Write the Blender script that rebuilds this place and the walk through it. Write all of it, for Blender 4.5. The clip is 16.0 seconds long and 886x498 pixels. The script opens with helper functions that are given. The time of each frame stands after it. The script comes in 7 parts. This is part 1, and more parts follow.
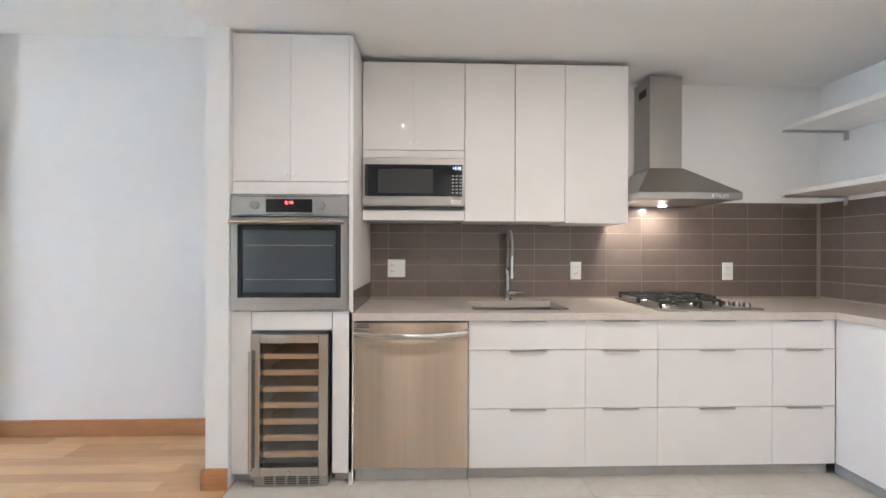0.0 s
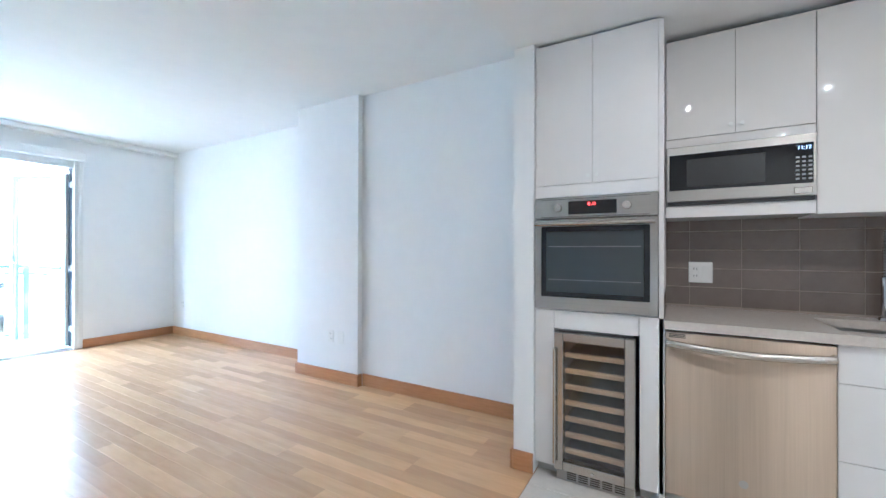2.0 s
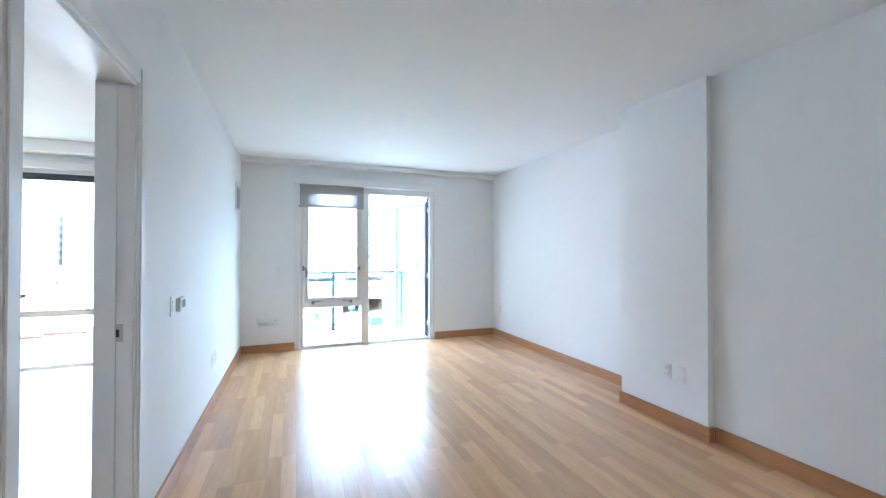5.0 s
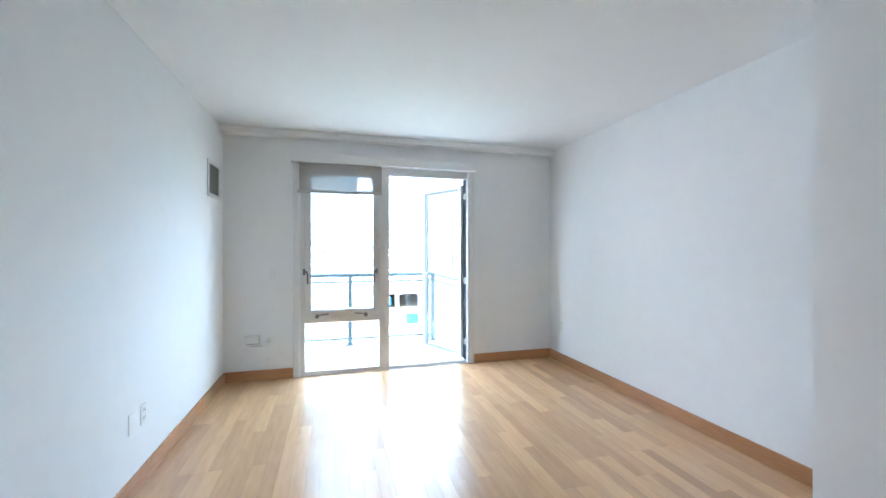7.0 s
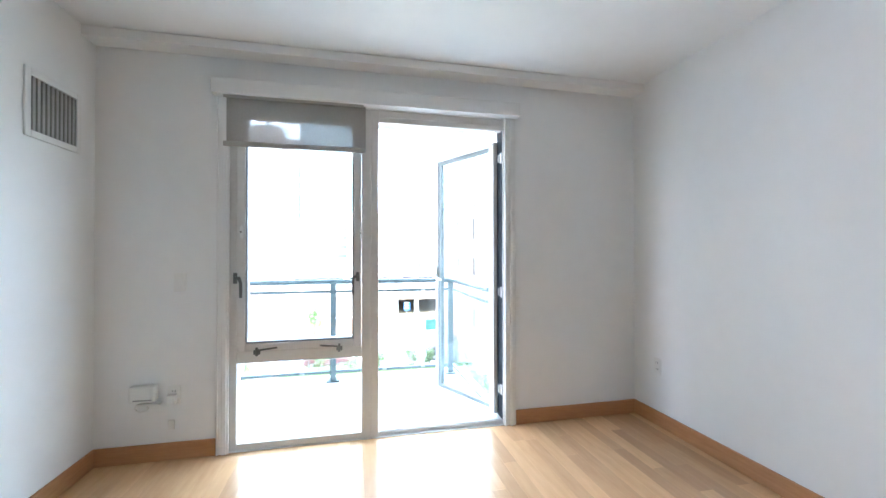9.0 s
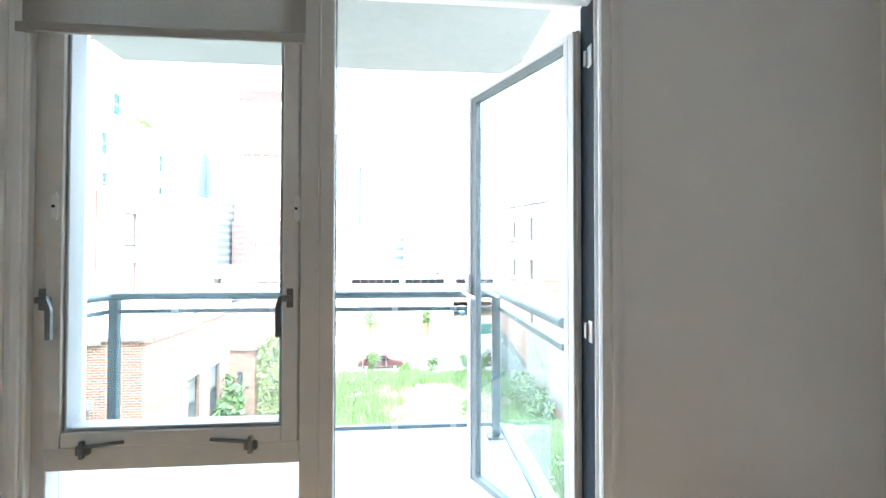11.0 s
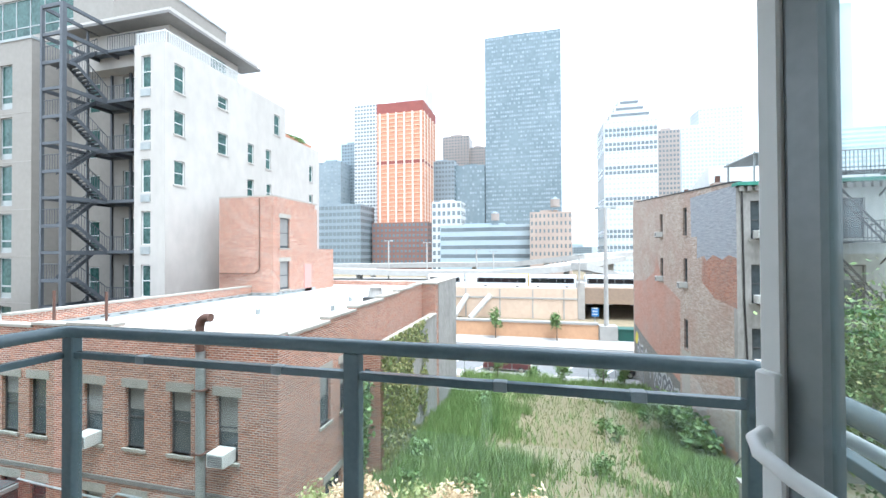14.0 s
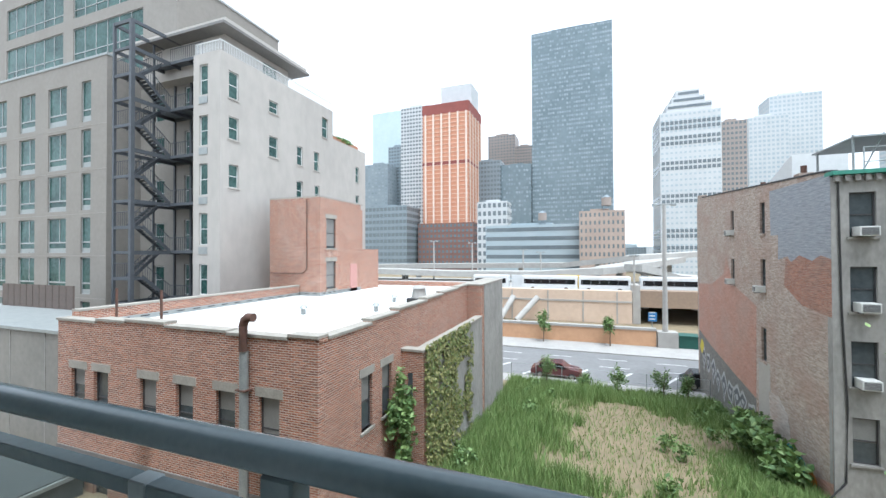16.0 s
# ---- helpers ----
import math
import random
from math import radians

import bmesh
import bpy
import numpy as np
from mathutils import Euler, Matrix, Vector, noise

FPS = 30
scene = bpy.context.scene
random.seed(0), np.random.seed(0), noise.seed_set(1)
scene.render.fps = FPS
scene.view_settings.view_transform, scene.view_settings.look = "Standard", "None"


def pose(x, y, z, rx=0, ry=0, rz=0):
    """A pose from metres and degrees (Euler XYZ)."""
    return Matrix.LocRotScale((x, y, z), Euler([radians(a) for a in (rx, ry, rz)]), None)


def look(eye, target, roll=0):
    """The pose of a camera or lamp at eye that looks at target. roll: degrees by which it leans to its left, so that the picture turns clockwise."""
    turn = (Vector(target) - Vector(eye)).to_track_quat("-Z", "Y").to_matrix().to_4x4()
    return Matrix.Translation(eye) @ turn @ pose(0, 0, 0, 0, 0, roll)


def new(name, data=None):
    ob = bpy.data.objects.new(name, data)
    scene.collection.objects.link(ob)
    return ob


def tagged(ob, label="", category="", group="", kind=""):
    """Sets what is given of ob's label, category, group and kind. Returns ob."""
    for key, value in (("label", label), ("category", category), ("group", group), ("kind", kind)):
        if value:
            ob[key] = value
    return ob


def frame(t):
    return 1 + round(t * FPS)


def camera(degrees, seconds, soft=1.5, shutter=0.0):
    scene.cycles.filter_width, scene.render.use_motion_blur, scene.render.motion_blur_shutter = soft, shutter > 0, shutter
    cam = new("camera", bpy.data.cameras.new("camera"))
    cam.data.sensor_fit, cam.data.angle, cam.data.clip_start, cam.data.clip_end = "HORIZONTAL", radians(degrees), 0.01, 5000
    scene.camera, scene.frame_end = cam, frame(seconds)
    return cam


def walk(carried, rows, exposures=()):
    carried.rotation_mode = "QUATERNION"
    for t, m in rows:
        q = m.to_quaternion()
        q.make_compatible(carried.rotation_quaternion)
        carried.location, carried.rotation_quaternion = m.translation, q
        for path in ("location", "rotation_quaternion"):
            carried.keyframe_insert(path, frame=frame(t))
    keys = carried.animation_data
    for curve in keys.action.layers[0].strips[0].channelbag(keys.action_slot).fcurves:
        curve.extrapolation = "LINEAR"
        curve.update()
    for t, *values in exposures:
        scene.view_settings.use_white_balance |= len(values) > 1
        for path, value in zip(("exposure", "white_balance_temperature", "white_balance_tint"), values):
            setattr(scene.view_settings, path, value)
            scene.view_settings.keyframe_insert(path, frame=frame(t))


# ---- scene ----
cam = camera(96.46, 16.0)
PATH = [
    (0, (-0.126, 0.022, 1.217), (-0.0679, 2.0214, 1.2181), 0.17),
    (0.5, (-0.224, 0.001, 1.208), (-0.3023, 1.9996, 1.2065), 0.16),
    (1, (-0.308, -0.006, 1.205), (-0.6100, 1.9714, 1.2048), 0.12),
    (1.5, (-0.400, -0.019, 1.208), (-1.0358, 1.8775, 1.2106), 0.09),
    (2, (-0.494, -0.060, 1.215), (-1.4993, 1.6686, 1.2204), 0.12),
    (2.5, (-0.553, -0.101, 1.223), (-1.8759, 1.3995, 1.2277), 0.19),
    (3, (-0.582, -0.140, 1.233), (-2.1449, 1.1084, 1.2369), 0.13),
    (3.5, (-0.618, -0.156, 1.251), (-2.3277, 0.8821, 1.2590), -0.01),
    (4, (-0.688, -0.171, 1.276), (-2.4844, 0.7088, 1.2897), -0.05),
    (4.5, (-0.782, -0.178, 1.307), (-2.6220, 0.6056, 1.3266), 0.00),
    (7, (-2.289, 0.289, 1.376), (-4.2162, 0.8242, 1.3720), -0.02),
    (7.5, (-2.683, 0.381, 1.357), (-4.6137, 0.9033, 1.3506), 0.01),
    (8, (-3.094, 0.492, 1.338), (-5.0296, 0.9954, 1.3392), 0.04),
    (8.5, (-3.540, 0.619, 1.313), (-5.4778, 1.1118, 1.3285), -0.13),
    (9, (-3.985, 0.741, 1.284), (-5.9366, 1.1772, 1.3026), -0.07),
    (9.5, (-4.404, 0.859, 1.256), (-6.3676, 1.2358, 1.2833), -0.09),
    (12, (-5.970, 1.253, 1.302), (-7.9692, 1.1882, 1.3211), 0.09),
    (12.5, (-6.239, 1.251, 1.323), (-8.2294, 1.0609, 1.3416), -0.06),
    (13, (-6.468, 1.264, 1.322), (-8.4465, 0.9718, 1.3417), -0.23),
    (13.5, (-6.698, 1.253, 1.319), (-8.6586, 0.8580, 1.3385), -0.19),
    (14, (-6.917, 1.175, 1.318), (-8.8605, 0.7041, 1.3380), -0.29),
    (14.5, (-7.136, 1.089, 1.317), (-9.0615, 0.5501, 1.3379), -0.38),
    (15, (-7.320, 1.051, 1.306), (-9.2300, 0.4575, 1.3273), -0.33),
    (15.5, (-7.532, 1.003, 1.298), (-9.4251, 0.3565, 1.3193), -0.34),
    (16, (-7.741, 0.957, 1.291), (-9.6184, 0.2670, 1.3147), -0.24),
]
EXPOSURES = [(0.0, 5.38, 4950, 8), (1.0, 5.3, 4800, 7), (2.0, 5.25, 4450, 4), (3.0, 5.13, 4400, 4), (3.5, 4.95, 4450, 4), (4.7, 4.72, 4620, 5), (7.0, 4.4, 4850, 6),
             (7.5, 4.25, 4950, 6), (8.0, 4.2, 5050, 8), (9.0, 4.15, 5150, 10), (9.7, 4.05, 5250, 10), (11.8, 2.85, 5400, 5), (12.5, 2.12, 5400, 4), (13.0, 2.05, 5450, 4),
             (13.5, 1.74, 5450, 5), (14.0, 1.54, 5450, 5), (15.0, 1.25, 5550, 6), (15.5, 1.28, 5550, 6), (16.0, 0.93, 5600, 6)]
walk(cam, [(t, look(eye, target, roll)) for t, eye, target, roll in PATH], EXPOSURES)

# ---- world, sun and large lights ----
world = bpy.data.worlds.new("world")
scene.world = world
world.use_nodes = True
wn, wl = world.node_tree.nodes, world.node_tree.links
sky = wn.new("ShaderNodeTexSky")
sky.sky_type = 'NISHITA'
sky.sun_disc = False
sky.sun_elevation, sky.sun_rotation = radians(70), radians(45)
sky.dust_density, sky.air_density, sky.ozone_density = 4.0, 1.0, 1.0
overcast = wn.new("ShaderNodeHueSaturation")
overcast.inputs["Saturation"].default_value = 0.14
wl.new(sky.outputs[0], overcast.inputs["Color"])
cloud = wn.new("ShaderNodeMix")
cloud.data_type = 'RGBA'
cloud.inputs[0].default_value = 0.6
cloud.inputs[7].default_value = (7.4, 7.45, 7.5, 1)      # even cloud cover
wl.new(overcast.outputs[0], cloud.inputs[6])
wl.new(cloud.outputs[2], wn["Background"].inputs[0])
wn["Background"].inputs[1].default_value = 0.15

sun = bpy.data.lights.new("sun", 'SUN')
sun.energy, sun.angle, sun.color = 1.9, radians(25), (1.0, 0.96, 0.9)
new("sun", sun).matrix_world = look((5, 15, 60), (-10, 0, 0))


def area_lamp(name, x, y, z, rx, ry, rz, sx, sy, watts, colour, disc=False):
    lamp = bpy.data.lights.new(name, 'AREA')
    lamp.shape = 'DISK' if disc else 'RECTANGLE'
    lamp.size, lamp.size_y, lamp.energy, lamp.color = sx, sy, watts, colour
    ob = new(name, lamp)
    ob.matrix_world = pose(x, y, z, rx, ry, rz)
    return ob


# daylight through the balcony window and the bedroom window
area_lamp("window_light", -7.06, 0.90, 1.12, 0, -90, 0, 2.15, 1.75, 0.9, (0.80, 0.92, 1.0))
area_lamp("bedroom_window_light", -7.06, -3.0, 1.12, 0, -90, 0, 2.15, 1.70, 0.8, (0.80, 0.92, 1.0))
DOWNLIGHTS = ((-0.39, 1.09), (0.42, 1.09), (1.20, 1.09), (0.42, -0.19), (1.15, -0.19), (2.02, -0.19))
for lx, ly in DOWNLIGHTS:
    area_lamp("downlight_lamp", lx, ly, 2.325, 0, 0, 0, 0.02, 0.02, 0.18, (1.0, 0.76, 0.53), True)
for lx in (1.07, 1.36):
    area_lamp("hood_lamp", lx, 2.53, 1.488, 0, 0, 0, 0.05, 0.05, 0.06, (1.0, 0.74, 0.48), True)


# ---- materials ----
def mat(name, c1, c2=None, scale=6.0, rough=0.5, metal=0.0, bump=0.0, bscale=60.0, stretch=(1, 1, 1), rvar=0.0,
        coat=0.0, random=0.0, emit=None, spec=None):
    """A principled material: c1 and c2 mixed by noise at two scales, with fine relief."""
    m = bpy.data.materials.new(name)
    m.use_nodes = True
    nt = m.node_tree
    n, l = nt.nodes, nt.links
    b = n["Principled BSDF"]
    b.inputs["Roughness"].default_value, b.inputs["Metallic"].default_value = rough, metal
    b.inputs["Coat Weight"].default_value = coat
    if spec is not None:
        b.inputs["Specular IOR Level"].default_value = spec
    b.inputs["Base Color"].default_value = (*c1, 1)
    if emit:
        b.inputs["Emission Color"].default_value, b.inputs["Emission Strength"].default_value = (*emit[:3], 1), emit[3]
    geo, mp = n.new("ShaderNodeNewGeometry"), n.new("ShaderNodeMapping")
    mp.inputs["Scale"].default_value = stretch
    l.new(geo.outputs["Position"], mp.inputs["Vector"])
    if c2 is not None:
        big, fine, add = n.new("ShaderNodeTexNoise"), n.new("ShaderNodeTexNoise"), n.new("ShaderNodeMath")
        big.inputs["Scale"].default_value, fine.inputs["Scale"].default_value = scale, scale * 7.3
        big.inputs["Detail"].default_value, fine.inputs["Detail"].default_value = 4, 6
        l.new(mp.outputs[0], big.inputs["Vector"]), l.new(mp.outputs[0], fine.inputs["Vector"])
        add.operation = 'ADD'
        l.new(big.outputs["Fac"], add.inputs[0]), l.new(fine.outputs["Fac"], add.inputs[1])
        rng = n.new("ShaderNodeMapRange")
        rng.inputs["From Min"].default_value, rng.inputs["From Max"].default_value = 0.72, 1.28
        l.new(add.outputs[0], rng.inputs["Value"])
        mix = n.new("ShaderNodeMix")
        mix.data_type = 'RGBA'
        mix.inputs[6].default_value, mix.inputs[7].default_value = (*c1, 1), (*c2, 1)
        l.new(rng.outputs[0], mix.inputs[0])
        col = mix.outputs[2]
        if random:
            info, hsv, rr = n.new("ShaderNodeObjectInfo"), n.new("ShaderNodeHueSaturation"), n.new("ShaderNodeMapRange")
            rr.inputs["To Min"].default_value, rr.inputs["To Max"].default_value = 1 - random, 1 + random * 0.7
            l.new(info.outputs["Random"], rr.inputs["Value"])
            l.new(rr.outputs[0], hsv.inputs["Value"]), l.new(col, hsv.inputs["Color"])
            col = hsv.outputs[0]
        l.new(col, b.inputs["Base Color"])
        if rvar:
            r2 = n.new("ShaderNodeMapRange")
            r2.inputs["To Min"].default_value, r2.inputs["To Max"].default_value = rough - rvar, rough + rvar
            l.new(rng.outputs[0], r2.inputs["Value"]), l.new(r2.outputs[0], b.inputs["Roughness"])
    if bump:
        bn, bp = n.new("ShaderNodeTexNoise"), n.new("ShaderNodeBump")
        bn.inputs["Scale"].default_value, bn.inputs["Detail"].default_value = bscale, 5
        bp.inputs["Strength"].default_value, bp.inputs["Distance"].default_value = bump, 0.01
        l.new(mp.outputs[0], bn.inputs["Vector"]), l.new(bn.outputs["Fac"], bp.inputs["Height"]), l.new(bp.outputs[0], b.inputs["Normal"])
    return m


def brick_mat(name, c1, c2, mortar, stain, width=0.215, row=0.075, stain_amount=0.5, gap=0.006):
    """Brickwork in world size, on upright faces that look along x or y."""
    m = bpy.data.materials.new(name)
    m.use_nodes = True
    n, l = m.node_tree.nodes, m.node_tree.links
    b = n["Principled BSDF"]
    b.inputs["Roughness"].default_value = 0.88
    geo, sep, add, comb = (n.new("ShaderNode" + k) for k in ("NewGeometry", "SeparateXYZ", "Math", "CombineXYZ"))
    l.new(geo.outputs["Position"], sep.inputs[0])
    add.operation = 'ADD'
    l.new(sep.outputs[0], add.inputs[0]), l.new(sep.outputs[1], add.inputs[1])
    l.new(add.outputs[0], comb.inputs[0]), l.new(sep.outputs[2], comb.inputs[1])
    br = n.new("ShaderNodeTexBrick")
    br.inputs["Color1"].default_value, br.inputs["Color2"].default_value = (*c1, 1), (*c2, 1)
    br.inputs["Mortar"].default_value = (*mortar, 1)
    br.inputs["Scale"].default_value, br.inputs["Mortar Size"].default_value = 1.0, gap
    br.inputs["Brick Width"].default_value, br.inputs["Row Height"].default_value = width, row
    l.new(comb.outputs[0], br.inputs["Vector"])
    ns, nf, mix, rng = n.new("ShaderNodeTexNoise"), n.new("ShaderNodeTexNoise"), n.new("ShaderNodeMix"), n.new("ShaderNodeMapRange")
    ns.inputs["Scale"].default_value, ns.inputs["Detail"].default_value = 0.55, 7
    l.new(geo.outputs["Position"], ns.inputs["Vector"])
    rng.inputs["From Min"].default_value, rng.inputs["From Max"].default_value = 0.42, 0.72
    rng.inputs["To Max"].default_value = stain_amount
    l.new(ns.outputs["Fac"], rng.inputs["Value"])
    mix.data_type = 'RGBA'
    mix.inputs[7].default_value = (*stain, 1)
    l.new(rng.outputs[0], mix.inputs[0]), l.new(br.outputs["Color"], mix.inputs[6])
    # fired tone of single bricks and courses
    course, tone, mul = n.new("ShaderNodeVectorMath"), n.new("ShaderNodeMapRange"), n.new("ShaderNodeMix")
    course.operation = 'MULTIPLY'
    course.inputs[1].default_value = (0.6, 6.0, 1.0)
    l.new(comb.outputs[0], course.inputs[0]), l.new(course.outputs[0], nf.inputs["Vector"])
    nf.inputs["Scale"].default_value, nf.inputs["Detail"].default_value, nf.inputs["Roughness"].default_value = 2.6, 5, 0.7
    l.new(nf.outputs["Fac"], tone.inputs["Value"])
    tone.inputs["From Min"].default_value, tone.inputs["From Max"].default_value = 0.3, 0.7
    tone.inputs["To Min"].default_value, tone.inputs["To Max"].default_value = 0.62, 1.22
    mul.data_type, mul.blend_type = 'RGBA', 'MULTIPLY'
    mul.inputs[0].default_value = 1.0
    l.new(mix.outputs[2], mul.inputs[6]), l.new(tone.outputs[0], mul.inputs[7])
    l.new(mul.outputs[2], b.inputs["Base Color"])
    bp = n.new("ShaderNodeBump")
    bp.inputs["Strength"].default_value, bp.inputs["Distance"].default_value, bp.invert = 0.6, 0.01, True
    l.new(br.outputs["Fac"], bp.inputs["Height"]), l.new(bp.outputs[0], b.inputs["Normal"])
    return m


def glass_mat(name, tint=(0.96, 0.985, 0.98), gloss=0.03, rough=0.0):
    m = bpy.data.materials.new(name)
    m.use_nodes = True
    n, l = m.node_tree.nodes, m.node_tree.links
    n.remove(n["Principled BSDF"])
    tr, gl, mix, lw = (n.new("ShaderNode" + k) for k in ("BsdfTransparent", "BsdfGlossy", "MixShader", "LayerWeight"))
    tr.inputs[0].default_value, gl.inputs["Roughness"].default_value = (*tint, 1), rough
    pw, sc = n.new("ShaderNodeMath"), n.new("ShaderNodeMapRange")
    pw.operation = 'POWER'
    pw.inputs[1].default_value = 4.0
    l.new(lw.outputs["Facing"], pw.inputs[0]), l.new(pw.outputs[0], sc.inputs["Value"])
    sc.inputs["To Min"].default_value, sc.inputs["To Max"].default_value = gloss, 0.55
    l.new(sc.outputs[0], mix.inputs[0]), l.new(tr.outputs[0], mix.inputs[1]), l.new(gl.outputs[0], mix.inputs[2])
    l.new(mix.outputs[0], n["Material Output"].inputs[0])
    return m


def leaf_mat(name, c1, c2):
    m = bpy.data.materials.new(name)
    m.use_nodes = True
    n, l = m.node_tree.nodes, m.node_tree.links
    b = n["Principled BSDF"]
    b.inputs["Roughness"].default_value = 0.6
    geo, mix = n.new("ShaderNodeNewGeometry"), n.new("ShaderNodeMix")
    mix.data_type = 'RGBA'
    mix.inputs[6].default_value, mix.inputs[7].default_value = (*c1, 1), (*c2, 1)
    l.new(geo.outputs["Random Per Island"], mix.inputs[0]), l.new(mix.outputs[2], b.inputs["Base Color"])
    return m


WALL = mat("wall_paint", (0.86, 0.865, 0.86), (0.835, 0.84, 0.835), 1.3, 0.62, bump=0.05, bscale=220)
CEIL = mat("ceiling_paint", (0.87, 0.87, 0.86), (0.845, 0.845, 0.835), 1.1, 0.8, bump=0.04, bscale=180)
TRIM = mat("white_trim_paint", (0.82, 0.82, 0.81), (0.79, 0.79, 0.78), 3, 0.35)
OAK = mat("oak_plank", (0.72, 0.465, 0.245), (0.62, 0.385, 0.19), 2.2, 0.27, stretch=(0.3, 2.0, 1), random=0.17)
OAKBASE = mat("oak_baseboard", (0.50, 0.255, 0.105), (0.40, 0.19, 0.075), 3.0, 0.38, stretch=(0.4, 0.4, 4), rvar=0.05)
TILEFLOOR = mat("floor_tile", (0.68, 0.64, 0.57), (0.60, 0.56, 0.50), 3.5, 0.33, random=0.04)
GROUT = mat("grout", (0.50, 0.46, 0.41), (0.42, 0.39, 0.35), 20, 0.9)
SPLASH = mat("glazed_taupe_tile", (0.185, 0.148, 0.126), (0.160, 0.128, 0.110), 4, 0.16, random=0.08, bump=0.02, bscale=9)
SPLASHGROUT = mat("tan_grout", (0.36, 0.30, 0.25), (0.31, 0.26, 0.215), 20, 0.9)
LACQUER = mat("white_lacquer", (0.80, 0.78, 0.76), (0.78, 0.76, 0.74), 1.2, 0.03)
SATIN = mat("white_satin_door", (0.80, 0.785, 0.775), (0.78, 0.765, 0.755), 1.2, 0.38)
QUARTZ = mat("quartz_counter", (0.62, 0.57, 0.51), (0.54, 0.49, 0.44), 55, 0.22)
# Dishwasher steel: golden reflection of the warm lamps is put into the base colour
DISHSTEEL = mat("lamp_warmed_brushed_steel", (0.60, 0.50, 0.39), (0.54, 0.45, 0.35), 3, 0.42, 1.0, stretch=(9, 9, 0.12), rvar=0.03)
DISHSTEEL.node_tree.nodes["Principled BSDF"].inputs["Anisotropic"].default_value = 1.0
DISHSTEEL.node_tree.nodes["Principled BSDF"].inputs["Anisotropic Rotation"].default_value = 0.25
STEEL = mat("brushed_steel", (0.58, 0.55, 0.51), (0.54, 0.51, 0.47), 5, 0.24, 1.0, stretch=(14, 14, 0.15), rvar=0.025)
STEELH = mat("brushed_steel_flat", (0.46, 0.445, 0.42), (0.43, 0.415, 0.39), 5, 0.29, 1.0, stretch=(0.3, 0.3, 22))
CHROME = mat("chrome", (0.62, 0.62, 0.63), None, rough=0.06, metal=1.0)
NICKEL = mat("satin_nickel", (0.52, 0.51, 0.49), None, rough=0.3, metal=1.0)
BLACKGLASS = mat("black_glass", (0.012, 0.013, 0.015), None, rough=0.04)
OVENGLASS = mat("oven_door_glass", (0.030, 0.040, 0.046), None, rough=0.05, spec=0.9)
BLACK = mat("black_plastic", (0.02, 0.02, 0.022), (0.028, 0.028, 0.03), 30, 0.4)
IRON = mat("cast_iron", (0.016, 0.016, 0.017), (0.03, 0.029, 0.028), 40, 0.62, bump=0.2, bscale=160)
TOEKICK = mat("grey_toekick", (0.48, 0.475, 0.46), (0.43, 0.425, 0.41), 6, 0.4)
PLASTIC = mat("white_plastic", (0.82, 0.82, 0.80), None, rough=0.3)
GREYPLASTIC = mat("grey_plastic", (0.35, 0.36, 0.36), None, rough=0.4)
BEECH = mat("beech_shelf", (0.78, 0.58, 0.38), (0.70, 0.50, 0.32), 5, 0.5, stretch=(0.4, 3, 6))
COOLERIN = mat("cooler_interior", (0.30, 0.30, 0.305), (0.34, 0.34, 0.345), 6, 0.6)
DARKTRAY = mat("dark_tray", (0.16, 0.16, 0.162), (0.19, 0.19, 0.192), 20, 0.7)
SHELFBACK = mat("shelf_laminate", (0.80, 0.78, 0.75), (0.77, 0.75, 0.72), 3, 0.35)
ALU = mat("painted_aluminium", (0.73, 0.72, 0.70), (0.68, 0.67, 0.65), 4, 0.36)
ALUDARK = mat("dark_gasket_frame", (0.016, 0.021, 0.027), (0.024, 0.030, 0.036), 6, 0.6, spec=0.1)
ALUGREY = mat("slate_inner_frame", (0.21, 0.235, 0.248), (0.25, 0.275, 0.288), 6, 0.25)
SHADECLOTH = mat("shade_screen_cloth", (0.50, 0.48, 0.45), (0.45, 0.43, 0.40), 120, 0.85)
SHADECLOTH.node_tree.nodes["Principled BSDF"].inputs["Alpha"].default_value = 0.72
SHADEHEM = mat("shade_hem", (0.42, 0.40, 0.375), (0.38, 0.365, 0.34), 90, 0.85)
BALCRAIL = mat("slate_rail_paint", (0.110, 0.152, 0.170), (0.092, 0.130, 0.146), 9, 0.24, bump=0.03, bscale=90)
CLIP = mat("grey_clip", (0.24, 0.28, 0.295), (0.20, 0.24, 0.255), 20, 0.4)
CONCRETE = mat("pale_concrete", (0.62, 0.61, 0.58), (0.50, 0.49, 0.47), 1.6, 0.85, bump=0.15, bscale=50)
GLASS = glass_mat("window_glass")
RAILGLASS = glass_mat("guard_glass", (0.93, 0.965, 0.96), 0.05)
LEAFGLASS = glass_mat("door_glass", (0.87, 0.925, 0.93), 0.06)
CATCH = mat("dark_grey_metal", (0.20, 0.205, 0.21), (0.16, 0.165, 0.17), 30, 0.35, 0.8)
OVENPANE = glass_mat("cooler_glass", (0.92, 0.92, 0.92), 0.07)
RED_LED = mat("red_led", (0.3, 0.01, 0.01), None, emit=(1.0, 0.06, 0.04, 0.16))
BLUE_LED = mat("blue_led", (0.02, 0.1, 0.3), None, emit=(0.10, 0.45, 1.0, 0.30))
WHITE_LED = mat("pale_led", (0.3, 0.3, 0.35), None, emit=(0.75, 0.85, 1.0, 0.10))
LAMPGLOW = mat("lamp_face", (1, 0.9, 0.75), None, emit=(1.0, 0.85, 0.65, 2.5))


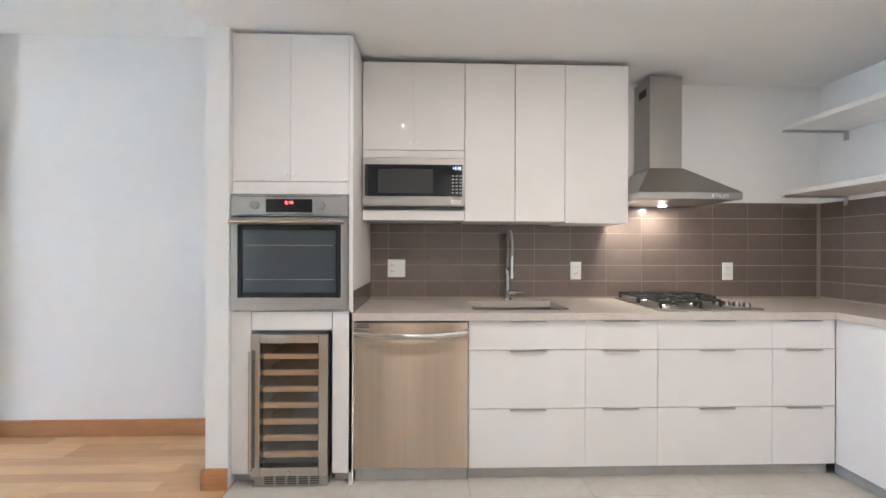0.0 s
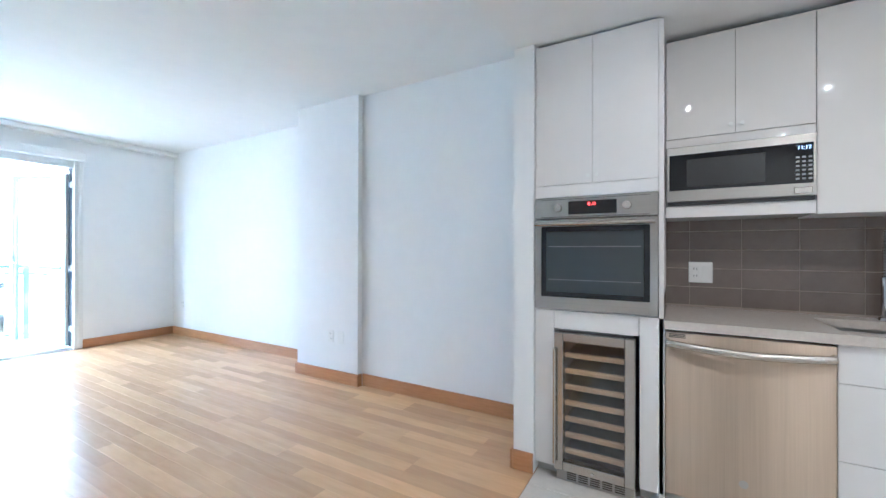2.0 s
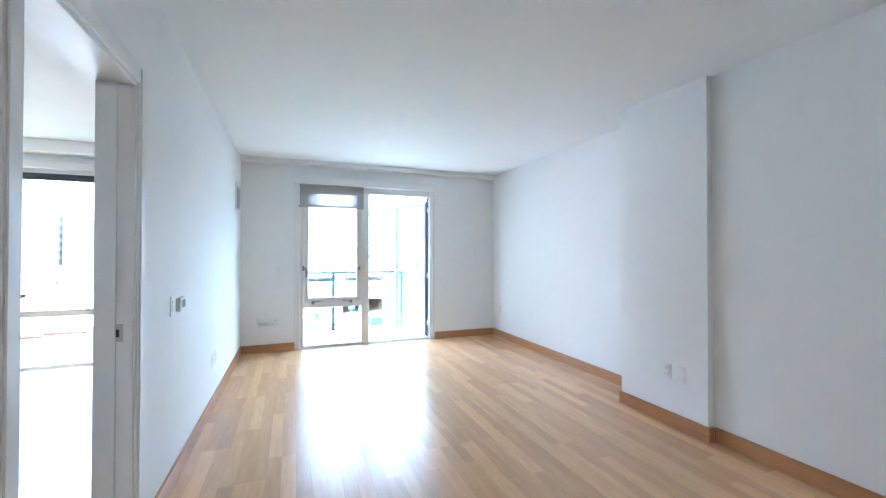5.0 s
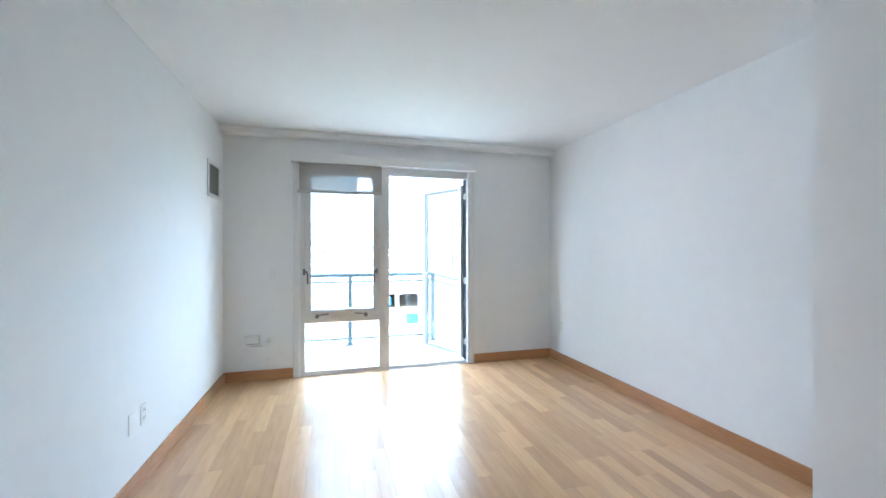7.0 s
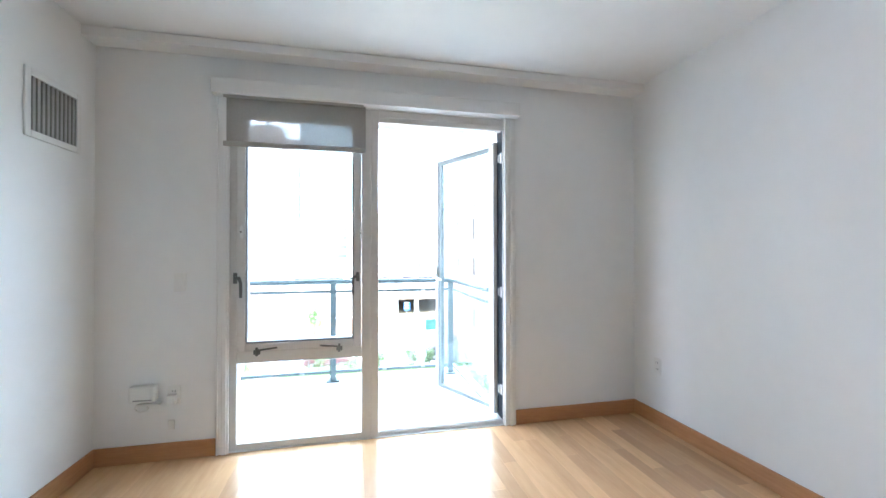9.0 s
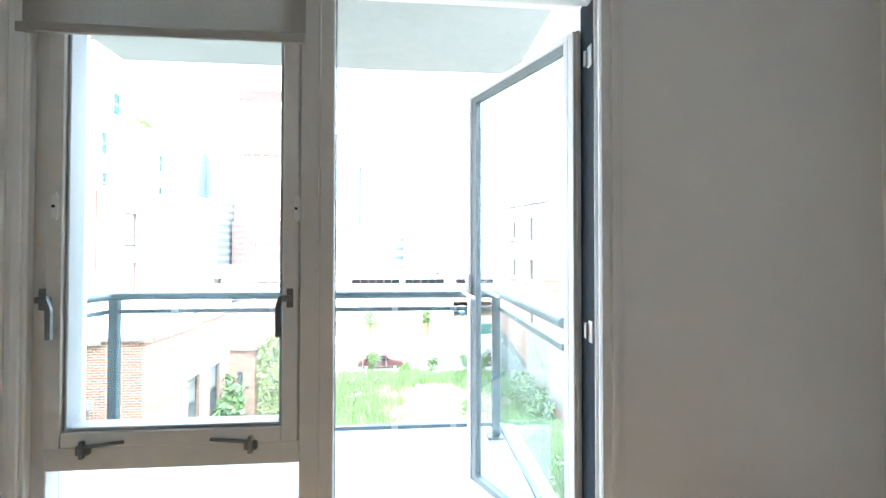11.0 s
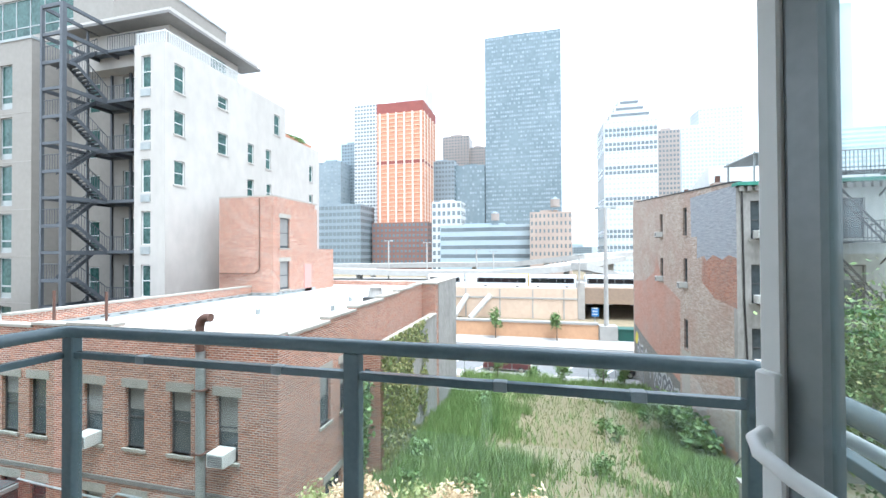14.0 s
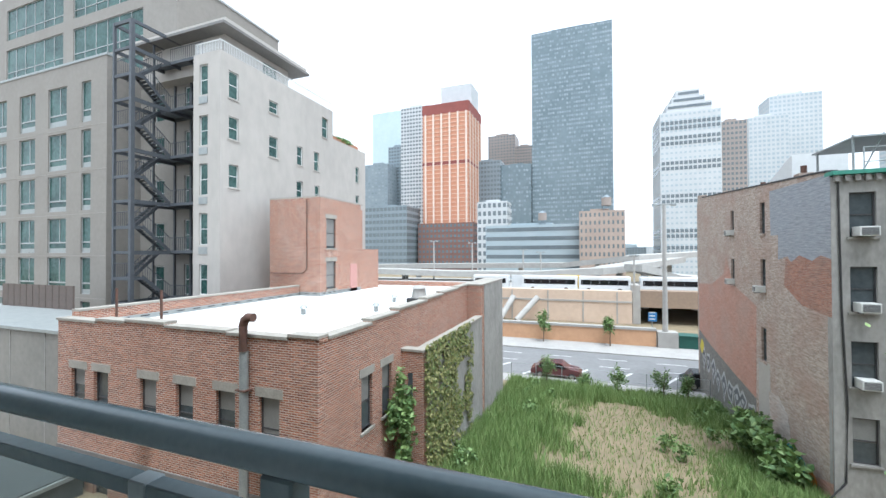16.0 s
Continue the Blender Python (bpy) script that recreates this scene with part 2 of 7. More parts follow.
# ---- building helpers ----
def cube(bm, x0, x1, y0, y1, z0, z1, bevel=0.0, seg=1):
    made = bmesh.ops.create_cube(bm, size=1.0, matrix=Matrix.LocRotScale(
        ((x0 + x1) / 2, (y0 + y1) / 2, (z0 + z1) / 2), None, (abs(x1 - x0), abs(y1 - y0), abs(z1 - z0))))
    if bevel:
        edges = list({e for v in made["verts"] for e in v.link_edges})
        bmesh.ops.bevel(bm, geom=edges, offset=bevel, segments=seg, affect='EDGES', profile=0.5)
    return bm


def rod(bm, a, b, r, r2=None, seg=12, caps=True):
    a, b = Vector(a), Vector(b)
    turn = (b - a).to_track_quat('Z', 'Y').to_matrix().to_4x4()
    bmesh.ops.create_cone(bm, cap_ends=caps, segments=seg, radius1=r, radius2=r if r2 is None else r2,
                          depth=(b - a).length, matrix=Matrix.Translation((a + b) / 2) @ turn)
    return bm


def sweep(bm, points, r, seg=10, flat=1.0):
    """A tube along points."""
    pts = [Vector(p) for p in points]
    rings = []
    for i, p in enumerate(pts):
        d = (pts[min(i + 1, len(pts) - 1)] - pts[max(i - 1, 0)]).normalized()
        side = d.cross(Vector((0, 0, 1)))
        if side.length < 1e-3:
            side = d.cross(Vector((1, 0, 0)))
        side.normalize()
        up = side.cross(d)
        rings.append([bm.verts.new(p + side * math.cos(2 * math.pi * k / seg) * r + up * math.sin(2 * math.pi * k / seg) * r * flat)
                      for k in range(seg)])
    for a, b in zip(rings, rings[1:]):
        for k in range(seg):
            bm.faces.new((a[k], a[(k + 1) % seg], b[(k + 1) % seg], b[k]))
    bm.faces.new(list(reversed(rings[0])))
    bm.faces.new(rings[-1])
    return bm


def prism(bm, points, axis, a, b):
    """Points of a plane outline, drawn along axis from a to b."""
    put = {'x': lambda p, q, s: (s, p, q), 'y': lambda p, q, s: (p, s, q), 'z': lambda p, q, s: (p, q, s)}[axis]
    lo = [bm.verts.new(put(p, q, a)) for p, q in points]
    hi = [bm.verts.new(put(p, q, b)) for p, q in points]
    bm.faces.new(lo), bm.faces.new(list(reversed(hi)))
    for i in range(len(lo)):
        j = (i + 1) % len(lo)
        bm.faces.new((lo[j], lo[i], hi[i], hi[j]))
    bmesh.ops.recalc_face_normals(bm, faces=bm.faces)
    return bm


def place_of(ob):
    p = Vector((0, 0, 0))
    while ob is not None:
        p, ob = p + ob.location, ob.parent
    return p


def part(name, bm, material, parent=None, label="", smooth=False, local=False):
    """Links a bmesh as one mesh object. World places, unless local."""
    if parent is not None and not local:
        bmesh.ops.translate(bm, verts=bm.verts, vec=-place_of(parent))
    me = bpy.data.meshes.new(name)
    bm.to_mesh(me)
    bm.free()
    me.materials.append(material)
    if smooth:
        for p in me.polygons:
            p.use_smooth = True
        me.set_sharp_from_angle(angle=radians(40))
    ob = new(name, me)
    ob.parent = parent
    if label:
        ob["label"] = label
    return ob


def thing(name, at, label, category, group="", kind=""):
    ob = new(name)
    ob.location = at
    return tagged(ob, label, category, group, kind)


def box(name, x0, x1, y0, y1, z0, z1, material, parent=None, label="", bevel=0.0):
    return part(name, cube(bmesh.new(), x0, x1, y0, y1, z0, z1, bevel), material, parent, label)


def setting(name, *args, label="", category="", bevel=0.0):
    return tagged(box(name, *args, bevel=bevel), label, category, "", "structure")


def frame_bm(u0, u1, v0, v1, w, d0, d1, axis):
    """A rectangular frame of width w, between d0 and d1 along axis ('x' or 'y')."""
    bm = bmesh.new()
    for a, b, c, d in ((u0, u0 + w, v0, v1), (u1 - w, u1, v0, v1), (u0 + w, u1 - w, v0, v0 + w), (u0 + w, u1 - w, v1 - w, v1)):
        if axis == 'x':
            cube(bm, d0, d1, a, b, c, d, 0.003)
        else:
            cube(bm, a, b, d0, d1, c, d, 0.003)
    return bm


def lettering(name, text, size, m, material, parent=None, depth=0.0005):
    cu = bpy.data.curves.new(name, 'FONT')
    cu.body, cu.size, cu.extrude, cu.align_x, cu.align_y = text, size, depth, 'CENTER', 'CENTER'
    tmp = bpy.data.objects.new(name, cu)
    me = bpy.data.meshes.new_from_object(tmp)
    bpy.data.objects.remove(tmp)
    me.transform(m)
    if parent is not None:
        me.transform(Matrix.Translation(-place_of(parent)))
    me.materials.clear()
    me.materials.append(material)
    ob = new(name, me)
    ob.parent = parent
    return ob

# ---- the rooms ----
XW, XO = -6.77, -7.00          # window wall: inner and outer face
YS, YN, YP, YM = -0.79, 2.945, 2.60, 2.655   # walls: doorway side, far side, pier, near the kitchen
CZ, KZ = 2.60, 2.34            # ceilings
XE, YK = 2.545, 2.665          # kitchen walls
XC0, XC1, YC = -1.265, -1.152, 2.055         # end of the kitchen partition
WY0, WY1, WZ = -0.05, 1.85, 2.285            # balcony window opening

setting("floor_slab", XO, XE + 0.1, -4.6, YN + 0.1, -0.20, -0.022, GROUT, label="floor slab under the rooms", category="floor")
setting("ceiling", XO, XE + 0.1, YS - 0.12, YN + 0.1, CZ, CZ + 0.2, CEIL, label="plain white painted ceiling", category="ceiling")
setting("ceiling_kitchen", XC0, XE + 0.1, YS, YK + 0.1, KZ, CZ - 0.004, CEIL, label="lowered white kitchen ceiling", category="ceiling")
setting("ceiling_beam", XW, XW + 0.13, YS, YN, 2.54, CZ - 0.004, CEIL, label="shallow white beam above the window wall", category="beam")

DX0, DX1, DZ = -3.045, -2.245, 2.08            # bedroom doorway
setting("wall_south_1", XO, DX0, YS - 0.12, YS, -0.02, CZ, WALL, label="white painted plaster wall", category="wall")
setting("wall_south_2", DX1, XE + 0.1, YS - 0.12, YS, -0.02, CZ, WALL, label="white painted plaster wall", category="wall")
setting("wall_south_3", DX0, DX1, YS - 0.12, YS, DZ, CZ, WALL, label="white wall above the bedroom doorway", category="wall")
setting("wall_north_1", XO, -3.70, YN, YN + 0.12, -0.02, CZ, WALL, label="white painted plaster wall", category="wall")
setting("wall_pier", -3.70, -2.915, YP, YN + 0.12, -0.02, CZ, WALL, label="white pier standing out from the wall", category="wall")
setting("wall_north_2", -2.915, XC0, YM, YN + 0.12, -0.02, CZ, WALL, label="white painted plaster wall", category="wall")
setting("wall_partition", XC0, XC1, YC, YN + 0.12, -0.02, CZ, WALL, label="white end of the kitchen partition", category="wall")
setting("wall_kitchen", XC1, XE + 0.12, YK, YN + 0.12, -0.02, CZ, WALL, label="white kitchen wall behind the cabinets", category="wall")
setting("wall_east", XE, XE + 0.12, YS, YK, -0.02, CZ, WALL, label="white kitchen end wall", category="wall")
setting("wall_window_1", XO, XW, YS, WY0, -0.02, CZ, WALL, label="white wall beside the balcony window", category="wall")
setting("wall_window_2", XO, XW, WY1, YN, -0.02, CZ, WALL, label="white wall beside the balcony door", category="wall")
setting("wall_window_3", XO, XW, WY0, WY1, WZ, CZ, WALL, label="white wall above the balcony window", category="wall")
# bedroom beyond the doorway
BY0, BY1 = -3.95, -2.11
setting("wall_bedroom_1", XO, XW, BY1, YS - 0.12, -0.02, CZ, WALL, label="white bedroom wall", category="wall")
setting("wall_bedroom_2", XO, XW, -4.6, BY0, -0.02, CZ, WALL, label="white bedroom wall", category="wall")
setting("wall_bedroom_3", XO, XW, BY0, BY1, 2.30, CZ, WALL, label="white wall above the bedroom window", category="wall")
setting("wall_bedroom_4", XO, -1.2, -4.72, -4.6, -0.02, CZ, WALL, label="white bedroom side wall", category="wall")
setting("wall_bedroom_5", -1.2, -1.08, -4.72, YS - 0.12, -0.02, CZ, WALL, label="white bedroom end wall", category="wall")
setting("ceiling_bedroom", XO, -1.08, -4.72, YS - 0.12, CZ, CZ + 0.2, CEIL, label="plain white bedroom ceiling", category="ceiling")
setting("beam_bedroom", XW, XW + 0.16, -4.6, YS - 0.12, 2.46, CZ - 0.004, CEIL, label="shallow white bedroom beam", category="beam")
setting("floor_bedroom", XW, -1.2, -4.6, YS - 0.125, -0.02, 0.0, OAK, label="oak bedroom floor", category="floor")


def baseboard(x0, x1, y0, y1, label="oak baseboard along the wall"):
    bm = bmesh.new()
    cube(bm, x0, x1, y0, y1, 0.001, 0.108, 0.004, 2)
    return tagged(part("baseboard", bm, OAKBASE), label, "baseboard", "", "structure")


T = 0.016
baseboard(XW, DX0 - 0.085, YS, YS + T)
baseboard(DX1 + 0.085, 2.0, YS, YS + T)
baseboard(XW, XW + T, YS + T, WY0 - 0.070)
baseboard(XW, XW + T, WY1 + 0.070, YN - T)
baseboard(XW, -3.70, YN - T, YN)
baseboard(-3.70, -2.915, YP - T, YP, "oak baseboard round the pier")
baseboard(-3.70 - T, -3.70, YP - T, YN - T, "oak baseboard round the pier")
baseboard(-2.915, -2.915 + T, YP - T, YM - T, "oak baseboard round the pier")
baseboard(-2.915 + T, XC0 - T, YM - T, YM)
baseboard(XC0 - T, XC0, YC - T, YM - T, "oak baseboard round the partition end")
baseboard(XC0, XC1, YC - T, YC, "oak baseboard block on the partition end")
baseboard(XW, XW + T, BY1, YS - 0.14, "oak bedroom baseboard")

# doorway lining and casing
def doorway():
    bm = bmesh.new()
    for x0, x1 in ((DX0, DX0 + 0.022), (DX1 - 0.022, DX1)):
        cube(bm, x0, x1, YS - 0.135, YS + 0.006, 0.0, DZ, 0.002)
    cube(bm, DX0 + 0.022, DX1 - 0.022, YS - 0.135, YS + 0.006, DZ - 0.022, DZ, 0.002)
    for x in (DX0 + 0.022, DX1 - 0.034):
        cube(bm, x, x + 0.012, YS - 0.09, YS - 0.055, 0.0, DZ - 0.022)
    lining = tagged(part("door_frame", bm, TRIM), "white painted bedroom door frame, door standing open", "door frame", "", "structure")
    for name, x0, x1, z0, z1 in (("casing", DX0 - 0.075, DX0 + 0.004, 0.0, DZ + 0.075), ("casing", DX1 - 0.004, DX1 + 0.075, 0.0, DZ + 0.075),
                                 ("casing", DX0 + 0.004, DX1 - 0.004, DZ - 0.004, DZ + 0.075)):
        c = bmesh.new()
        cube(c, x0, x1, YS, YS + 0.016, z0, z1, 0.004, 2)
        inner = (x0 + 0.012, x1 - 0.012)
        cube(c, inner[0], inner[1], YS + 0.014, YS + 0.022, z0, z1 - 0.01, 0.003)
        part(name, c, TRIM, lining)
    strike = bmesh.new()
    cube(strike, DX0 + 0.022, DX0 + 0.0245, YS - 0.075, YS - 0.03, 0.955, 1.03, 0.001)
    s = part("strike_plate", strike, NICKEL, lining, "nickel strike plate")
    box("latch_hole", DX0 + 0.0245, DX0 + 0.0255, YS - 0.062, YS - 0.043, 0.975, 1.008, BLACK, s)


doorway()

# ---- balcony window and door ----
def handle_lever(parent, y, z, sign):
    bm = bmesh.new()
    cube(bm, XF + 0.0, XF + 0.012, y - 0.014, y + 0.014, z - 0.035, z + 0.035, 0.003)
    cube(bm, XF + 0.010, XF + 0.034, y - 0.008 - 0.02 * (sign < 0), y + 0.008 + 0.02 * (sign > 0), z - 0.010, z + 0.010, 0.003)
    h = part("window_catch", bm, CATCH, parent, "grey metal window catch")
    b2 = bmesh.new()
    yy = y + sign * 0.022
    prism(b2, [(yy - 0.009, z + 0.006), (yy + 0.009, z + 0.012), (yy + 0.011 + sign * 0.012, z - 0.03), (yy + 0.011 + sign * 0.012, z - 0.125),
               (yy - 0.005 + sign * 0.012, z - 0.125), (yy - 0.007 + sign * 0.012, z - 0.03)], 'x', XF + 0.026, XF + 0.036)
    part("lever", b2, CATCH, h)


XF = -6.785      # inner face of the window frame
MY0, MY1 = 0.79, 0.855
win = thing("window_1", (XF, 0.42, 0.0), "grey-white aluminium balcony window with a hinged upper sash", "window", "", "structure")
bm = bmesh.new()
cube(bm, XF - 0.10, XF, WY0, WY0 + 0.045, 0.0, WZ, 0.003)
cube(bm, XF - 0.085, XF - 0.037, MY0, MY1 - 0.03, 0.0, WZ, 0.003)
cube(bm, XF - 0.037, XF, MY0, MY1, 0.0, WZ, 0.003)
cube(bm, XF - 0.012, XF, MY1, MY1 + 0.05, 0.0, WZ, 0.003)
cube(bm, XF, XF + 0.005, MY1 - 0.004, MY1 + 0.004, 0.0, WZ, 0.002)
cube(bm, XF - 0.10, XF, WY0 + 0.045, MY0, WZ - 0.05, WZ, 0.003)
cube(bm, XF - 0.10, XF, WY0 + 0.045, MY0, 0.0, 0.045, 0.003)
cube(bm, XF - 0.10, XF, WY0 + 0.045, MY0, 0.565, 0.64, 0.003)
part("window_frame", bm, ALU, win)
sash = part("sash", frame_bm(WY0 + 0.048, MY0 - 0.003, 0.643, WZ - 0.053, 0.050, XF - 0.075, XF + 0.012, 'x'), ALU, win)
part("sash_bead", frame_bm(WY0 + 0.098, MY0 - 0.053, 0.693, WZ - 0.103, 0.012, XF - 0.06, XF + 0.004, 'x'), GREYPLASTIC, sash, "grey glazing bead")
box("pane", XF - 0.045, XF - 0.039, WY0 + 0.10, MY0 - 0.055, 0.695, WZ - 0.105, GLASS, sash).visible_shadow = False
box("pane", XF - 0.055, XF - 0.049, WY0 + 0.045, MY0, 0.045, 0.565, GLASS, win).visible_shadow = False
handle_lever(win, MY0 - 0.028, 1.12, -1)
handle_lever(win, WY0 + 0.040, 1.12, 1)
for yy, s in ((0.12, 1), (0.64, -1)):
    bm = bmesh.new()
    cube(bm, XF + 0.004, XF + 0.022, yy - 0.020, yy + 0.020, 0.622, 0.652, 0.003)
    rod(bm, (XF + 0.018, yy, 0.648), (XF + 0.020, yy + s * 0.125, 0.662), 0.006, seg=8)
    cube(bm, XF + 0.012, XF + 0.026, yy - 0.007, yy + 0.007, 0.612, 0.668, 0.002)
    part("window_stay", bm, CATCH, win, "grey metal window stay")
for yy in (WY0 + 0.075, MY0 - 0.006):
    bm = bmesh.new()
    prism(bm, [(yy - 0.008, 1.385), (yy + 0.006, 1.375), (yy + 0.010, 1.39), (yy + 0.010, 1.45), (yy + 0.004, 1.465), (yy - 0.008, 1.455)], 'x', XF, XF + 0.016)
    lk = part("sash_lock", bm, TRIM, win, "small white sash lock")
    bm = bmesh.new()
    rod(bm, (XF + 0.016, yy - 0.002, 1.42), (XF + 0.019, yy - 0.002, 1.42), 0.005, seg=8)
    part("screw", bm, BLACK, lk)

door = thing("door_1", (XF, 1.38, 0.0), "grey-white aluminium balcony door standing open outwards", "door", "", "structure")
bm = bmesh.new()
cube(bm, XF - 0.006, XF, WY1 - 0.025, WY1, 0.0, WZ, 0.002)
cube(bm, XF - 0.115, XF - 0.006, WY1 - 0.010, WY1, 0.0, WZ)
cube(bm, XF - 0.10, XF, MY1 + 0.05, WY1 - 0.025, WZ - 0.05, WZ, 0.003)
cube(bm, XF - 0.055, XF - 0.002, MY1 + 0.05, WY1 - 0.025, WZ - 0.085, WZ - 0.05, 0.003)
cube(bm, XF - 0.10, XF - 0.01, MY1 + 0.05, WY1 - 0.025, 0.0, 0.03, 0.003)
part("door_frame", bm, ALU, door)
bm = bmesh.new()
cube(bm, XF - 0.115, XF - 0.006, WY1 - 0.025, WY1 - 0.010, 0.032, WZ - 0.055)
cube(bm, XF - 0.037, XF - 0.012, MY1 + 0.006, MY1 + 0.050, 0.032, WZ - 0.055)
part("jamb_gasket", bm, ALUDARK, door, "dark rubber-lined jamb")
bm = bmesh.new()
cube(bm, XF - 0.085, XF - 0.02, MY1 + 0.06, WY1 - 0.03, 0.012, 0.036, 0.003)
part("threshold", bm, ALU, door)
for z in (0.25, 0.985, 2.0):
    bm = bmesh.new()
    rod(bm, (XF - 0.050, WY1 - 0.034, z - 0.028), (XF - 0.050, WY1 - 0.034, z + 0.028), 0.008, seg=10)
    cube(bm, XF - 0.045, XF - 0.012, WY1 - 0.031, WY1 - 0.025, z - 0.04, z + 0.04, 0.002)
    part("hinge", bm, NICKEL, door, "nickel door hinge")
# leaf, built along -y from its hinge and turned outwards
leaf = new("door_leaf")
leaf.parent = door
leaf.location = (-0.115, WY1 - 0.036 - 1.38, 0.0)
leaf.rotation_euler = (0, 0, radians(-64))
LW, LZ = 0.735, 2.14
bm = frame_bm(-LW, 0.0, 0.04, LZ, 0.030, -0.026, 0.026, 'x')
cube(bm, -0.026, 0.026, -0.050, -0.030, 0.070, LZ - 0.030)
part("leaf_frame", bm, TRIM, leaf, local=True)
bm = cube(bmesh.new(), -0.018, 0.018, -LW + 0.030, -LW + 0.070, 0.070, LZ - 0.030)
for z0, z1 in ((0.070, 0.100), (LZ - 0.060, LZ - 0.030)):
    cube(bm, -0.018, 0.018, -LW + 0.070, -0.050, z0, z1)
part("leaf_stile", bm, ALUGREY, leaf, "slate grey inner frame", local=True)
part("leaf_edge", frame_bm(-LW - 0.004, 0.004, 0.036, LZ + 0.004, 0.012, -0.010, 0.010, 'x'), TRIM, leaf, "raised lip round the leaf", local=True)
ob = part("leaf_pane", cube(bmesh.new(), -0.004, 0.004, -LW + 0.070, -0.050, 0.100, LZ - 0.060), LEAFGLASS, leaf, local=True)
ob.visible_shadow = False
for s in (1, -1):
    bm = bmesh.new()
    cube(bm, s * 0.028, s * 0.042, -LW + 0.004, -LW + 0.036, 1.045, 1.16, 0.004)
    sweep(bm, [(s * 0.040, -LW + 0.020, 1.080), (s * 0.062, -LW + 0.022, 1.074), (s * 0.074, -LW + 0.038, 1.066), (s * 0.078, -LW + 0.080, 1.056), (s * 0.076, -LW + 0.140, 1.046)], 0.010, 10)
    part("door_handle", bm, TRIM, leaf, "white lever handle", smooth=True, local=True)
for z in (0.35, 1.9):
    bm = cube(bmesh.new(), -0.02, 0.02, -LW - 0.010, -LW - 0.002, z - 0.06, z + 0.06, 0.003)
    part("lock_bolt", bm, NICKEL, leaf, local=True)

# casing and valance of the window
tr = thing("window_casing", (XW, 0.9, 0.0), "white painted casing round the balcony window", "window trim", "", "structure")
for y0, y1 in ((WY0 - 0.068, WY0 + 0.006), (WY1 - 0.02, WY1 + 0.068)):
    bm = cube(bmesh.new(), XW, XW + 0.014, y0, y1, 0.0, 2.285, 0.003)
    ym = (y0 + y1) / 2
    cube(bm, XW + 0.012, XW + 0.024, ym - 0.004, ym + 0.026, 0.0, 2.284, 0.005, 2)
    cube(bm, XW + 0.012, XW + 0.019, y0 + 0.004, y0 + 0.012, 0.0, 2.284, 0.002)
    part("casing", bm, TRIM, tr)
bm = cube(bmesh.new(), XW, XW + 0.075, WY0 - 0.087, WY1 + 0.082, 2.288, 2.385, 0.003)
part("valance", bm, TRIM, tr)

roller = thing("roller_shade", (XW - 0.03, 0.37, 2.29), "grey woven roller shade pulled a little way down", "roller shade")
bm = rod(bmesh.new(), (XW + 0.034, WY0 - 0.02, 2.30), (XW + 0.034, 0.80, 2.30), 0.024, seg=14)
part("roller_tube", bm, SHADEHEM, roller, smooth=True)
box("shade_cloth", XW + 0.0215, XW + 0.0235, WY0 - 0.028, 0.815, 2.000, 2.290, SHADECLOTH, roller)
box("hem_bar", XW + 0.016, XW + 0.029, WY0 - 0.028, 0.815, 1.968, 2.000, SHADEHEM, roller, bevel=0.003)


def plain_window(name, y0, y1, zt):
    w = thing(name, (XF, (y0 + y1) / 2, 0), "white aluminium bedroom window with a dark shade", "window", "", "structure")
    part("window_frame", frame_bm(y0, y1, 0.0, zt, 0.05, XF - 0.09, XF, 'x'), ALU, w)
    box("transom", XF - 0.09, XF, y0 + 0.05, y1 - 0.05, 0.60, 0.675, ALU, w)
    box("pane", XF - 0.05, XF - 0.044, y0 + 0.05, y1 - 0.05, 0.675, zt - 0.05, GLASS, w).visible_shadow = False
    box("pane", XF - 0.05, XF - 0.044, y0 + 0.05, y1 - 0.05, 0.05, 0.60, GLASS, w).visible_shadow = False
    bm = bmesh.new()
    cube(bm, XF + 0.002, XF + 0.016, y1 - 0.30, y1 - 0.26, 0.655, 0.685, 0.003)
    rod(bm, (XF + 0.012, y1 - 0.28, 0.67), (XF + 0.014, y1 - 0.42, 0.68), 0.006, seg=8)
    part("window_stay", bm, NICKEL, w)
    r = thing("roller_shade", (XW, (y0 + y1) / 2, zt), "dark roller shade rolled up at the bedroom window", "roller shade")
    part("shade_cloth", cube(bmesh.new(), XW - 0.045, XW - 0.035, y0 + 0.02, y1 - 0.02, zt - 0.13, zt - 0.004, 0.002), mat("dark_shade", (0.06, 0.07, 0.085), (0.08, 0.09, 0.10), 60, 0.8), r)
    v = cube(bmesh.new(), XW, XW + 0.06, y0 - 0.06, y1 + 0.02, zt - 0.004, zt + 0.085, 0.003)
    tagged(part("valance", v, TRIM), "white valance above the bedroom window", "window trim", "", "structure")


plain_window("window_2", BY0, BY1, 2.295)

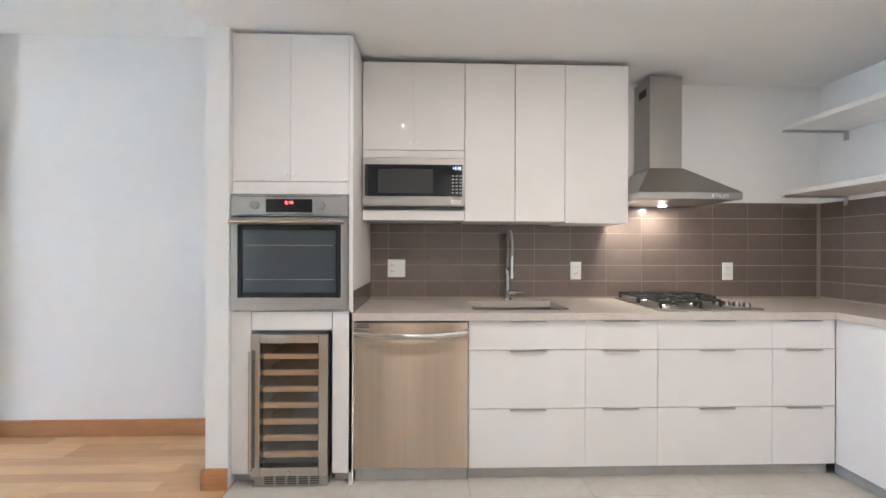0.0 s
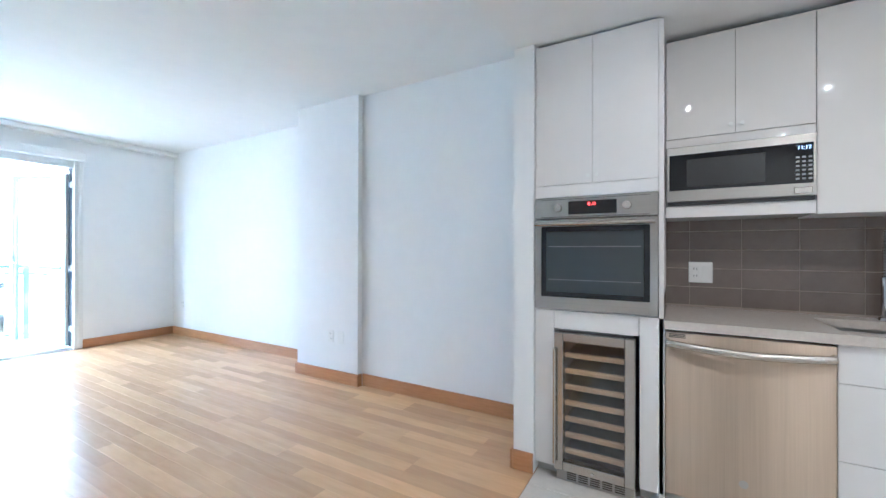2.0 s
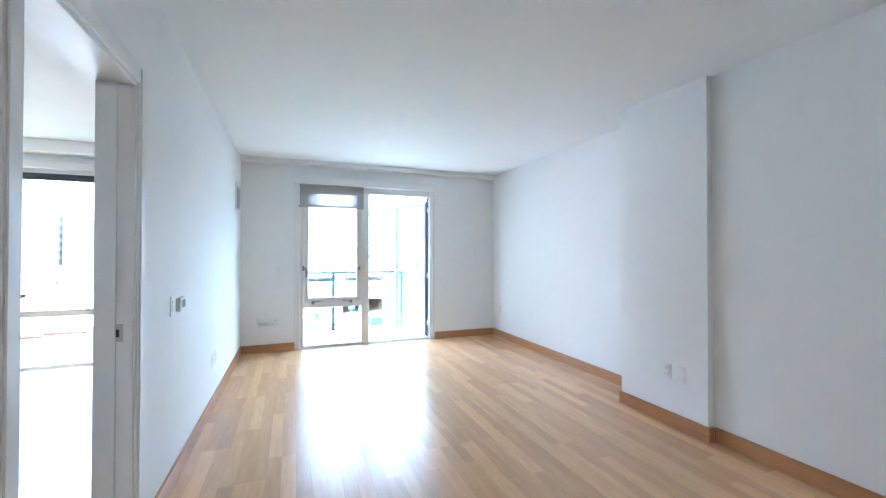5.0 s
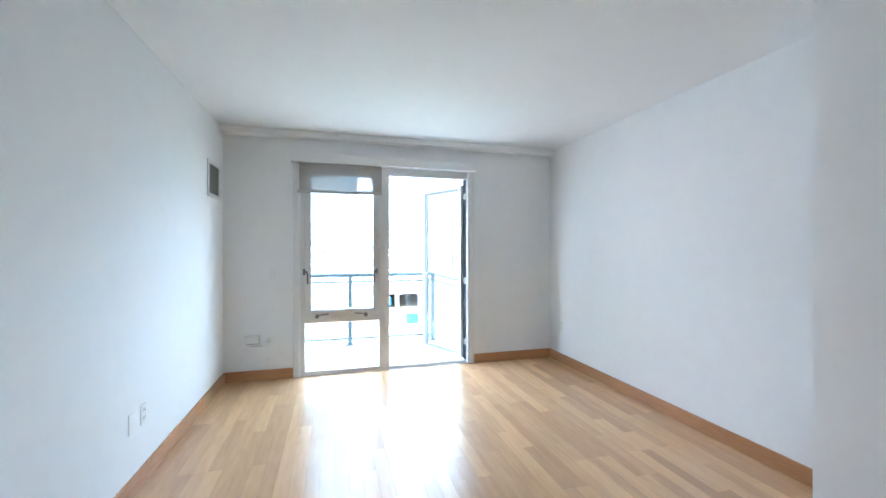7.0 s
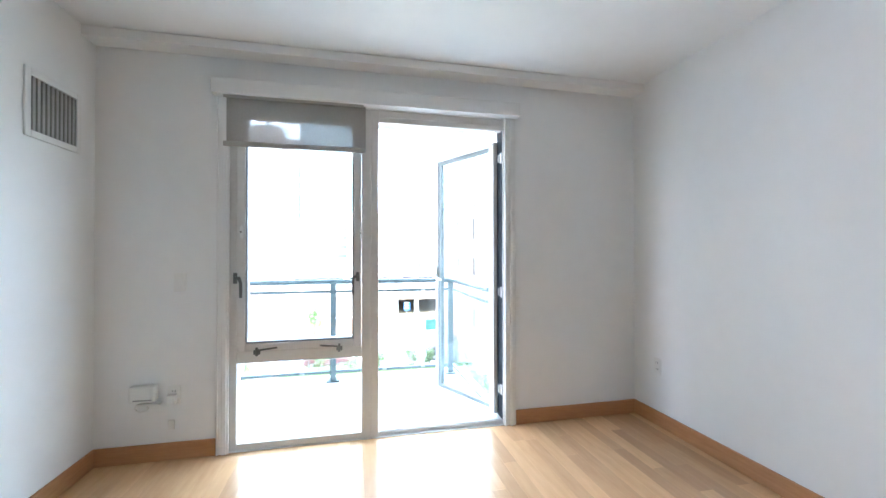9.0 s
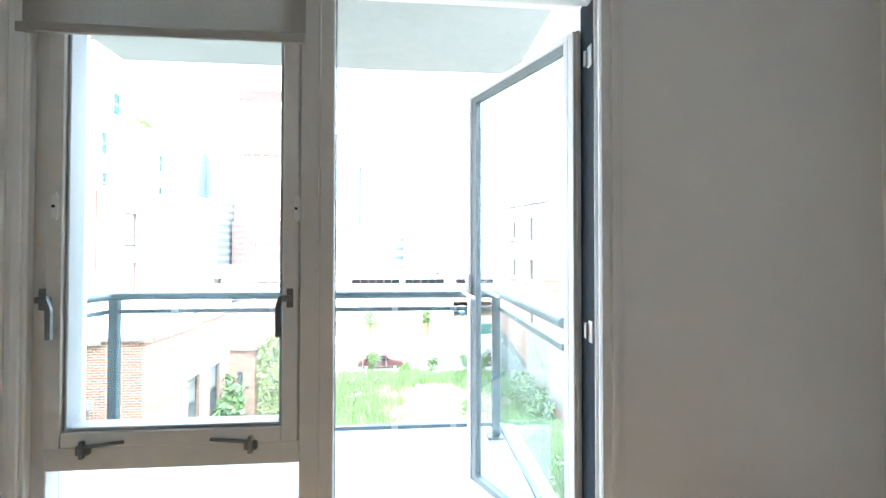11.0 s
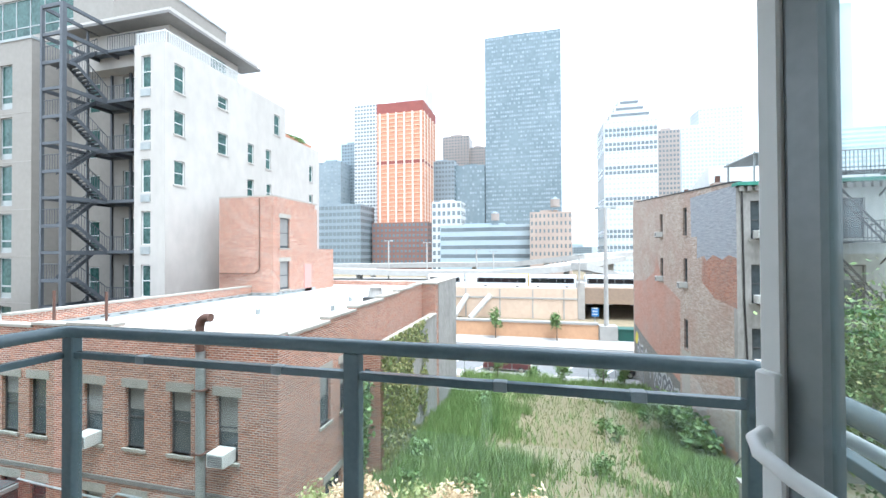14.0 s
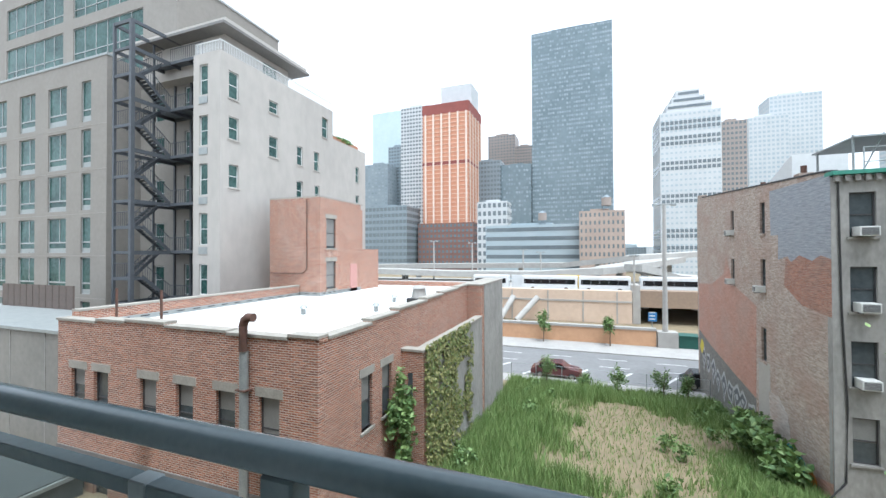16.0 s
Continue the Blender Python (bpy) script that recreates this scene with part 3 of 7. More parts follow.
# ---- small fixtures on the living room walls ----
def plate(name, label, category, face, u, z, w=0.07, h=0.115, at=0.0, kind="outlet"):
    """A cover plate on a wall. face: which way it looks (+x, +y, -y)."""
    def pb(bm, u0, u1, z0, z1, d0, d1, bev=0.0):
        if face == '+x':
            cube(bm, at + d0, at + d1, u0, u1, z0, z1, bev)
        elif face == '+y':
            cube(bm, u0, u1, at + d0, at + d1, z0, z1, bev)
        else:
            cube(bm, u0, u1, at - d1, at - d0, z0, z1, bev)
        return bm
    loc = (at, u, z) if face == '+x' else (u, at, z)
    t = thing(name, loc, label, category)
    part("cover_plate", pb(bmesh.new(), u - w / 2, u + w / 2, z - h / 2, z + h / 2, 0.0, 0.006, 0.002), PLASTIC, t)
    if kind == "outlet":
        for dz in (-0.023, 0.023):
            r = part("receptacle", pb(bmesh.new(), u - 0.017, u + 0.017, z + dz - 0.015, z + dz + 0.015, 0.005, 0.0085, 0.003), PLASTIC, t)
            bm = bmesh.new()
            for du in (-0.007, 0.007):
                pb(bm, u + du - 0.0015, u + du + 0.0015, z + dz - 0.004, z + dz + 0.007, 0.008, 0.009)
            part("slots", bm, BLACK, r)
    elif kind == "switch":
        part("rocker", pb(bmesh.new(), u - 0.017, u + 0.017, z - 0.033, z + 0.033, 0.005, 0.010, 0.002), PLASTIC, t)
    elif kind == "double":
        part("receptacle", pb(bmesh.new(), u - 0.042, u - 0.008, z - 0.034, z + 0.034, 0.005, 0.0085, 0.002), PLASTIC, t)
        bm = bmesh.new()
        for dz in (-0.02, 0.02):
            for du in (-0.032, -0.018):
                pb(bm, u + du - 0.0015, u + du + 0.0015, z + dz - 0.005, z + dz + 0.006, 0.008, 0.0092)
        part("slots", bm, BLACK, t)
        part("rocker", pb(bmesh.new(), u + 0.008, u + 0.042, z - 0.034, z + 0.034, 0.005, 0.010, 0.002), PLASTIC, t)
    return t


plate("light_switch", "white rocker light switch on the wall", "switch", '+x', -0.325, 1.10, at=XW, kind="switch")
plate("wall_outlet", "white wall outlet beside the window", "outlet", '+x', -0.355, 0.40, at=XW)
plate("cable_plate", "white cable cover plate on the wall", "cover plate", '+x', -0.37, 0.215, 0.035, 0.06, at=XW, kind="blank")
plate("wall_outlet", "white wall outlet on the long wall", "outlet", '+y', -5.0, 0.405, at=YS)
plate("cable_plate", "white blank cover plate on the long wall", "cover plate", '+y', -4.86, 0.405, at=YS, kind="blank")
plate("wall_outlet", "white wall outlet on the pier", "outlet", '-y', -3.24, 0.415, at=YP)
plate("cable_plate", "white blank cover plate on the pier", "cover plate", '-y', -3.12, 0.415, at=YP, kind="blank")
plate("wall_outlet", "white wall outlet near the room's corner", "outlet", '-y', -6.52, 0.44, at=YN)
plate("light_switch", "white rocker light switch beside the doorway", "switch", '+y', -3.62, 1.03, at=YS, kind="switch")

th = thing("thermostat", (-3.76, YS, 1.02), "small white thermostat with a pale green screen", "thermostat")
part("body", cube(bmesh.new(), -3.82, -3.70, YS, YS + 0.026, 0.985, 1.065, 0.006, 2), PLASTIC, th)
box("screen", -3.805, -3.735, YS + 0.026, YS + 0.0275, 1.005, 1.05, mat("lcd_green", (0.36, 0.50, 0.46), None, rough=0.2), th)

rt = thing("network_box", (XW, -0.515, 0.40), "white network box with short cables on the wall", "network box")
bm = cube(bmesh.new(), XW, XW + 0.05, -0.585, -0.445, 0.375, 0.475, 0.008, 2)
part("body", bm, PLASTIC, rt)
box("vent_strip", XW + 0.05, XW + 0.0515, -0.56, -0.46, 0.388, 0.396, GREYPLASTIC, rt)
bm = cube(bmesh.new(), XW, XW + 0.04, -0.545, -0.425, 0.352, 0.366, 0.003)
part("bracket", bm, PLASTIC, rt)
bm = sweep(bmesh.new(), [(XW + 0.012, -0.53 + 0.045 * math.sin(a) * 0.8, 0.335 + 0.026 * math.cos(a)) for a in [k * 0.4 for k in range(17)]], 0.004, 6)
part("cable", bm, PLASTIC, rt, smooth=True)
bm = cube(bmesh.new(), XW + 0.008, XW + 0.05, -0.385, -0.335, 0.352, 0.41, 0.006, 2)
tagged(part("power_adapter", bm, PLASTIC), "white plug-in power adapter in the outlet", "adapter")

vent = thing("wall_vent", (-6.43, YS, 2.01), "white framed air vent with grey upright fins", "vent")
part("frame", frame_bm(-6.63, -6.235, 1.845, 2.18, 0.035, YS, YS + 0.012, 'y'), TRIM, vent)
box("backing", -6.60, -6.265, YS + 0.0005, YS + 0.002, 1.875, 2.15, mat("vent_dark", (0.22, 0.22, 0.215), None, rough=0.8), vent)
FIN = mat("vent_fin_grey", (0.48, 0.475, 0.46), (0.42, 0.415, 0.40), 10, 0.5)
for i in range(11):
    x = -6.59 + i * 0.031
    bm = prism(bmesh.new(), [(x, YS + 0.002), (x + 0.026, YS + 0.009), (x + 0.0275, YS + 0.007), (x + 0.0015, YS + 0.002)], 'z', 1.88, 2.145)
    part("fin", bm, FIN, vent)

# ---- kitchen ----
YF, YU = 2.08, 2.335        # faces of the base and of the wall cabinets
CT, CB = 0.888, 0.848       # counter top and underside


def front(parent, name, x0, x1, z0, z1, y, material=SATIN, thick=0.018):
    return part(name, cube(bmesh.new(), x0 + 0.0008, x1 - 0.0008, y, y + thick, z0 + 0.0007, z1 - 0.0007, 0.0009), material, parent)


def tab_pull(parent, xc, z, y):
    bm = bmesh.new()
    cube(bm, xc - 0.095, xc + 0.095, y - 0.016, y + 0.002, z - 0.004, z - 0.0015, 0.0006)
    cube(bm, xc - 0.095, xc + 0.095, y - 0.018, y - 0.0155, z - 0.0065, z - 0.0015, 0.0006)
    part("pull", bm, NICKEL, parent, "slim metal edge pull")


def knob(parent, x, z, y):
    bm = rod(bmesh.new(), (x, y, z), (x, y - 0.012, z), 0.004, seg=10)
    rod(bm, (x, y - 0.010, z), (x, y - 0.020, z), 0.009, 0.010, seg=14)
    part("knob", bm, PLASTIC, parent, smooth=True)


tall = thing("tall_cabinet", (-0.85, 2.36, 0.0), "white tall oven cabinet with two upper doors", "cabinet")
bm = cube(bmesh.new(), -0.551, -0.5285, YF - 0.004, YF + 0.03, 0.0, 0.845)
cube(bm, -0.551, -0.532, YF + 0.03, YK - 0.002, 0.0, 2.315)
cube(bm, -0.551, -0.532, YF - 0.004, YF + 0.03, 0.845, 2.315)
part("side_panel", bm, SATIN, tall)
for nm, x0, x1, y0, z0, z1 in (("side_panel", XC1 + 0.002, -1.137, YF + 0.004, 0.09, 2.333), ("upper_box", -1.137, -0.551, YF + 0.02, 1.50, 2.333), ("oven_shelf", -1.137, -0.551, YF + 0.02, 0.80, 0.897),
                               ("lower_side", -1.137, -1.060, YF + 0.02, 0.09, 0.80), ("lower_side", -0.630, -0.551, YF + 0.02, 0.09, 0.80)):
    box(nm, x0, x1, y0, YK - 0.002, z0, z1, SATIN, tall)
d1 = front(tall, "door", -1.148, -0.852, 1.563, 2.322, YF)
d2 = front(tall, "door", -0.852, -0.553, 1.563, 2.322, YF)
knob(d1, -0.872, 1.60, YF), knob(d2, -0.828, 1.60, YF)
front(tall, "filler_panel", -1.148, -0.553, 1.498, 1.561, YF)
front(tall, "filler_panel", -1.046, -0.637, 0.797, 0.895, YF)
front(tall, "filler_panel", -1.148, -1.048, 0.062, 0.895, YF - 0.004)
front(tall, "filler_panel", -0.635, -0.532, 0.062, 0.895, YF - 0.004)
box("plinth", -1.148, -1.05, YF + 0.05, YF + 0.07, 0.0, 0.09, TOEKICK, tall)
box("plinth", -0.633, -0.551, YF + 0.05, YF + 0.07, 0.0, 0.09, TOEKICK, tall)

oven = thing("wall_oven", (-0.85, 2.3, 0.9), "stainless built-in wall oven with a dark glass door", "oven")
OX0, OX1 = -1.146, -0.553
box("body", OX0 + 0.02, OX1 - 0.02, YF + 0.021, YF + 0.5, 0.905, 1.49, BLACK, oven)
panel = part("control_panel", cube(bmesh.new(), OX0, OX1, YF - 0.020, YF + 0.018, 1.383, 1.494, 0.003), STEELH, oven)
box("display_window", -0.968, -0.735, YF - 0.0225, YF - 0.0205, 1.402, 1.470, BLACKGLASS, panel)
lettering("display", "8:10", 0.024, pose(-0.852, YF - 0.0232, 1.452, 90), RED_LED, panel)
for z in (1.391, 1.483):
    box("groove", OX0 + 0.035, OX1 - 0.035, YF - 0.0212, YF - 0.0203, z - 0.0012, z + 0.0012, BLACK, panel)
for x in (-1.020, -0.688):
    bm = rod(bmesh.new(), (x, YF - 0.020, 1.437), (x, YF - 0.046, 1.437), 0.021, 0.019, 24)
    part("knob", bm, STEEL, panel, "round steel knob", smooth=True)
od = part("oven_door", frame_bm(OX0, OX1, 0.903, 1.378, 0.038, YF - 0.022, YF + 0.018, 'y'), STEELH, oven)
box("lower_band", OX0 + 0.03, OX1 - 0.03, YF - 0.0215, YF + 0.01, 0.906, 0.968, STEELH, od)
box("door_glass", OX0 + 0.036, OX1 - 0.036, YF - 0.019, YF + 0.012, 0.966, 1.345, OVENGLASS, od)
part("glass_border", frame_bm(OX0 + 0.036, OX1 - 0.036, 0.968, 1.338, 0.026, YF - 0.0200, YF - 0.0188, 'y'), BLACKGLASS, od, "black glass border")
for z in (1.06, 1.235):
    box("rack_rail", OX0 + 0.075, OX1 - 0.075, YF - 0.0194, YF - 0.0188, z - 0.0015, z + 0.0015, DARKTRAY, od)
bm = bmesh.new()
sweep(bm, [(OX0 + 0.012, YF - 0.060, 1.352), (OX1 - 0.012, YF - 0.060, 1.352)], 0.011, 14)
for x in (OX0 + 0.045, OX1 - 0.045):
    rod(bm, (x, YF - 0.018, 1.352), (x, YF - 0.056, 1.352), 0.007, seg=10)
part("handle", bm, STEEL, od, "steel bar handle", smooth=True)

cool = thing("wine_cooler", (-0.847, 2.3, 0.0), "stainless wine cooler with wooden shelves behind glass", "wine cooler")
WX0, WX1 = -1.040, -0.652
bm = bmesh.new()
for args in ((WX0 + 0.012, WX0 + 0.03, YF + 0.03, YF + 0.53, 0.06, 0.79), (WX1 - 0.03, WX1 - 0.012, YF + 0.03, YF + 0.53, 0.06, 0.79),
             (WX0 + 0.03, WX1 - 0.03, YF + 0.03, YF + 0.53, 0.77, 0.79), (WX0 + 0.03, WX1 - 0.03, YF + 0.03, YF + 0.53, 0.06, 0.09),
             (WX0 + 0.03, WX1 - 0.03, YF + 0.50, YF + 0.53, 0.09, 0.77)):
    cube(bm, *args)
part("body", bm, COOLERIN, cool)
cd = part("cooler_door", frame_bm(WX0, WX1, 0.062, 0.783, 0.046, YF - 0.032, YF + 0.020, 'y'), STEEL, cool)
box("door_glass", WX0 + 0.045, WX1 - 0.045, YF - 0.012, YF - 0.006, 0.107, 0.738, OVENPANE, cd)
bm = bmesh.new()
sweep(bm, [(WX0 + 0.008, YF - 0.052, 0.10), (WX0 + 0.008, YF - 0.052, 0.70)], 0.009, 12)
for z in (0.20, 0.66):
    rod(bm, (WX0 + 0.012, YF - 0.03, z), (WX0 + 0.008, YF - 0.051, z), 0.006, seg=8)
part("handle", bm, STEEL, cd, "slim steel bar handle", smooth=True)
bm = rod(bmesh.new(), (-0.847, YF - 0.032, 0.083), (-0.847, YF - 0.036, 0.083), 0.008, seg=14)
part("lock", bm, CHROME, cd)
for i in range(7):
    z = 0.153 + i * 0.0845
    bm = cube(bmesh.new(), WX0 + 0.05, WX1 - 0.05, YF + 0.004, YF + 0.03, z - 0.012, z + 0.012, 0.003)
    sf = part("shelf", bm, BEECH, cool, "beech wine shelf")
    # Added solid sheet; its dark colour paints the dimness between the shelf fronts
    box("tray", WX0 + 0.05, WX1 - 0.05, YF + 0.03, YF + 0.45, z - 0.004, z + 0.002, DARKTRAY, sf, "solid dark sheet added to dim the shelf gap")
lettering("display", "56 F", 0.024, pose(-0.830, YF + 0.005, 0.748, 90), BLUE_LED, cool)
vb = part("vent_base", cube(bmesh.new(), WX0 + 0.01, WX1 - 0.002, YF - 0.014, YF + 0.03, 0.004, 0.060, 0.003), STEELH, cool)
for r in range(4):
    for k in range(5):
        x = -0.975 + k * 0.058
        z = 0.016 + r * 0.011
        box("slot", x, x + 0.046, YF - 0.0152, YF - 0.0138, z, z + 0.006, BLACK, vb)

dw = thing("dishwasher", (-0.23, 2.3, 0.0), "stainless dishwasher with a bowed bar handle", "dishwasher")
box("body", -0.523, 0.064, YF + 0.032, YF + 0.56, 0.0825, 0.835, BLACK, dw)
part("door", cube(bmesh.new(), -0.526, 0.067, YF - 0.012, YF + 0.03, 0.082, 0.838, 0.005, 2), DISHSTEEL, dw)
bm = bmesh.new()
N = 18
pts = [(-0.515 + 0.57 * i / N, YF - 0.030 - 0.030 * math.sin(math.pi * i / N), 0.786 - 0.012 * math.sin(math.pi * i / N)) for i in range(N + 1)]
sweep(bm, [(-0.515, YF - 0.012, 0.790)] + pts + [(0.055, YF - 0.012, 0.790)], 0.013, 12, 1.3)
part("handle", bm, STEEL, dw, "bowed steel bar handle", smooth=True)
bm = bmesh.new()
for k in range(3):
    cube(bm, -0.51, -0.445, YF - 0.0132, YF - 0.0118, 0.812 + k * 0.007, 0.8155 + k * 0.007)
part("vent_slots", bm, BLACK, dw)
bm = rod(bmesh.new(), (-0.231, YF - 0.012, 0.207), (-0.231, YF - 0.0145, 0.207), 0.017, seg=20)
part("badge", bm, NICKEL, dw, "round metal badge")
box("kick_plate", -0.523, 0.064, YF + 0.035, YF + 0.05, 0.0, 0.08, TOEKICK, dw)


def base_unit(x0, x1, label, pull_x):
    u = thing("base_cabinet", ((x0 + x1) / 2, 2.36, 0.0), label, "cabinet", "base cabinets under the counter")
    box("body", x0, x1, YF + 0.0195, YK - 0.004, 0.08, 0.66 if "sink" in label else 0.842, SATIN, u)
    for z0, z1 in ((0.692, 0.845), (0.385, 0.690), (0.075, 0.383)):
        d = front(u, "drawer_front", x0, x1, z0, z1, YF)
        tab_pull(d, pull_x, z1, YF)
    box("plinth", x0, x1, YF + 0.05, YF + 0.066, 0.0, 0.08, TOEKICK, u)


base_unit(0.070, 0.683, "white base cabinet with three drawers below the sink", 0.38)
base_unit(0.683, 1.070, "narrow white base cabinet with three drawers", 0.872)
base_unit(1.070, 1.692, "white base cabinet with three drawers below the cooktop", 1.386)
base_unit(1.692, 2.039, "narrow white base cabinet with three drawers beside the corner", 1.86)

# return run along the end wall
ret = thing("base_cabinet", (2.3, 1.2, 0.0), "white base cabinet run along the end wall", "cabinet", "base cabinets under the counter")
box("body", 2.058, XE - 0.004, 0.10, YK - 0.004, 0.08, 0.842, SATIN, ret)
for i in range(3):
    y0 = 0.10 + i * 0.66
    part("door", cube(bmesh.new(), 2.040, 2.058, y0 + 0.002, min(y0 + 0.658, YF + 0.016), 0.077, 0.845, 0.0015), SATIN, ret)
box("plinth", 2.088, 2.10, 0.10, YF + 0.05, 0.0, 0.08, TOEKICK, ret)

SX0, SX1, SY0, SY1 = 0.10, 0.635, 2.16, 2.53
bm = bmesh.new()
for args in ((-0.530, SX0, YF - 0.022, YK - 0.002), (SX1, 2.02, YF - 0.022, YK - 0.002), (SX0, SX1, YF - 0.022, SY0), (SX0, SX1, SY1, YK - 0.002),
             (2.02, XE - 0.002, 0.08, YK - 0.002)):
    cube(bm, *args, CB + 0.0005, CT)
bmesh.ops.remove_doubles(bm, verts=bm.verts, dist=0.0002)
counter = tagged(part("countertop", bm, QUARTZ), "speckled beige-grey quartz countertop over the base cabinets", "countertop")
bm = bmesh.new()
prismz = ((SX0 - 0.008, SX1 + 0.008, SY0 - 0.008, SY1 + 0.008, 0.672, 0.680), (SX0 - 0.008, SX0, SY0, SY1, 0.68, CB), (SX1, SX1 + 0.008, SY0, SY1, 0.68, CB),
          (SX0 - 0.008, SX1 + 0.008, SY0 - 0.008, SY0, 0.68, CB), (SX0 - 0.008, SX1 + 0.008, SY1, SY1 + 0.008, 0.68, CB))
for args in prismz:
    cube(bm, *args)
sink = tagged(part("sink", bm, STEELH), "undermounted stainless sink below the faucet", "sink")
bm = rod(bmesh.new(), (0.37, 2.35, 0.6805), (0.37, 2.35, 0.683), 0.045, seg=24)
part("drain", bm, CHROME, sink)

fa = thing("faucet", (0.372, 2.60, CT), "tall chrome spring faucet with side lever", "faucet")
FX, FY = 0.372, 2.60
bm = rod(bmesh.new(), (FX, FY, CT), (FX, FY, CT + 0.012), 0.028, 0.026, 24)
rod(bm, (FX, FY, CT + 0.012), (FX, FY, CT + 0.20), 0.017, seg=20)
part("body", bm, CHROME, fa, smooth=True)
bm = rod(bmesh.new(), (FX, FY, CT + 0.045), (FX + 0.05, FY, CT + 0.045), 0.014, seg=16)
rod(bm, (FX + 0.05, FY, CT + 0.045), (FX + 0.105, FY - 0.004, CT + 0.050), 0.006, seg=10)
part("lever", bm, CHROME, fa, smooth=True)
arc = [(FX, FY, CT + 0.20 + 0.018 * i) for i in range(10)] + [(FX, FY - 0.075 + 0.075 * math.cos(a), CT + 0.365 + 0.075 * math.sin(a)) for a in [math.pi * k / 12 for k in range(1, 13)]] \
    + [(FX, FY - 0.15, CT + 0.365 - 0.02 * k) for k in range(1, 5)]
part("hose", sweep(bmesh.new(), arc, 0.007, 10), GREYPLASTIC, fa, smooth=True)
bm = bmesh.new()
coil = []
for k in range(len(arc) * 8):
    f = k / 8
    i = min(int(f), len(arc) - 2)
    p = Vector(arc[i]).lerp(Vector(arc[i + 1]), f - i)
    d = (Vector(arc[i + 1]) - Vector(arc[i])).normalized()
    n1 = Vector((1, 0, 0))
    n2 = d.cross(n1)
    a = k * math.pi / 3
    coil.append(p + n1 * math.cos(a) * 0.012 + n2 * math.sin(a) * 0.012)
part("spring", sweep(bm, coil, 0.0024, 5), CHROME, fa, "chrome spring coil", smooth=True)
bm = rod(bmesh.new(), (FX, FY - 0.15, CT + 0.29), (FX, FY - 0.15, CT + 0.15), 0.012, 0.015, 20)
part("spray_head", bm, CHROME, fa, smooth=True)
bm = rod(bmesh.new(), (FX, FY, CT + 0.19), (FX, FY - 0.15, CT + 0.25), 0.006, seg=10)
part("hose_arm", bm, CHROME, fa)

# gas cooktop
ck = thing("gas_cooktop", (1.40, 2.38, CT), "stainless gas cooktop with black cast iron grates", "cooktop")
KX0, KX1, KY0, KY1 = 1.095, 1.690, 2.125, 2.625
part("tray", cube(bmesh.new(), KX0, KX1, KY0, KY1, CT + 0.0005, CT + 0.010, 0.004, 2), STEELH, ck)
for bx, by, r in ((1.235, 2.26, 0.045), (1.235, 2.50, 0.038), (1.50, 2.50, 0.05), (1.42, 2.30, 0.032)):
    bm = rod(bmesh.new(), (bx, by, CT + 0.010), (bx, by, CT + 0.020), r + 0.012, r, 24)
    b = part("burner", bm, STEEL, ck, smooth=True)
    part("burner_cap", rod(bmesh.new(), (bx, by, CT + 0.020), (bx, by, CT + 0.030), r * 0.85, r * 0.8, 24), IRON, b, "black burner cap", smooth=True)


def grate(x0, x1, y0, y1):
    z = CT + 0.046
    bm = bmesh.new()
    cx, cy = (x0 + x1) / 2, (y0 + y1) / 2
    for a in (x0, x1):
        cube(bm, a - 0.005, a + 0.005, y0, y1, z - 0.006, z + 0.006, 0.002)
    for a in (y0, y1):
        cube(bm, x0, x1, a - 0.005, a + 0.005, z - 0.006, z + 0.006, 0.002)
    for (ax, ay), (bx, by) in (((x0, cy), (cx - 0.022, cy)), ((x1, cy), (cx + 0.022, cy)), ((cx, y0), (cx, cy - 0.022)), ((cx, y1), (cx, cy + 0.022))):
        cube(bm, min(ax, bx) - 0.0045, max(ax, bx) + 0.0045, min(ay, by) - 0.0045, max(ay, by) + 0.0045, z - 0.004, z + 0.010, 0.002)
    for px in (x0, x1):
        for py in (y0, y1):
            cube(bm, px - 0.007, px + 0.007, py - 0.007, py + 0.007, CT + 0.010, z, 0.002)
    part("grate", bm, IRON, ck, "black cast iron grate")


grate(1.125, 1.345, 2.145, 2.375), grate(1.125, 1.345, 2.385, 2.61), grate(1.36, 1.60, 2.385, 2.61), grate(1.355, 1.50, 2.20, 2.375)
for i in range(4):
    x, y = 1.545 + i * 0.034, 2.30 - i * 0.035
    bm = rod(bmesh.new(), (x, y, CT + 0.010), (x, y, CT + 0.034), 0.020, 0.016, 20)
    part("knob", bm, STEEL, ck, "round steel knob", smooth=True)

# wall cabinets
def wall_unit(x0, x1, z0, doors, label, extra=0.0):
    u = thing("wall_cabinet", ((x0 + x1) / 2, 2.5, z0), label, "cabinet", "wall cabinets above the counter")
    box("body", x0 + 0.001, x1 - 0.001, YU + 0.0205, YK - 0.002, z0 + 0.002, 2.312, SATIN, u)
    w = (x1 - x0) / doors
    out = [front(u, "door", x0 + i * w, x0 + (i + 1) * w, z0, 2.308 + extra, YU, LACQUER, 0.019) for i in range(doors)]
    return u, out


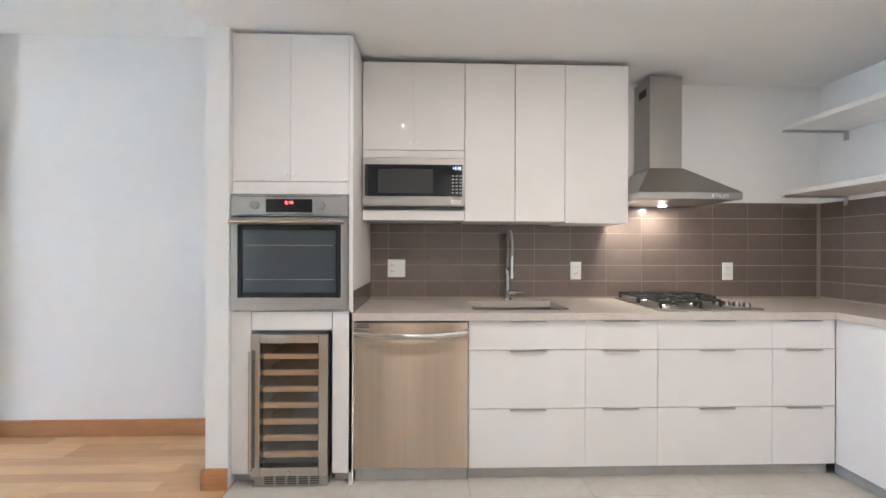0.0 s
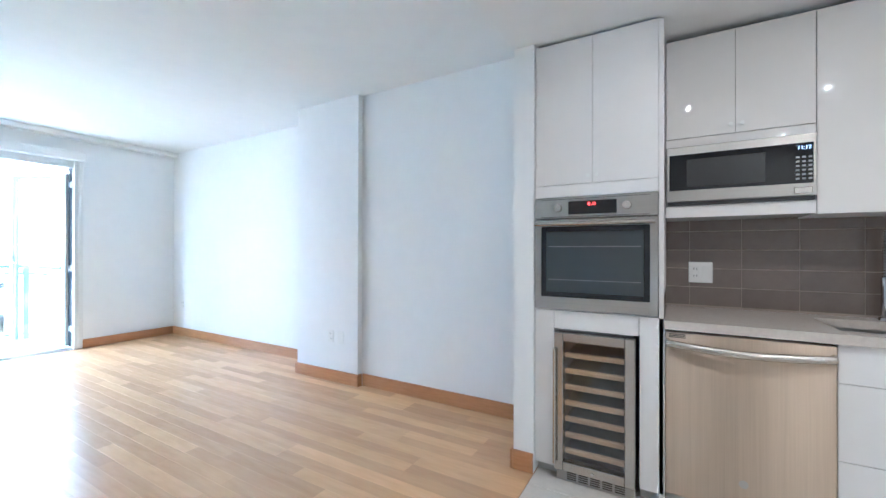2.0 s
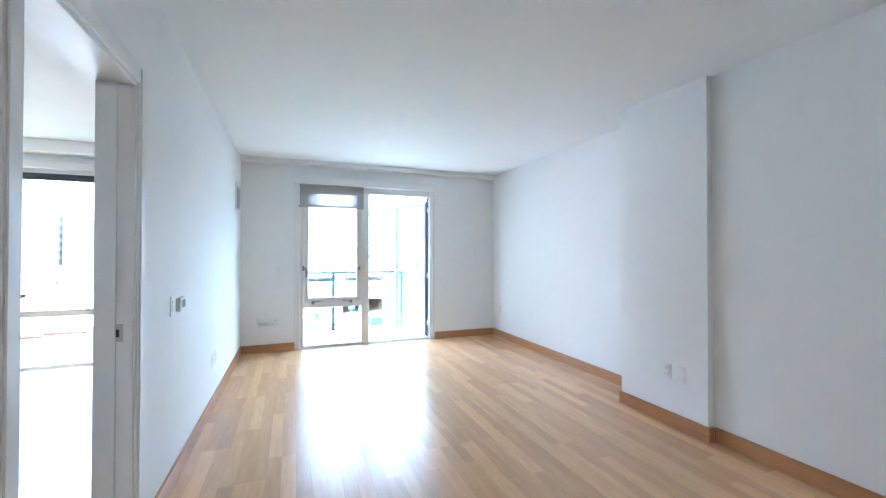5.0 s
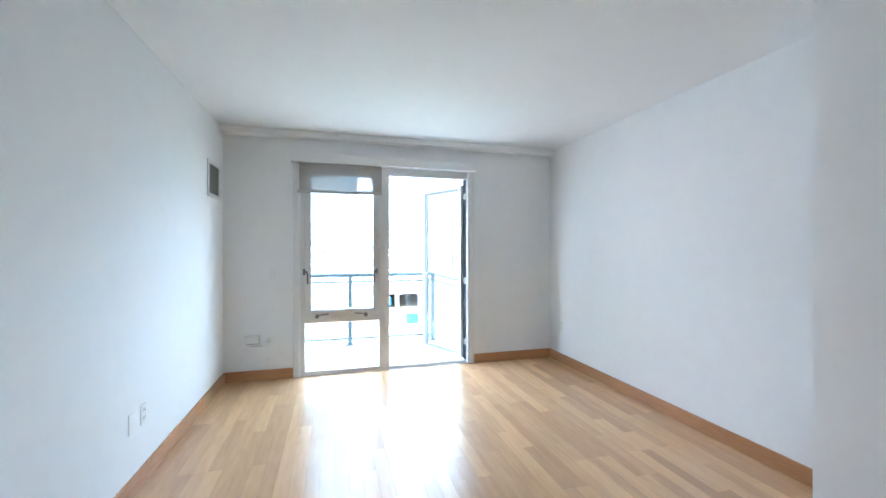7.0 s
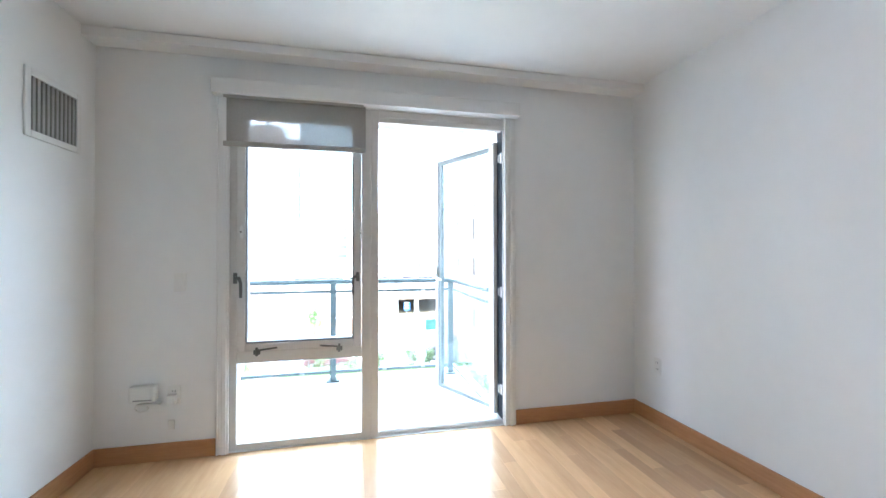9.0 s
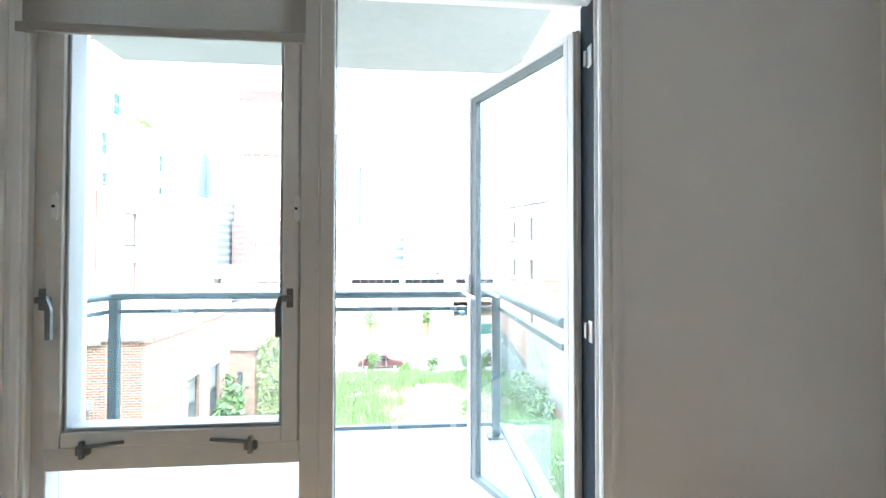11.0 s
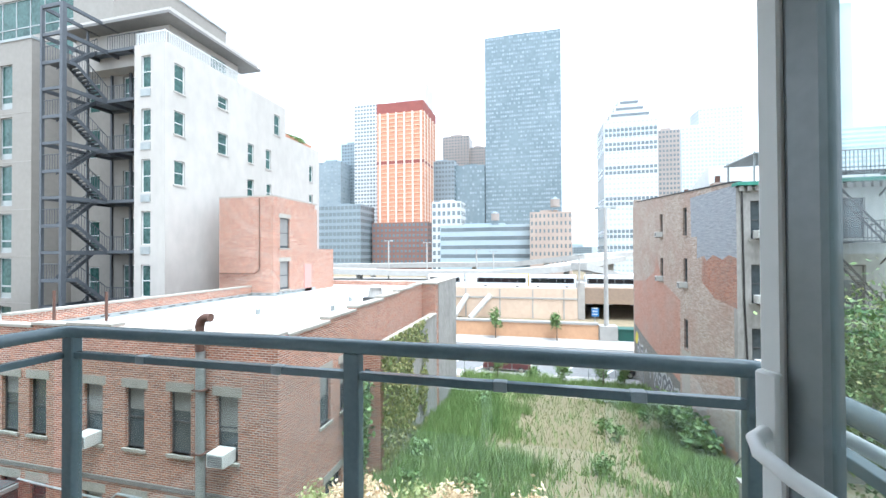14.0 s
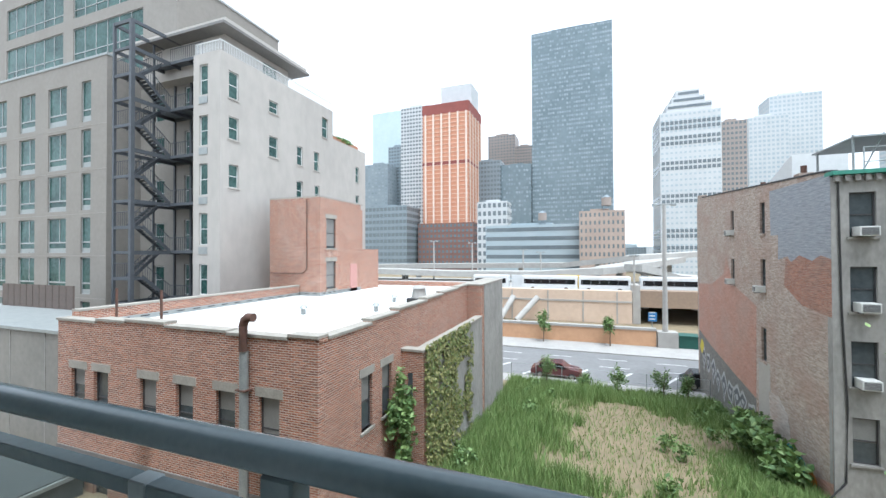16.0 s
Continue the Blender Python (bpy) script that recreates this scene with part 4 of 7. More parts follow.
u, ds = wall_unit(-0.526, 0.066, 1.795, 2, "white gloss wall cabinet above the microwave")
knob(ds[0], -0.250, 1.835, YU), knob(ds[1], -0.205, 1.835, YU)
wall_unit(0.068, 0.363, 1.381, 1, "tall white gloss wall cabinet with a flat door")
wall_unit(0.365, 0.659, 1.381, 1, "tall white gloss wall cabinet with a flat door")
wall_unit(0.661, 1.040, 1.372, 1, "wide white gloss wall cabinet beside the hood")
shelf = thing("microwave_shelf", (-0.23, 2.5, 1.40), "white gloss shelf box holding the microwave", "shelf")
box("lower_board", -0.526, 0.066, YU, YK - 0.002, 1.386, 1.446, LACQUER, shelf)
box("rail", -0.526, 0.066, YU + 0.004, YU + 0.024, 1.752, 1.793, LACQUER, shelf)
box("back_board", -0.526, 0.066, YK - 0.02, YK - 0.004, 1.446, 1.752, SATIN, shelf)
box("side_board", -0.5305, -0.5265, YU + 0.02, YK - 0.004, 1.386, 2.31, LACQUER, shelf)

mw = thing("microwave", (-0.23, 2.5, 1.446), "stainless microwave with a black glass front", "microwave")
MX0, MX1, MZ0, MZ1 = -0.525, 0.065, 1.4475, 1.746
box("body", MX0 + 0.01, MX1 - 0.01, YU + 0.01, YK - 0.03, MZ0, MZ1 - 0.01, STEELH, mw)
part("front_frame", cube(bmesh.new(), MX0, MX1, YU - 0.022, YU + 0.009, MZ0 + 0.018, MZ1, 0.004, 2), STEELH, mw)
box("base_strip", MX0 + 0.006, MX1 - 0.006, YU - 0.016, YU + 0.009, MZ0, MZ0 + 0.017, BLACK, mw)
box("front_glass", MX0 + 0.014, MX1 - 0.014, YU - 0.0245, YU - 0.0225, MZ0 + 0.075, MZ1 - 0.040, BLACKGLASS, mw)
box("door_screen", MX0 + 0.09, MX1 - 0.185, YU - 0.0252, YU - 0.0246, MZ0 + 0.092, MZ1 - 0.068, mat("door_mesh", (0.05, 0.05, 0.052), (0.035, 0.035, 0.037), 400, 0.25), mw)
lettering("display", "11:12", 0.022, pose(0.020, YU - 0.0253, MZ1 - 0.062, 90), WHITE_LED, mw)
for r in range(6):
    for k in range(3):
        x, z = -0.010 + k * 0.022, MZ0 + 0.092 + r * 0.0195
        box("key", x, x + 0.013, YU - 0.0252, YU - 0.0246, z, z + 0.008, GREYPLASTIC, mw)
box("door_button", -0.015, 0.048, YU - 0.0245, YU - 0.0222, MZ0 + 0.028, MZ0 + 0.058, STEEL, mw, bevel=0.002)

# hood
hood = thing("range_hood", (1.24, 2.45, 1.5), "stainless chimney range hood with two warm lamps", "range hood")
part("chimney", cube(bmesh.new(), 1.243, 1.450, 2.47, YK - 0.003, 1.70, KZ - 0.03, 0.002), STEELH, hood)
bm = bmesh.new()
lo = [(1.045, 2.235), (1.655, 2.235), (1.655, YK - 0.003), (1.045, YK - 0.003)]
hi = [(1.238, 2.465), (1.455, 2.465), (1.455, YK - 0.003), (1.238, YK - 0.003)]
va = [bm.verts.new((x, y, 1.548)) for x, y in lo]
vb2 = [bm.verts.new((x, y, 1.73)) for x, y in hi]
bm.faces.new(va), bm.faces.new(list(reversed(vb2)))
for i in range(4):
    j = (i + 1) % 4
    bm.faces.new((va[j], va[i], vb2[i], vb2[j]))
bmesh.ops.recalc_face_normals(bm, faces=bm.faces)
part("canopy", bm, STEELH, hood)
rim = part("rim", cube(bmesh.new(), 1.045, 1.655, 2.235, YK - 0.003, 1.508, 1.547, 0.002), STEELH, hood)
box("filter", 1.09, 1.62, 2.29, 2.60, 1.5055, 1.507, NICKEL, hood, "mesh grease filter")
for x in (1.07, 1.36):
    bm = rod(bmesh.new(), (x, 2.53, 1.5045), (x, 2.53, 1.4995), 0.030, 0.032, 20)
    lp = part("lamp_ring", bm, CHROME, hood, smooth=True)
    bm = rod(bmesh.new(), (x, 2.53, 1.4992), (x, 2.53, 1.497), 0.022, seg=18)
    part("lamp_face", bm, LAMPGLOW, lp)
for i in range(5):
    bm = rod(bmesh.new(), (1.475 + i * 0.022, 2.236, 1.527), (1.475 + i * 0.022, 2.231, 1.527), 0.006, seg=10)
    part("button", bm, CHROME, hood)
box("duct_grille", 1.2415, 1.2428, 2.51, 2.60, 2.20, 2.25, BLACK, hood)

# open shelves on the end wall
for z in (1.566, 1.985):
    s = thing("wall_shelf", (2.35, 2.0, z), "white laminate shelf on steel brackets", "shelf", "open shelves on the end wall")
    part("board", cube(bmesh.new(), 2.13, XE - 0.002, 0.75, 2.50, z, z + 0.030, 0.002), SHELFBACK, s)
    for y in (2.478, 1.0):
        b = part("bracket", cube(bmesh.new(), 2.125, XE - 0.002, y, y + 0.024, z - 0.012, z - 0.0005, 0.001), NICKEL, s, "grey metal bracket")
        box("bracket_plate", XE - 0.012, XE - 0.002, y, y + 0.024, z - 0.06, z - 0.012, NICKEL, b)

plate("wall_outlet", "white outlet and switch on the tiled wall", "outlet", '-y', -0.358, 1.09, 0.116, 0.118, at=YK - 0.008, kind="double")
plate("wall_outlet", "white outlet on the tiled wall above the counter", "outlet", '-y', 0.843, 1.076, 0.073, 0.118, at=YK - 0.008)
plate("wall_outlet", "white outlet on the tiled wall beside the cooktop", "outlet", '-y', 1.885, 1.073, 0.073, 0.118, at=YK - 0.008)

for lx, ly in DOWNLIGHTS:
    d = thing("downlight", (lx, ly, KZ), "small round recessed ceiling light, lit", "ceiling light", "recessed kitchen lights")
    bm = rod(bmesh.new(), (lx, ly, KZ), (lx, ly, KZ - 0.006), 0.048, 0.044, 24)
    part("trim_ring", bm, TRIM, d, smooth=True)
    part("lamp_face", rod(bmesh.new(), (lx, ly, KZ - 0.006), (lx, ly, KZ - 0.0075), 0.013, seg=20), LAMPGLOW, d)

# ---- balcony ----
BX, BYL, BYR = -8.22, -0.84, 1.80
setting("balcony_floor", -8.42, XO, BYL - 0.13, BYR + 0.15, -0.25, -0.035, CONCRETE, label="pale concrete balcony floor", category="balcony")
setting("balcony_ceiling", -8.36, XO, BYL - 0.03, BYR + 0.15, 2.64, 2.86, mat("soffit_paint", (0.42, 0.47, 0.50), (0.38, 0.43, 0.46), 2, 0.7), label="grey painted underside of the balcony above", category="ceiling")
rail = thing("balcony_railing", (BX, 0.5, -0.035), "slate grey metal balcony railing with glass panels", "railing")
path = [(XO, BYL, 0.985)] + [(BX + 0.10, BYL, 0.985), (BX + 0.035, BYL + 0.012, 0.985), (BX + 0.010, BYL + 0.04, 0.985), (BX, BYL + 0.10, 0.985)] \
    + [(BX, BYR - 0.10, 0.985), (BX + 0.010, BYR - 0.04, 0.985), (BX + 0.035, BYR - 0.012, 0.985), (BX + 0.10, BYR, 0.985), (XO, BYR, 0.985)]
part("top_rail", sweep(bmesh.new(), path, 0.029, 18, 0.9), BALCRAIL, rail, smooth=True)
for z0, z1, nm in ((0.870, 0.898, "upper_bar"), (0.045, 0.073, "lower_bar")):
    part(nm, cube(bmesh.new(), BX - 0.016, BX + 0.016, BYL, BYR, z0, z1, 0.002), BALCRAIL, rail)
    for y in (BYL, BYR):
        part(nm, cube(bmesh.new(), BX + 0.016, XO, y - 0.016, y + 0.016, z0, z1, 0.002), BALCRAIL, rail)
POSTS = ((BX, BYL + 0.03), (BX, 0.527), (BX, BYR - 0.03))
for px, py in POSTS:
    bm = bmesh.new()
    cube(bm, px - 0.022, px + 0.022, py - 0.030, py + 0.030, -0.02, 0.965, 0.004)
    p = part("post", bm, BALCRAIL, rail)
    bm = cube(bmesh.new(), px - 0.055, px + 0.055, py - 0.065, py + 0.065, -0.035, -0.022, 0.003)
    part("base_plate", bm, BALCRAIL, p)
    for sx in (-0.04, 0.04):
        for sy in (-0.05, 0.05):
            bm = rod(bmesh.new(), (px + sx, py + sy, -0.022), (px + sx, py + sy, -0.012), 0.009, seg=6)
            part("bolt", bm, NICKEL, p)
for y0, y1 in ((BYL + 0.07, 0.49), (0.565, BYR - 0.07)):
    box("glass_panel", BX - 0.004, BX + 0.004, y0, y1, 0.085, 0.862, RAILGLASS, rail)
for y in (BYL, BYR):
    box("glass_panel", BX + 0.05, XO - 0.18, y - 0.004, y + 0.004, 0.085, 0.862, RAILGLASS, rail)
for y in (-0.42, 0.222, 1.05, 1.462):
    for z in (0.862, 0.078):
        part("glass_clip", cube(bmesh.new(), BX - 0.0185, BX + 0.0185, y - 0.022, y + 0.022, z + 0.006 if z > 0.5 else z - 0.03, z + 0.038 if z > 0.5 else z, 0.002), CLIP, rail, "pale grey glass clip")

# ---- outside: materials ----
REDBRICK = brick_mat("red_brick", (0.44, 0.178, 0.10), (0.22, 0.084, 0.053), (0.56, 0.48, 0.41), (0.30, 0.15, 0.10), stain_amount=0.25, gap=0.011)
TANBRICK = brick_mat("weathered_brick", (0.50, 0.41, 0.345), (0.31, 0.235, 0.185), (0.52, 0.47, 0.42), (0.36, 0.22, 0.165), stain_amount=0.55)
SALMONBRICK = brick_mat("faded_salmon_brick", (0.50, 0.275, 0.205), (0.38, 0.185, 0.135), (0.50, 0.36, 0.30), (0.40, 0.31, 0.26), stain_amount=0.45)
ORANGEBRICK = brick_mat("worn_red_brick", (0.44, 0.20, 0.125), (0.28, 0.115, 0.075), (0.44, 0.36, 0.31), (0.30, 0.24, 0.20), stain_amount=0.45)
GREYBRICK = brick_mat("grey_painted_brick", (0.36, 0.38, 0.41), (0.33, 0.35, 0.38), (0.26, 0.27, 0.29), (0.34, 0.34, 0.35), stain_amount=0.4)
SLATEBRICK = brick_mat("dark_grey_brick", (0.20, 0.195, 0.18), (0.15, 0.145, 0.135), (0.25, 0.24, 0.22), (0.26, 0.23, 0.20), stain_amount=0.5)
WHITEBRICK = brick_mat("whitewashed_brick", (0.58, 0.53, 0.48), (0.45, 0.38, 0.33), (0.5, 0.46, 0.42), (0.40, 0.27, 0.20), stain_amount=0.5)
GREYRENDER = mat("grey_render", (0.35, 0.337, 0.315), (0.235, 0.227, 0.21), 0.8, 0.9, bump=0.2, bscale=14, stretch=(1, 1, 0.5))
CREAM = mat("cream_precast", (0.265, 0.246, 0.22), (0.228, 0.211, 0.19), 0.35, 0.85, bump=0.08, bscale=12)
STUCCO = mat("pale_stucco", (0.46, 0.43, 0.395), (0.39, 0.365, 0.335), 0.22, 0.9, bump=0.08, bscale=10, stretch=(1, 1, 0.5))
COPING = mat("limestone", (0.37, 0.345, 0.30), (0.28, 0.26, 0.225), 1.8, 0.85, bump=0.1, bscale=20)
ROOFWHITE = mat("white_roof_membrane", (0.78, 0.78, 0.76), (0.66, 0.66, 0.64), 0.5, 0.8)
STEELDARK = mat("painted_escape_steel", (0.085, 0.094, 0.106), (0.065, 0.072, 0.082), 3, 0.6)
BLACKIRON = mat("black_iron", (0.025, 0.026, 0.028), (0.04, 0.038, 0.036), 5, 0.65)
PANE = mat("dim_window_pane", (0.050, 0.062, 0.068), (0.085, 0.10, 0.105), 0.6, 0.08)
GREENPANE = mat("green_window_pane", (0.012, 0.040, 0.036), (0.075, 0.145, 0.13), 0.5, 0.15, spec=0.22)
BLINDS = mat("drawn_blind", (0.24, 0.235, 0.22), (0.19, 0.185, 0.175), 3, 0.7)
DARKFRAME = mat("dark_window_frame", (0.045, 0.045, 0.048), (0.06, 0.06, 0.062), 5, 0.5)
GREYFRAME = mat("grey_white_frame", (0.36, 0.37, 0.37), (0.31, 0.32, 0.32), 4, 0.45)
WHITEFRAME = mat("white_window_frame", (0.66, 0.67, 0.66), (0.60, 0.61, 0.60), 4, 0.5)
ACWHITE = mat("air_conditioner_white", (0.66, 0.66, 0.63), (0.56, 0.56, 0.53), 5, 0.5)
ACGRILLE = mat("air_conditioner_grille", (0.10, 0.10, 0.10), (0.15, 0.15, 0.145), 30, 0.6)
RUST = mat("rusty_pipe", (0.13, 0.065, 0.045), (0.09, 0.05, 0.038), 8, 0.8, bump=0.2)
GALV = mat("galvanised_duct", (0.36, 0.38, 0.37), (0.28, 0.30, 0.30), 2.5, 0.5, 0.4)
ASPHALT = mat("asphalt", (0.195, 0.195, 0.195), (0.155, 0.155, 0.155), 0.35, 0.9, bump=0.1, bscale=30)
ROADPAINT = mat("road_paint", (0.62, 0.62, 0.60), (0.48, 0.48, 0.46), 2, 0.8)
PAVE = mat("pale_paving", (0.37, 0.36, 0.34), (0.30, 0.29, 0.275), 0.6, 0.9)
DIRT = mat("dry_lot_soil", (0.25, 0.195, 0.122), (0.18, 0.15, 0.09), 0.6, 0.95, bump=0.4, bscale=8)
GRASS = leaf_mat("tall_grass", (0.115, 0.205, 0.052), (0.270, 0.355, 0.130))
DRYGRASS = leaf_mat("dry_grass", (0.26, 0.28, 0.11), (0.17, 0.26, 0.075))
LEAF = leaf_mat("tree_leaf", (0.070, 0.145, 0.040), (0.205, 0.290, 0.095))
IVYLEAF = leaf_mat("ivy_leaf", (0.085, 0.135, 0.035), (0.30, 0.28, 0.11))
BLOSSOM = leaf_mat("pale_blossom", (0.66, 0.46, 0.27), (0.78, 0.62, 0.42))
YELLOWLEAF = leaf_mat("yellow_flower_cluster", (0.27, 0.32, 0.10), (0.46, 0.46, 0.21))
BARK = mat("bark", (0.16, 0.12, 0.085), (0.10, 0.075, 0.055), 6, 0.9, bump=0.4, bscale=20)
ORANGEWALL = mat("salmon_concrete", (0.56, 0.34, 0.20), (0.48, 0.28, 0.165), 0.25, 0.9)
PALEWALL = mat("peach_concrete", (0.62, 0.49, 0.38), (0.54, 0.42, 0.325), 0.18, 0.9)
RAMP = mat("ramp_concrete", (0.40, 0.385, 0.36), (0.32, 0.31, 0.29), 0.12, 0.9)
NETTING = mat("orange_netting", (0.60, 0.30, 0.19), (0.53, 0.25, 0.155), 0.16, 0.9)
NETRED = mat("red_netting", (0.27, 0.085, 0.07), (0.22, 0.07, 0.06), 0.2, 0.9)
SLABEDGE = mat("slab_edge", (0.68, 0.47, 0.36), (0.60, 0.40, 0.30), 0.3, 0.9)
COLUMNPALE = mat("pale_column", (0.74, 0.62, 0.53), (0.66, 0.55, 0.47), 0.2, 0.9)
# Distance haze of the farthest towers is put into this pale glass colour
HAZYGLASS = mat("haze_paled_teal_glass", (0.44, 0.54, 0.57), (0.50, 0.59, 0.61), 0.03, 0.3)
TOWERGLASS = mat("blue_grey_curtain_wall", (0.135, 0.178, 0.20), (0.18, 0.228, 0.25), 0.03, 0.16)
TOWERPANE = leaf_mat("lit_tower_panes", (0.19, 0.235, 0.26), (0.31, 0.36, 0.39))
TOWERPANE.node_tree.nodes["Principled BSDF"].inputs["Roughness"].default_value = 0.2
BROWNTOWER = mat("brown_tower", (0.34, 0.29, 0.26), (0.29, 0.25, 0.225), 0.05, 0.85)
PALETOWER = mat("pale_tower", (0.54, 0.55, 0.55), (0.47, 0.49, 0.50), 0.04, 0.7)
GREYTOWER = mat("grey_tower", (0.23, 0.275, 0.30), (0.19, 0.23, 0.255), 0.05, 0.6)
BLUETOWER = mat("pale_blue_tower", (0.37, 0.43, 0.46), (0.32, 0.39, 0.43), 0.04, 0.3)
TANTOWER = mat("tan_brick_block", (0.42, 0.335, 0.28), (0.36, 0.285, 0.24), 0.12, 0.9)
MAROON = mat("maroon_podium", (0.20, 0.115, 0.095), (0.165, 0.095, 0.08), 0.15, 0.8)
FARPANE = mat("far_window_panes", (0.12, 0.145, 0.16), (0.165, 0.19, 0.205), 0.2, 0.15)
CARRED = mat("maroon_car_paint", (0.10, 0.03, 0.03), None, rough=0.2)
CARDARK = mat("dark_car_paint", (0.03, 0.033, 0.04), None, rough=0.2)
TYRE = mat("tyre", (0.02, 0.02, 0.02), None, rough=0.9)
BUSWHITE = mat("bus_white", (0.66, 0.67, 0.67), (0.58, 0.59, 0.59), 0.5, 0.35)
SIGNBLUE = mat("sign_blue", (0.03, 0.17, 0.42), None, rough=0.5)
SIGNYELLOW = mat("sign_yellow", (0.70, 0.46, 0.02), None, rough=0.6)
GREENBIN = mat("dark_green_paint", (0.015, 0.085, 0.065), (0.012, 0.07, 0.055), 1, 0.5)


# ---- outside: helpers ----
def slope(x):
    """Height of the ground: it falls away from the building to the street."""
    return -11.2 if x < -49.7 else -9.1 + 0.1035 * (x + 29.4) if x < -6 else -9.1 + 0.1035 * 23.4


def holed_wall(name, axis, front, back, u0, u1, z0, z1, holes, material, parent):
    """An upright wall slab with rectangular openings through it."""
    us = sorted({u0, u1, *[h[0] for h in holes], *[h[1] for h in holes]})
    zs = sorted({z0, z1, *[h[2] for h in holes], *[h[3] for h in holes]})
    bm = bmesh.new()
    for za, zb in zip(zs, zs[1:]):
        for ua, ub in zip(us, us[1:]):
            if any(h[0] <= ua + 1e-6 and ub <= h[1] + 1e-6 and h[2] <= za + 1e-6 and zb <= h[3] + 1e-6 for h in holes):
                continue
            if axis == 'x':
                cube(bm, min(front, back), max(front, back), ua, ub, za, zb)
            else:
                cube(bm, ua, ub, min(front, back), max(front, back), za, zb)
    bmesh.ops.remove_doubles(bm, verts=bm.verts, dist=0.0005)
    return part(name, bm, material, parent)


def window_unit(parent, axis, front, sign, u0, u1, z0, z1, frame_m=None, pane_m=None, lintel=True, sill=True, blind=0.0, mid=True, stone=None):
    """A sash window set back in its opening. sign: the way out along axis."""
    frame_m, pane_m, stone = frame_m or DARKFRAME, pane_m or PANE, stone or COPING

    def pb(bm, ua, ub, da, db, za, zb):
        a, b = sorted((front - sign * da, front - sign * db))
        return cube(bm, a, b, ua, ub, za, zb) if axis == 'x' else cube(bm, ua, ub, a, b, za, zb)
    f = 0.055
    bm = bmesh.new()
    for ua, ub, za, zb in ((u0, u0 + f, z0, z1), (u1 - f, u1, z0, z1), (u0 + f, u1 - f, z0, z0 + f), (u0 + f, u1 - f, z1 - f, z1)):
        pb(bm, ua, ub, 0.11, 0.17, za, zb)
    if mid:
        zm = (z0 + z1) / 2
        pb(bm, u0 + f, u1 - f, 0.115, 0.165, zm - 0.025, zm + 0.025)
    w = part("window", bm, frame_m, parent)
    pb(bm := bmesh.new(), u0 + f, u1 - f, 0.145, 0.16, z0 + f, z1 - f)
    part("pane", bm, pane_m, w)
    if blind:
        pb(bm := bmesh.new(), u0 + f, u1 - f, 0.138, 0.144, z1 - f - (z1 - z0) * blind, z1 - f)
        part("blind", bm, BLINDS, w)
    if lintel:
        pb(bm := bmesh.new(), u0 - 0.14, u1 + 0.14, -0.02, 0.10, z1, z1 + 0.30)
        part("lintel", bm, stone, w)
    if sill:
        pb(bm := bmesh.new(), u0 - 0.09, u1 + 0.09, -0.07, 0.11, z0 - 0.10, z0)
        part("sill", bm, stone, w)
    return w


def window_ac(x, y, z, axis, sign, w=0.62, h=0.42):
    """A window air conditioner that sticks out of the opening."""
    t = thing("air_conditioner", (x, y, z), "boxy off-white air conditioner in a window", "air conditioner", "window air conditioners")

    def pb(bm, ua, ub, da, db, za, zb, bev=0.0):
        if axis == 'x':
            return cube(bm, *sorted((x + sign * da, x + sign * db)), y + ua, y + ub, z + za, z + zb, bev)
        return cube(bm, x + ua, x + ub, *sorted((y + sign * da, y + sign * db)), z + za, z + zb, bev)
    part("body", pb(bmesh.new(), -w / 2, w / 2, -0.12, 0.42, 0, h, 0.012), ACWHITE, t)
    part("grille", pb(bmesh.new(), -w / 2 + 0.05, w / 2 - 0.05, 0.42, 0.428, 0.04, h - 0.05), ACGRILLE, t)
    for k in range(5):
        zz = 0.08 + k * (h - 0.16) / 4
        part("slat", pb(bmesh.new(), -w / 2 + 0.05, w / 2 - 0.05, 0.428, 0.434, zz, zz + 0.008), GREYPLASTIC, t)
    part("bracket", pb(bmesh.new(), -w / 2 + 0.06, -w / 2 + 0.09, 0.0, 0.38, -0.05, 0.0), BLACKIRON, t)


def leaves(name, parent, material, centre, radii, count, size, seed, rough=0.35, kind=""):
    """A crown of many small leaf cards round uneven clumps."""
    r = np.random.RandomState(seed)
    clumps = r.normal(size=(max(10, count // 90), 3))
    clumps /= np.linalg.norm(clumps, axis=1)[:, None]
    clumps *= r.uniform(0.35, 0.95, (len(clumps), 1))
    c = clumps[r.randint(len(clumps), size=count)] + r.normal(scale=rough * 0.55, size=(count, 3))
    c = c * np.array(radii) + np.array(centre) - np.array(place_of(parent) if parent is not None else (0, 0, 0))
    a, b = r.normal(size=(count, 3)), r.normal(size=(count, 3))
    a /= np.linalg.norm(a, axis=1)[:, None]
    b -= a * (a * b).sum(1)[:, None]
    b /= np.linalg.norm(b, axis=1)[:, None]
    s = size * r.uniform(0.6, 1.3, (count, 1))
    v = np.stack([c - a * s, c - b * s * 0.5, c + a * s, c + b * s * 0.5], 1).reshape(-1, 3)
    me = bpy.data.meshes.new(name)
    me.from_pydata(v.tolist(), [], np.arange(count * 4).reshape(-1, 4).tolist())
    me.materials.append(material)
    ob = new(name, me)
    ob.parent = parent
    if kind:
        ob["kind"] = kind
    return ob


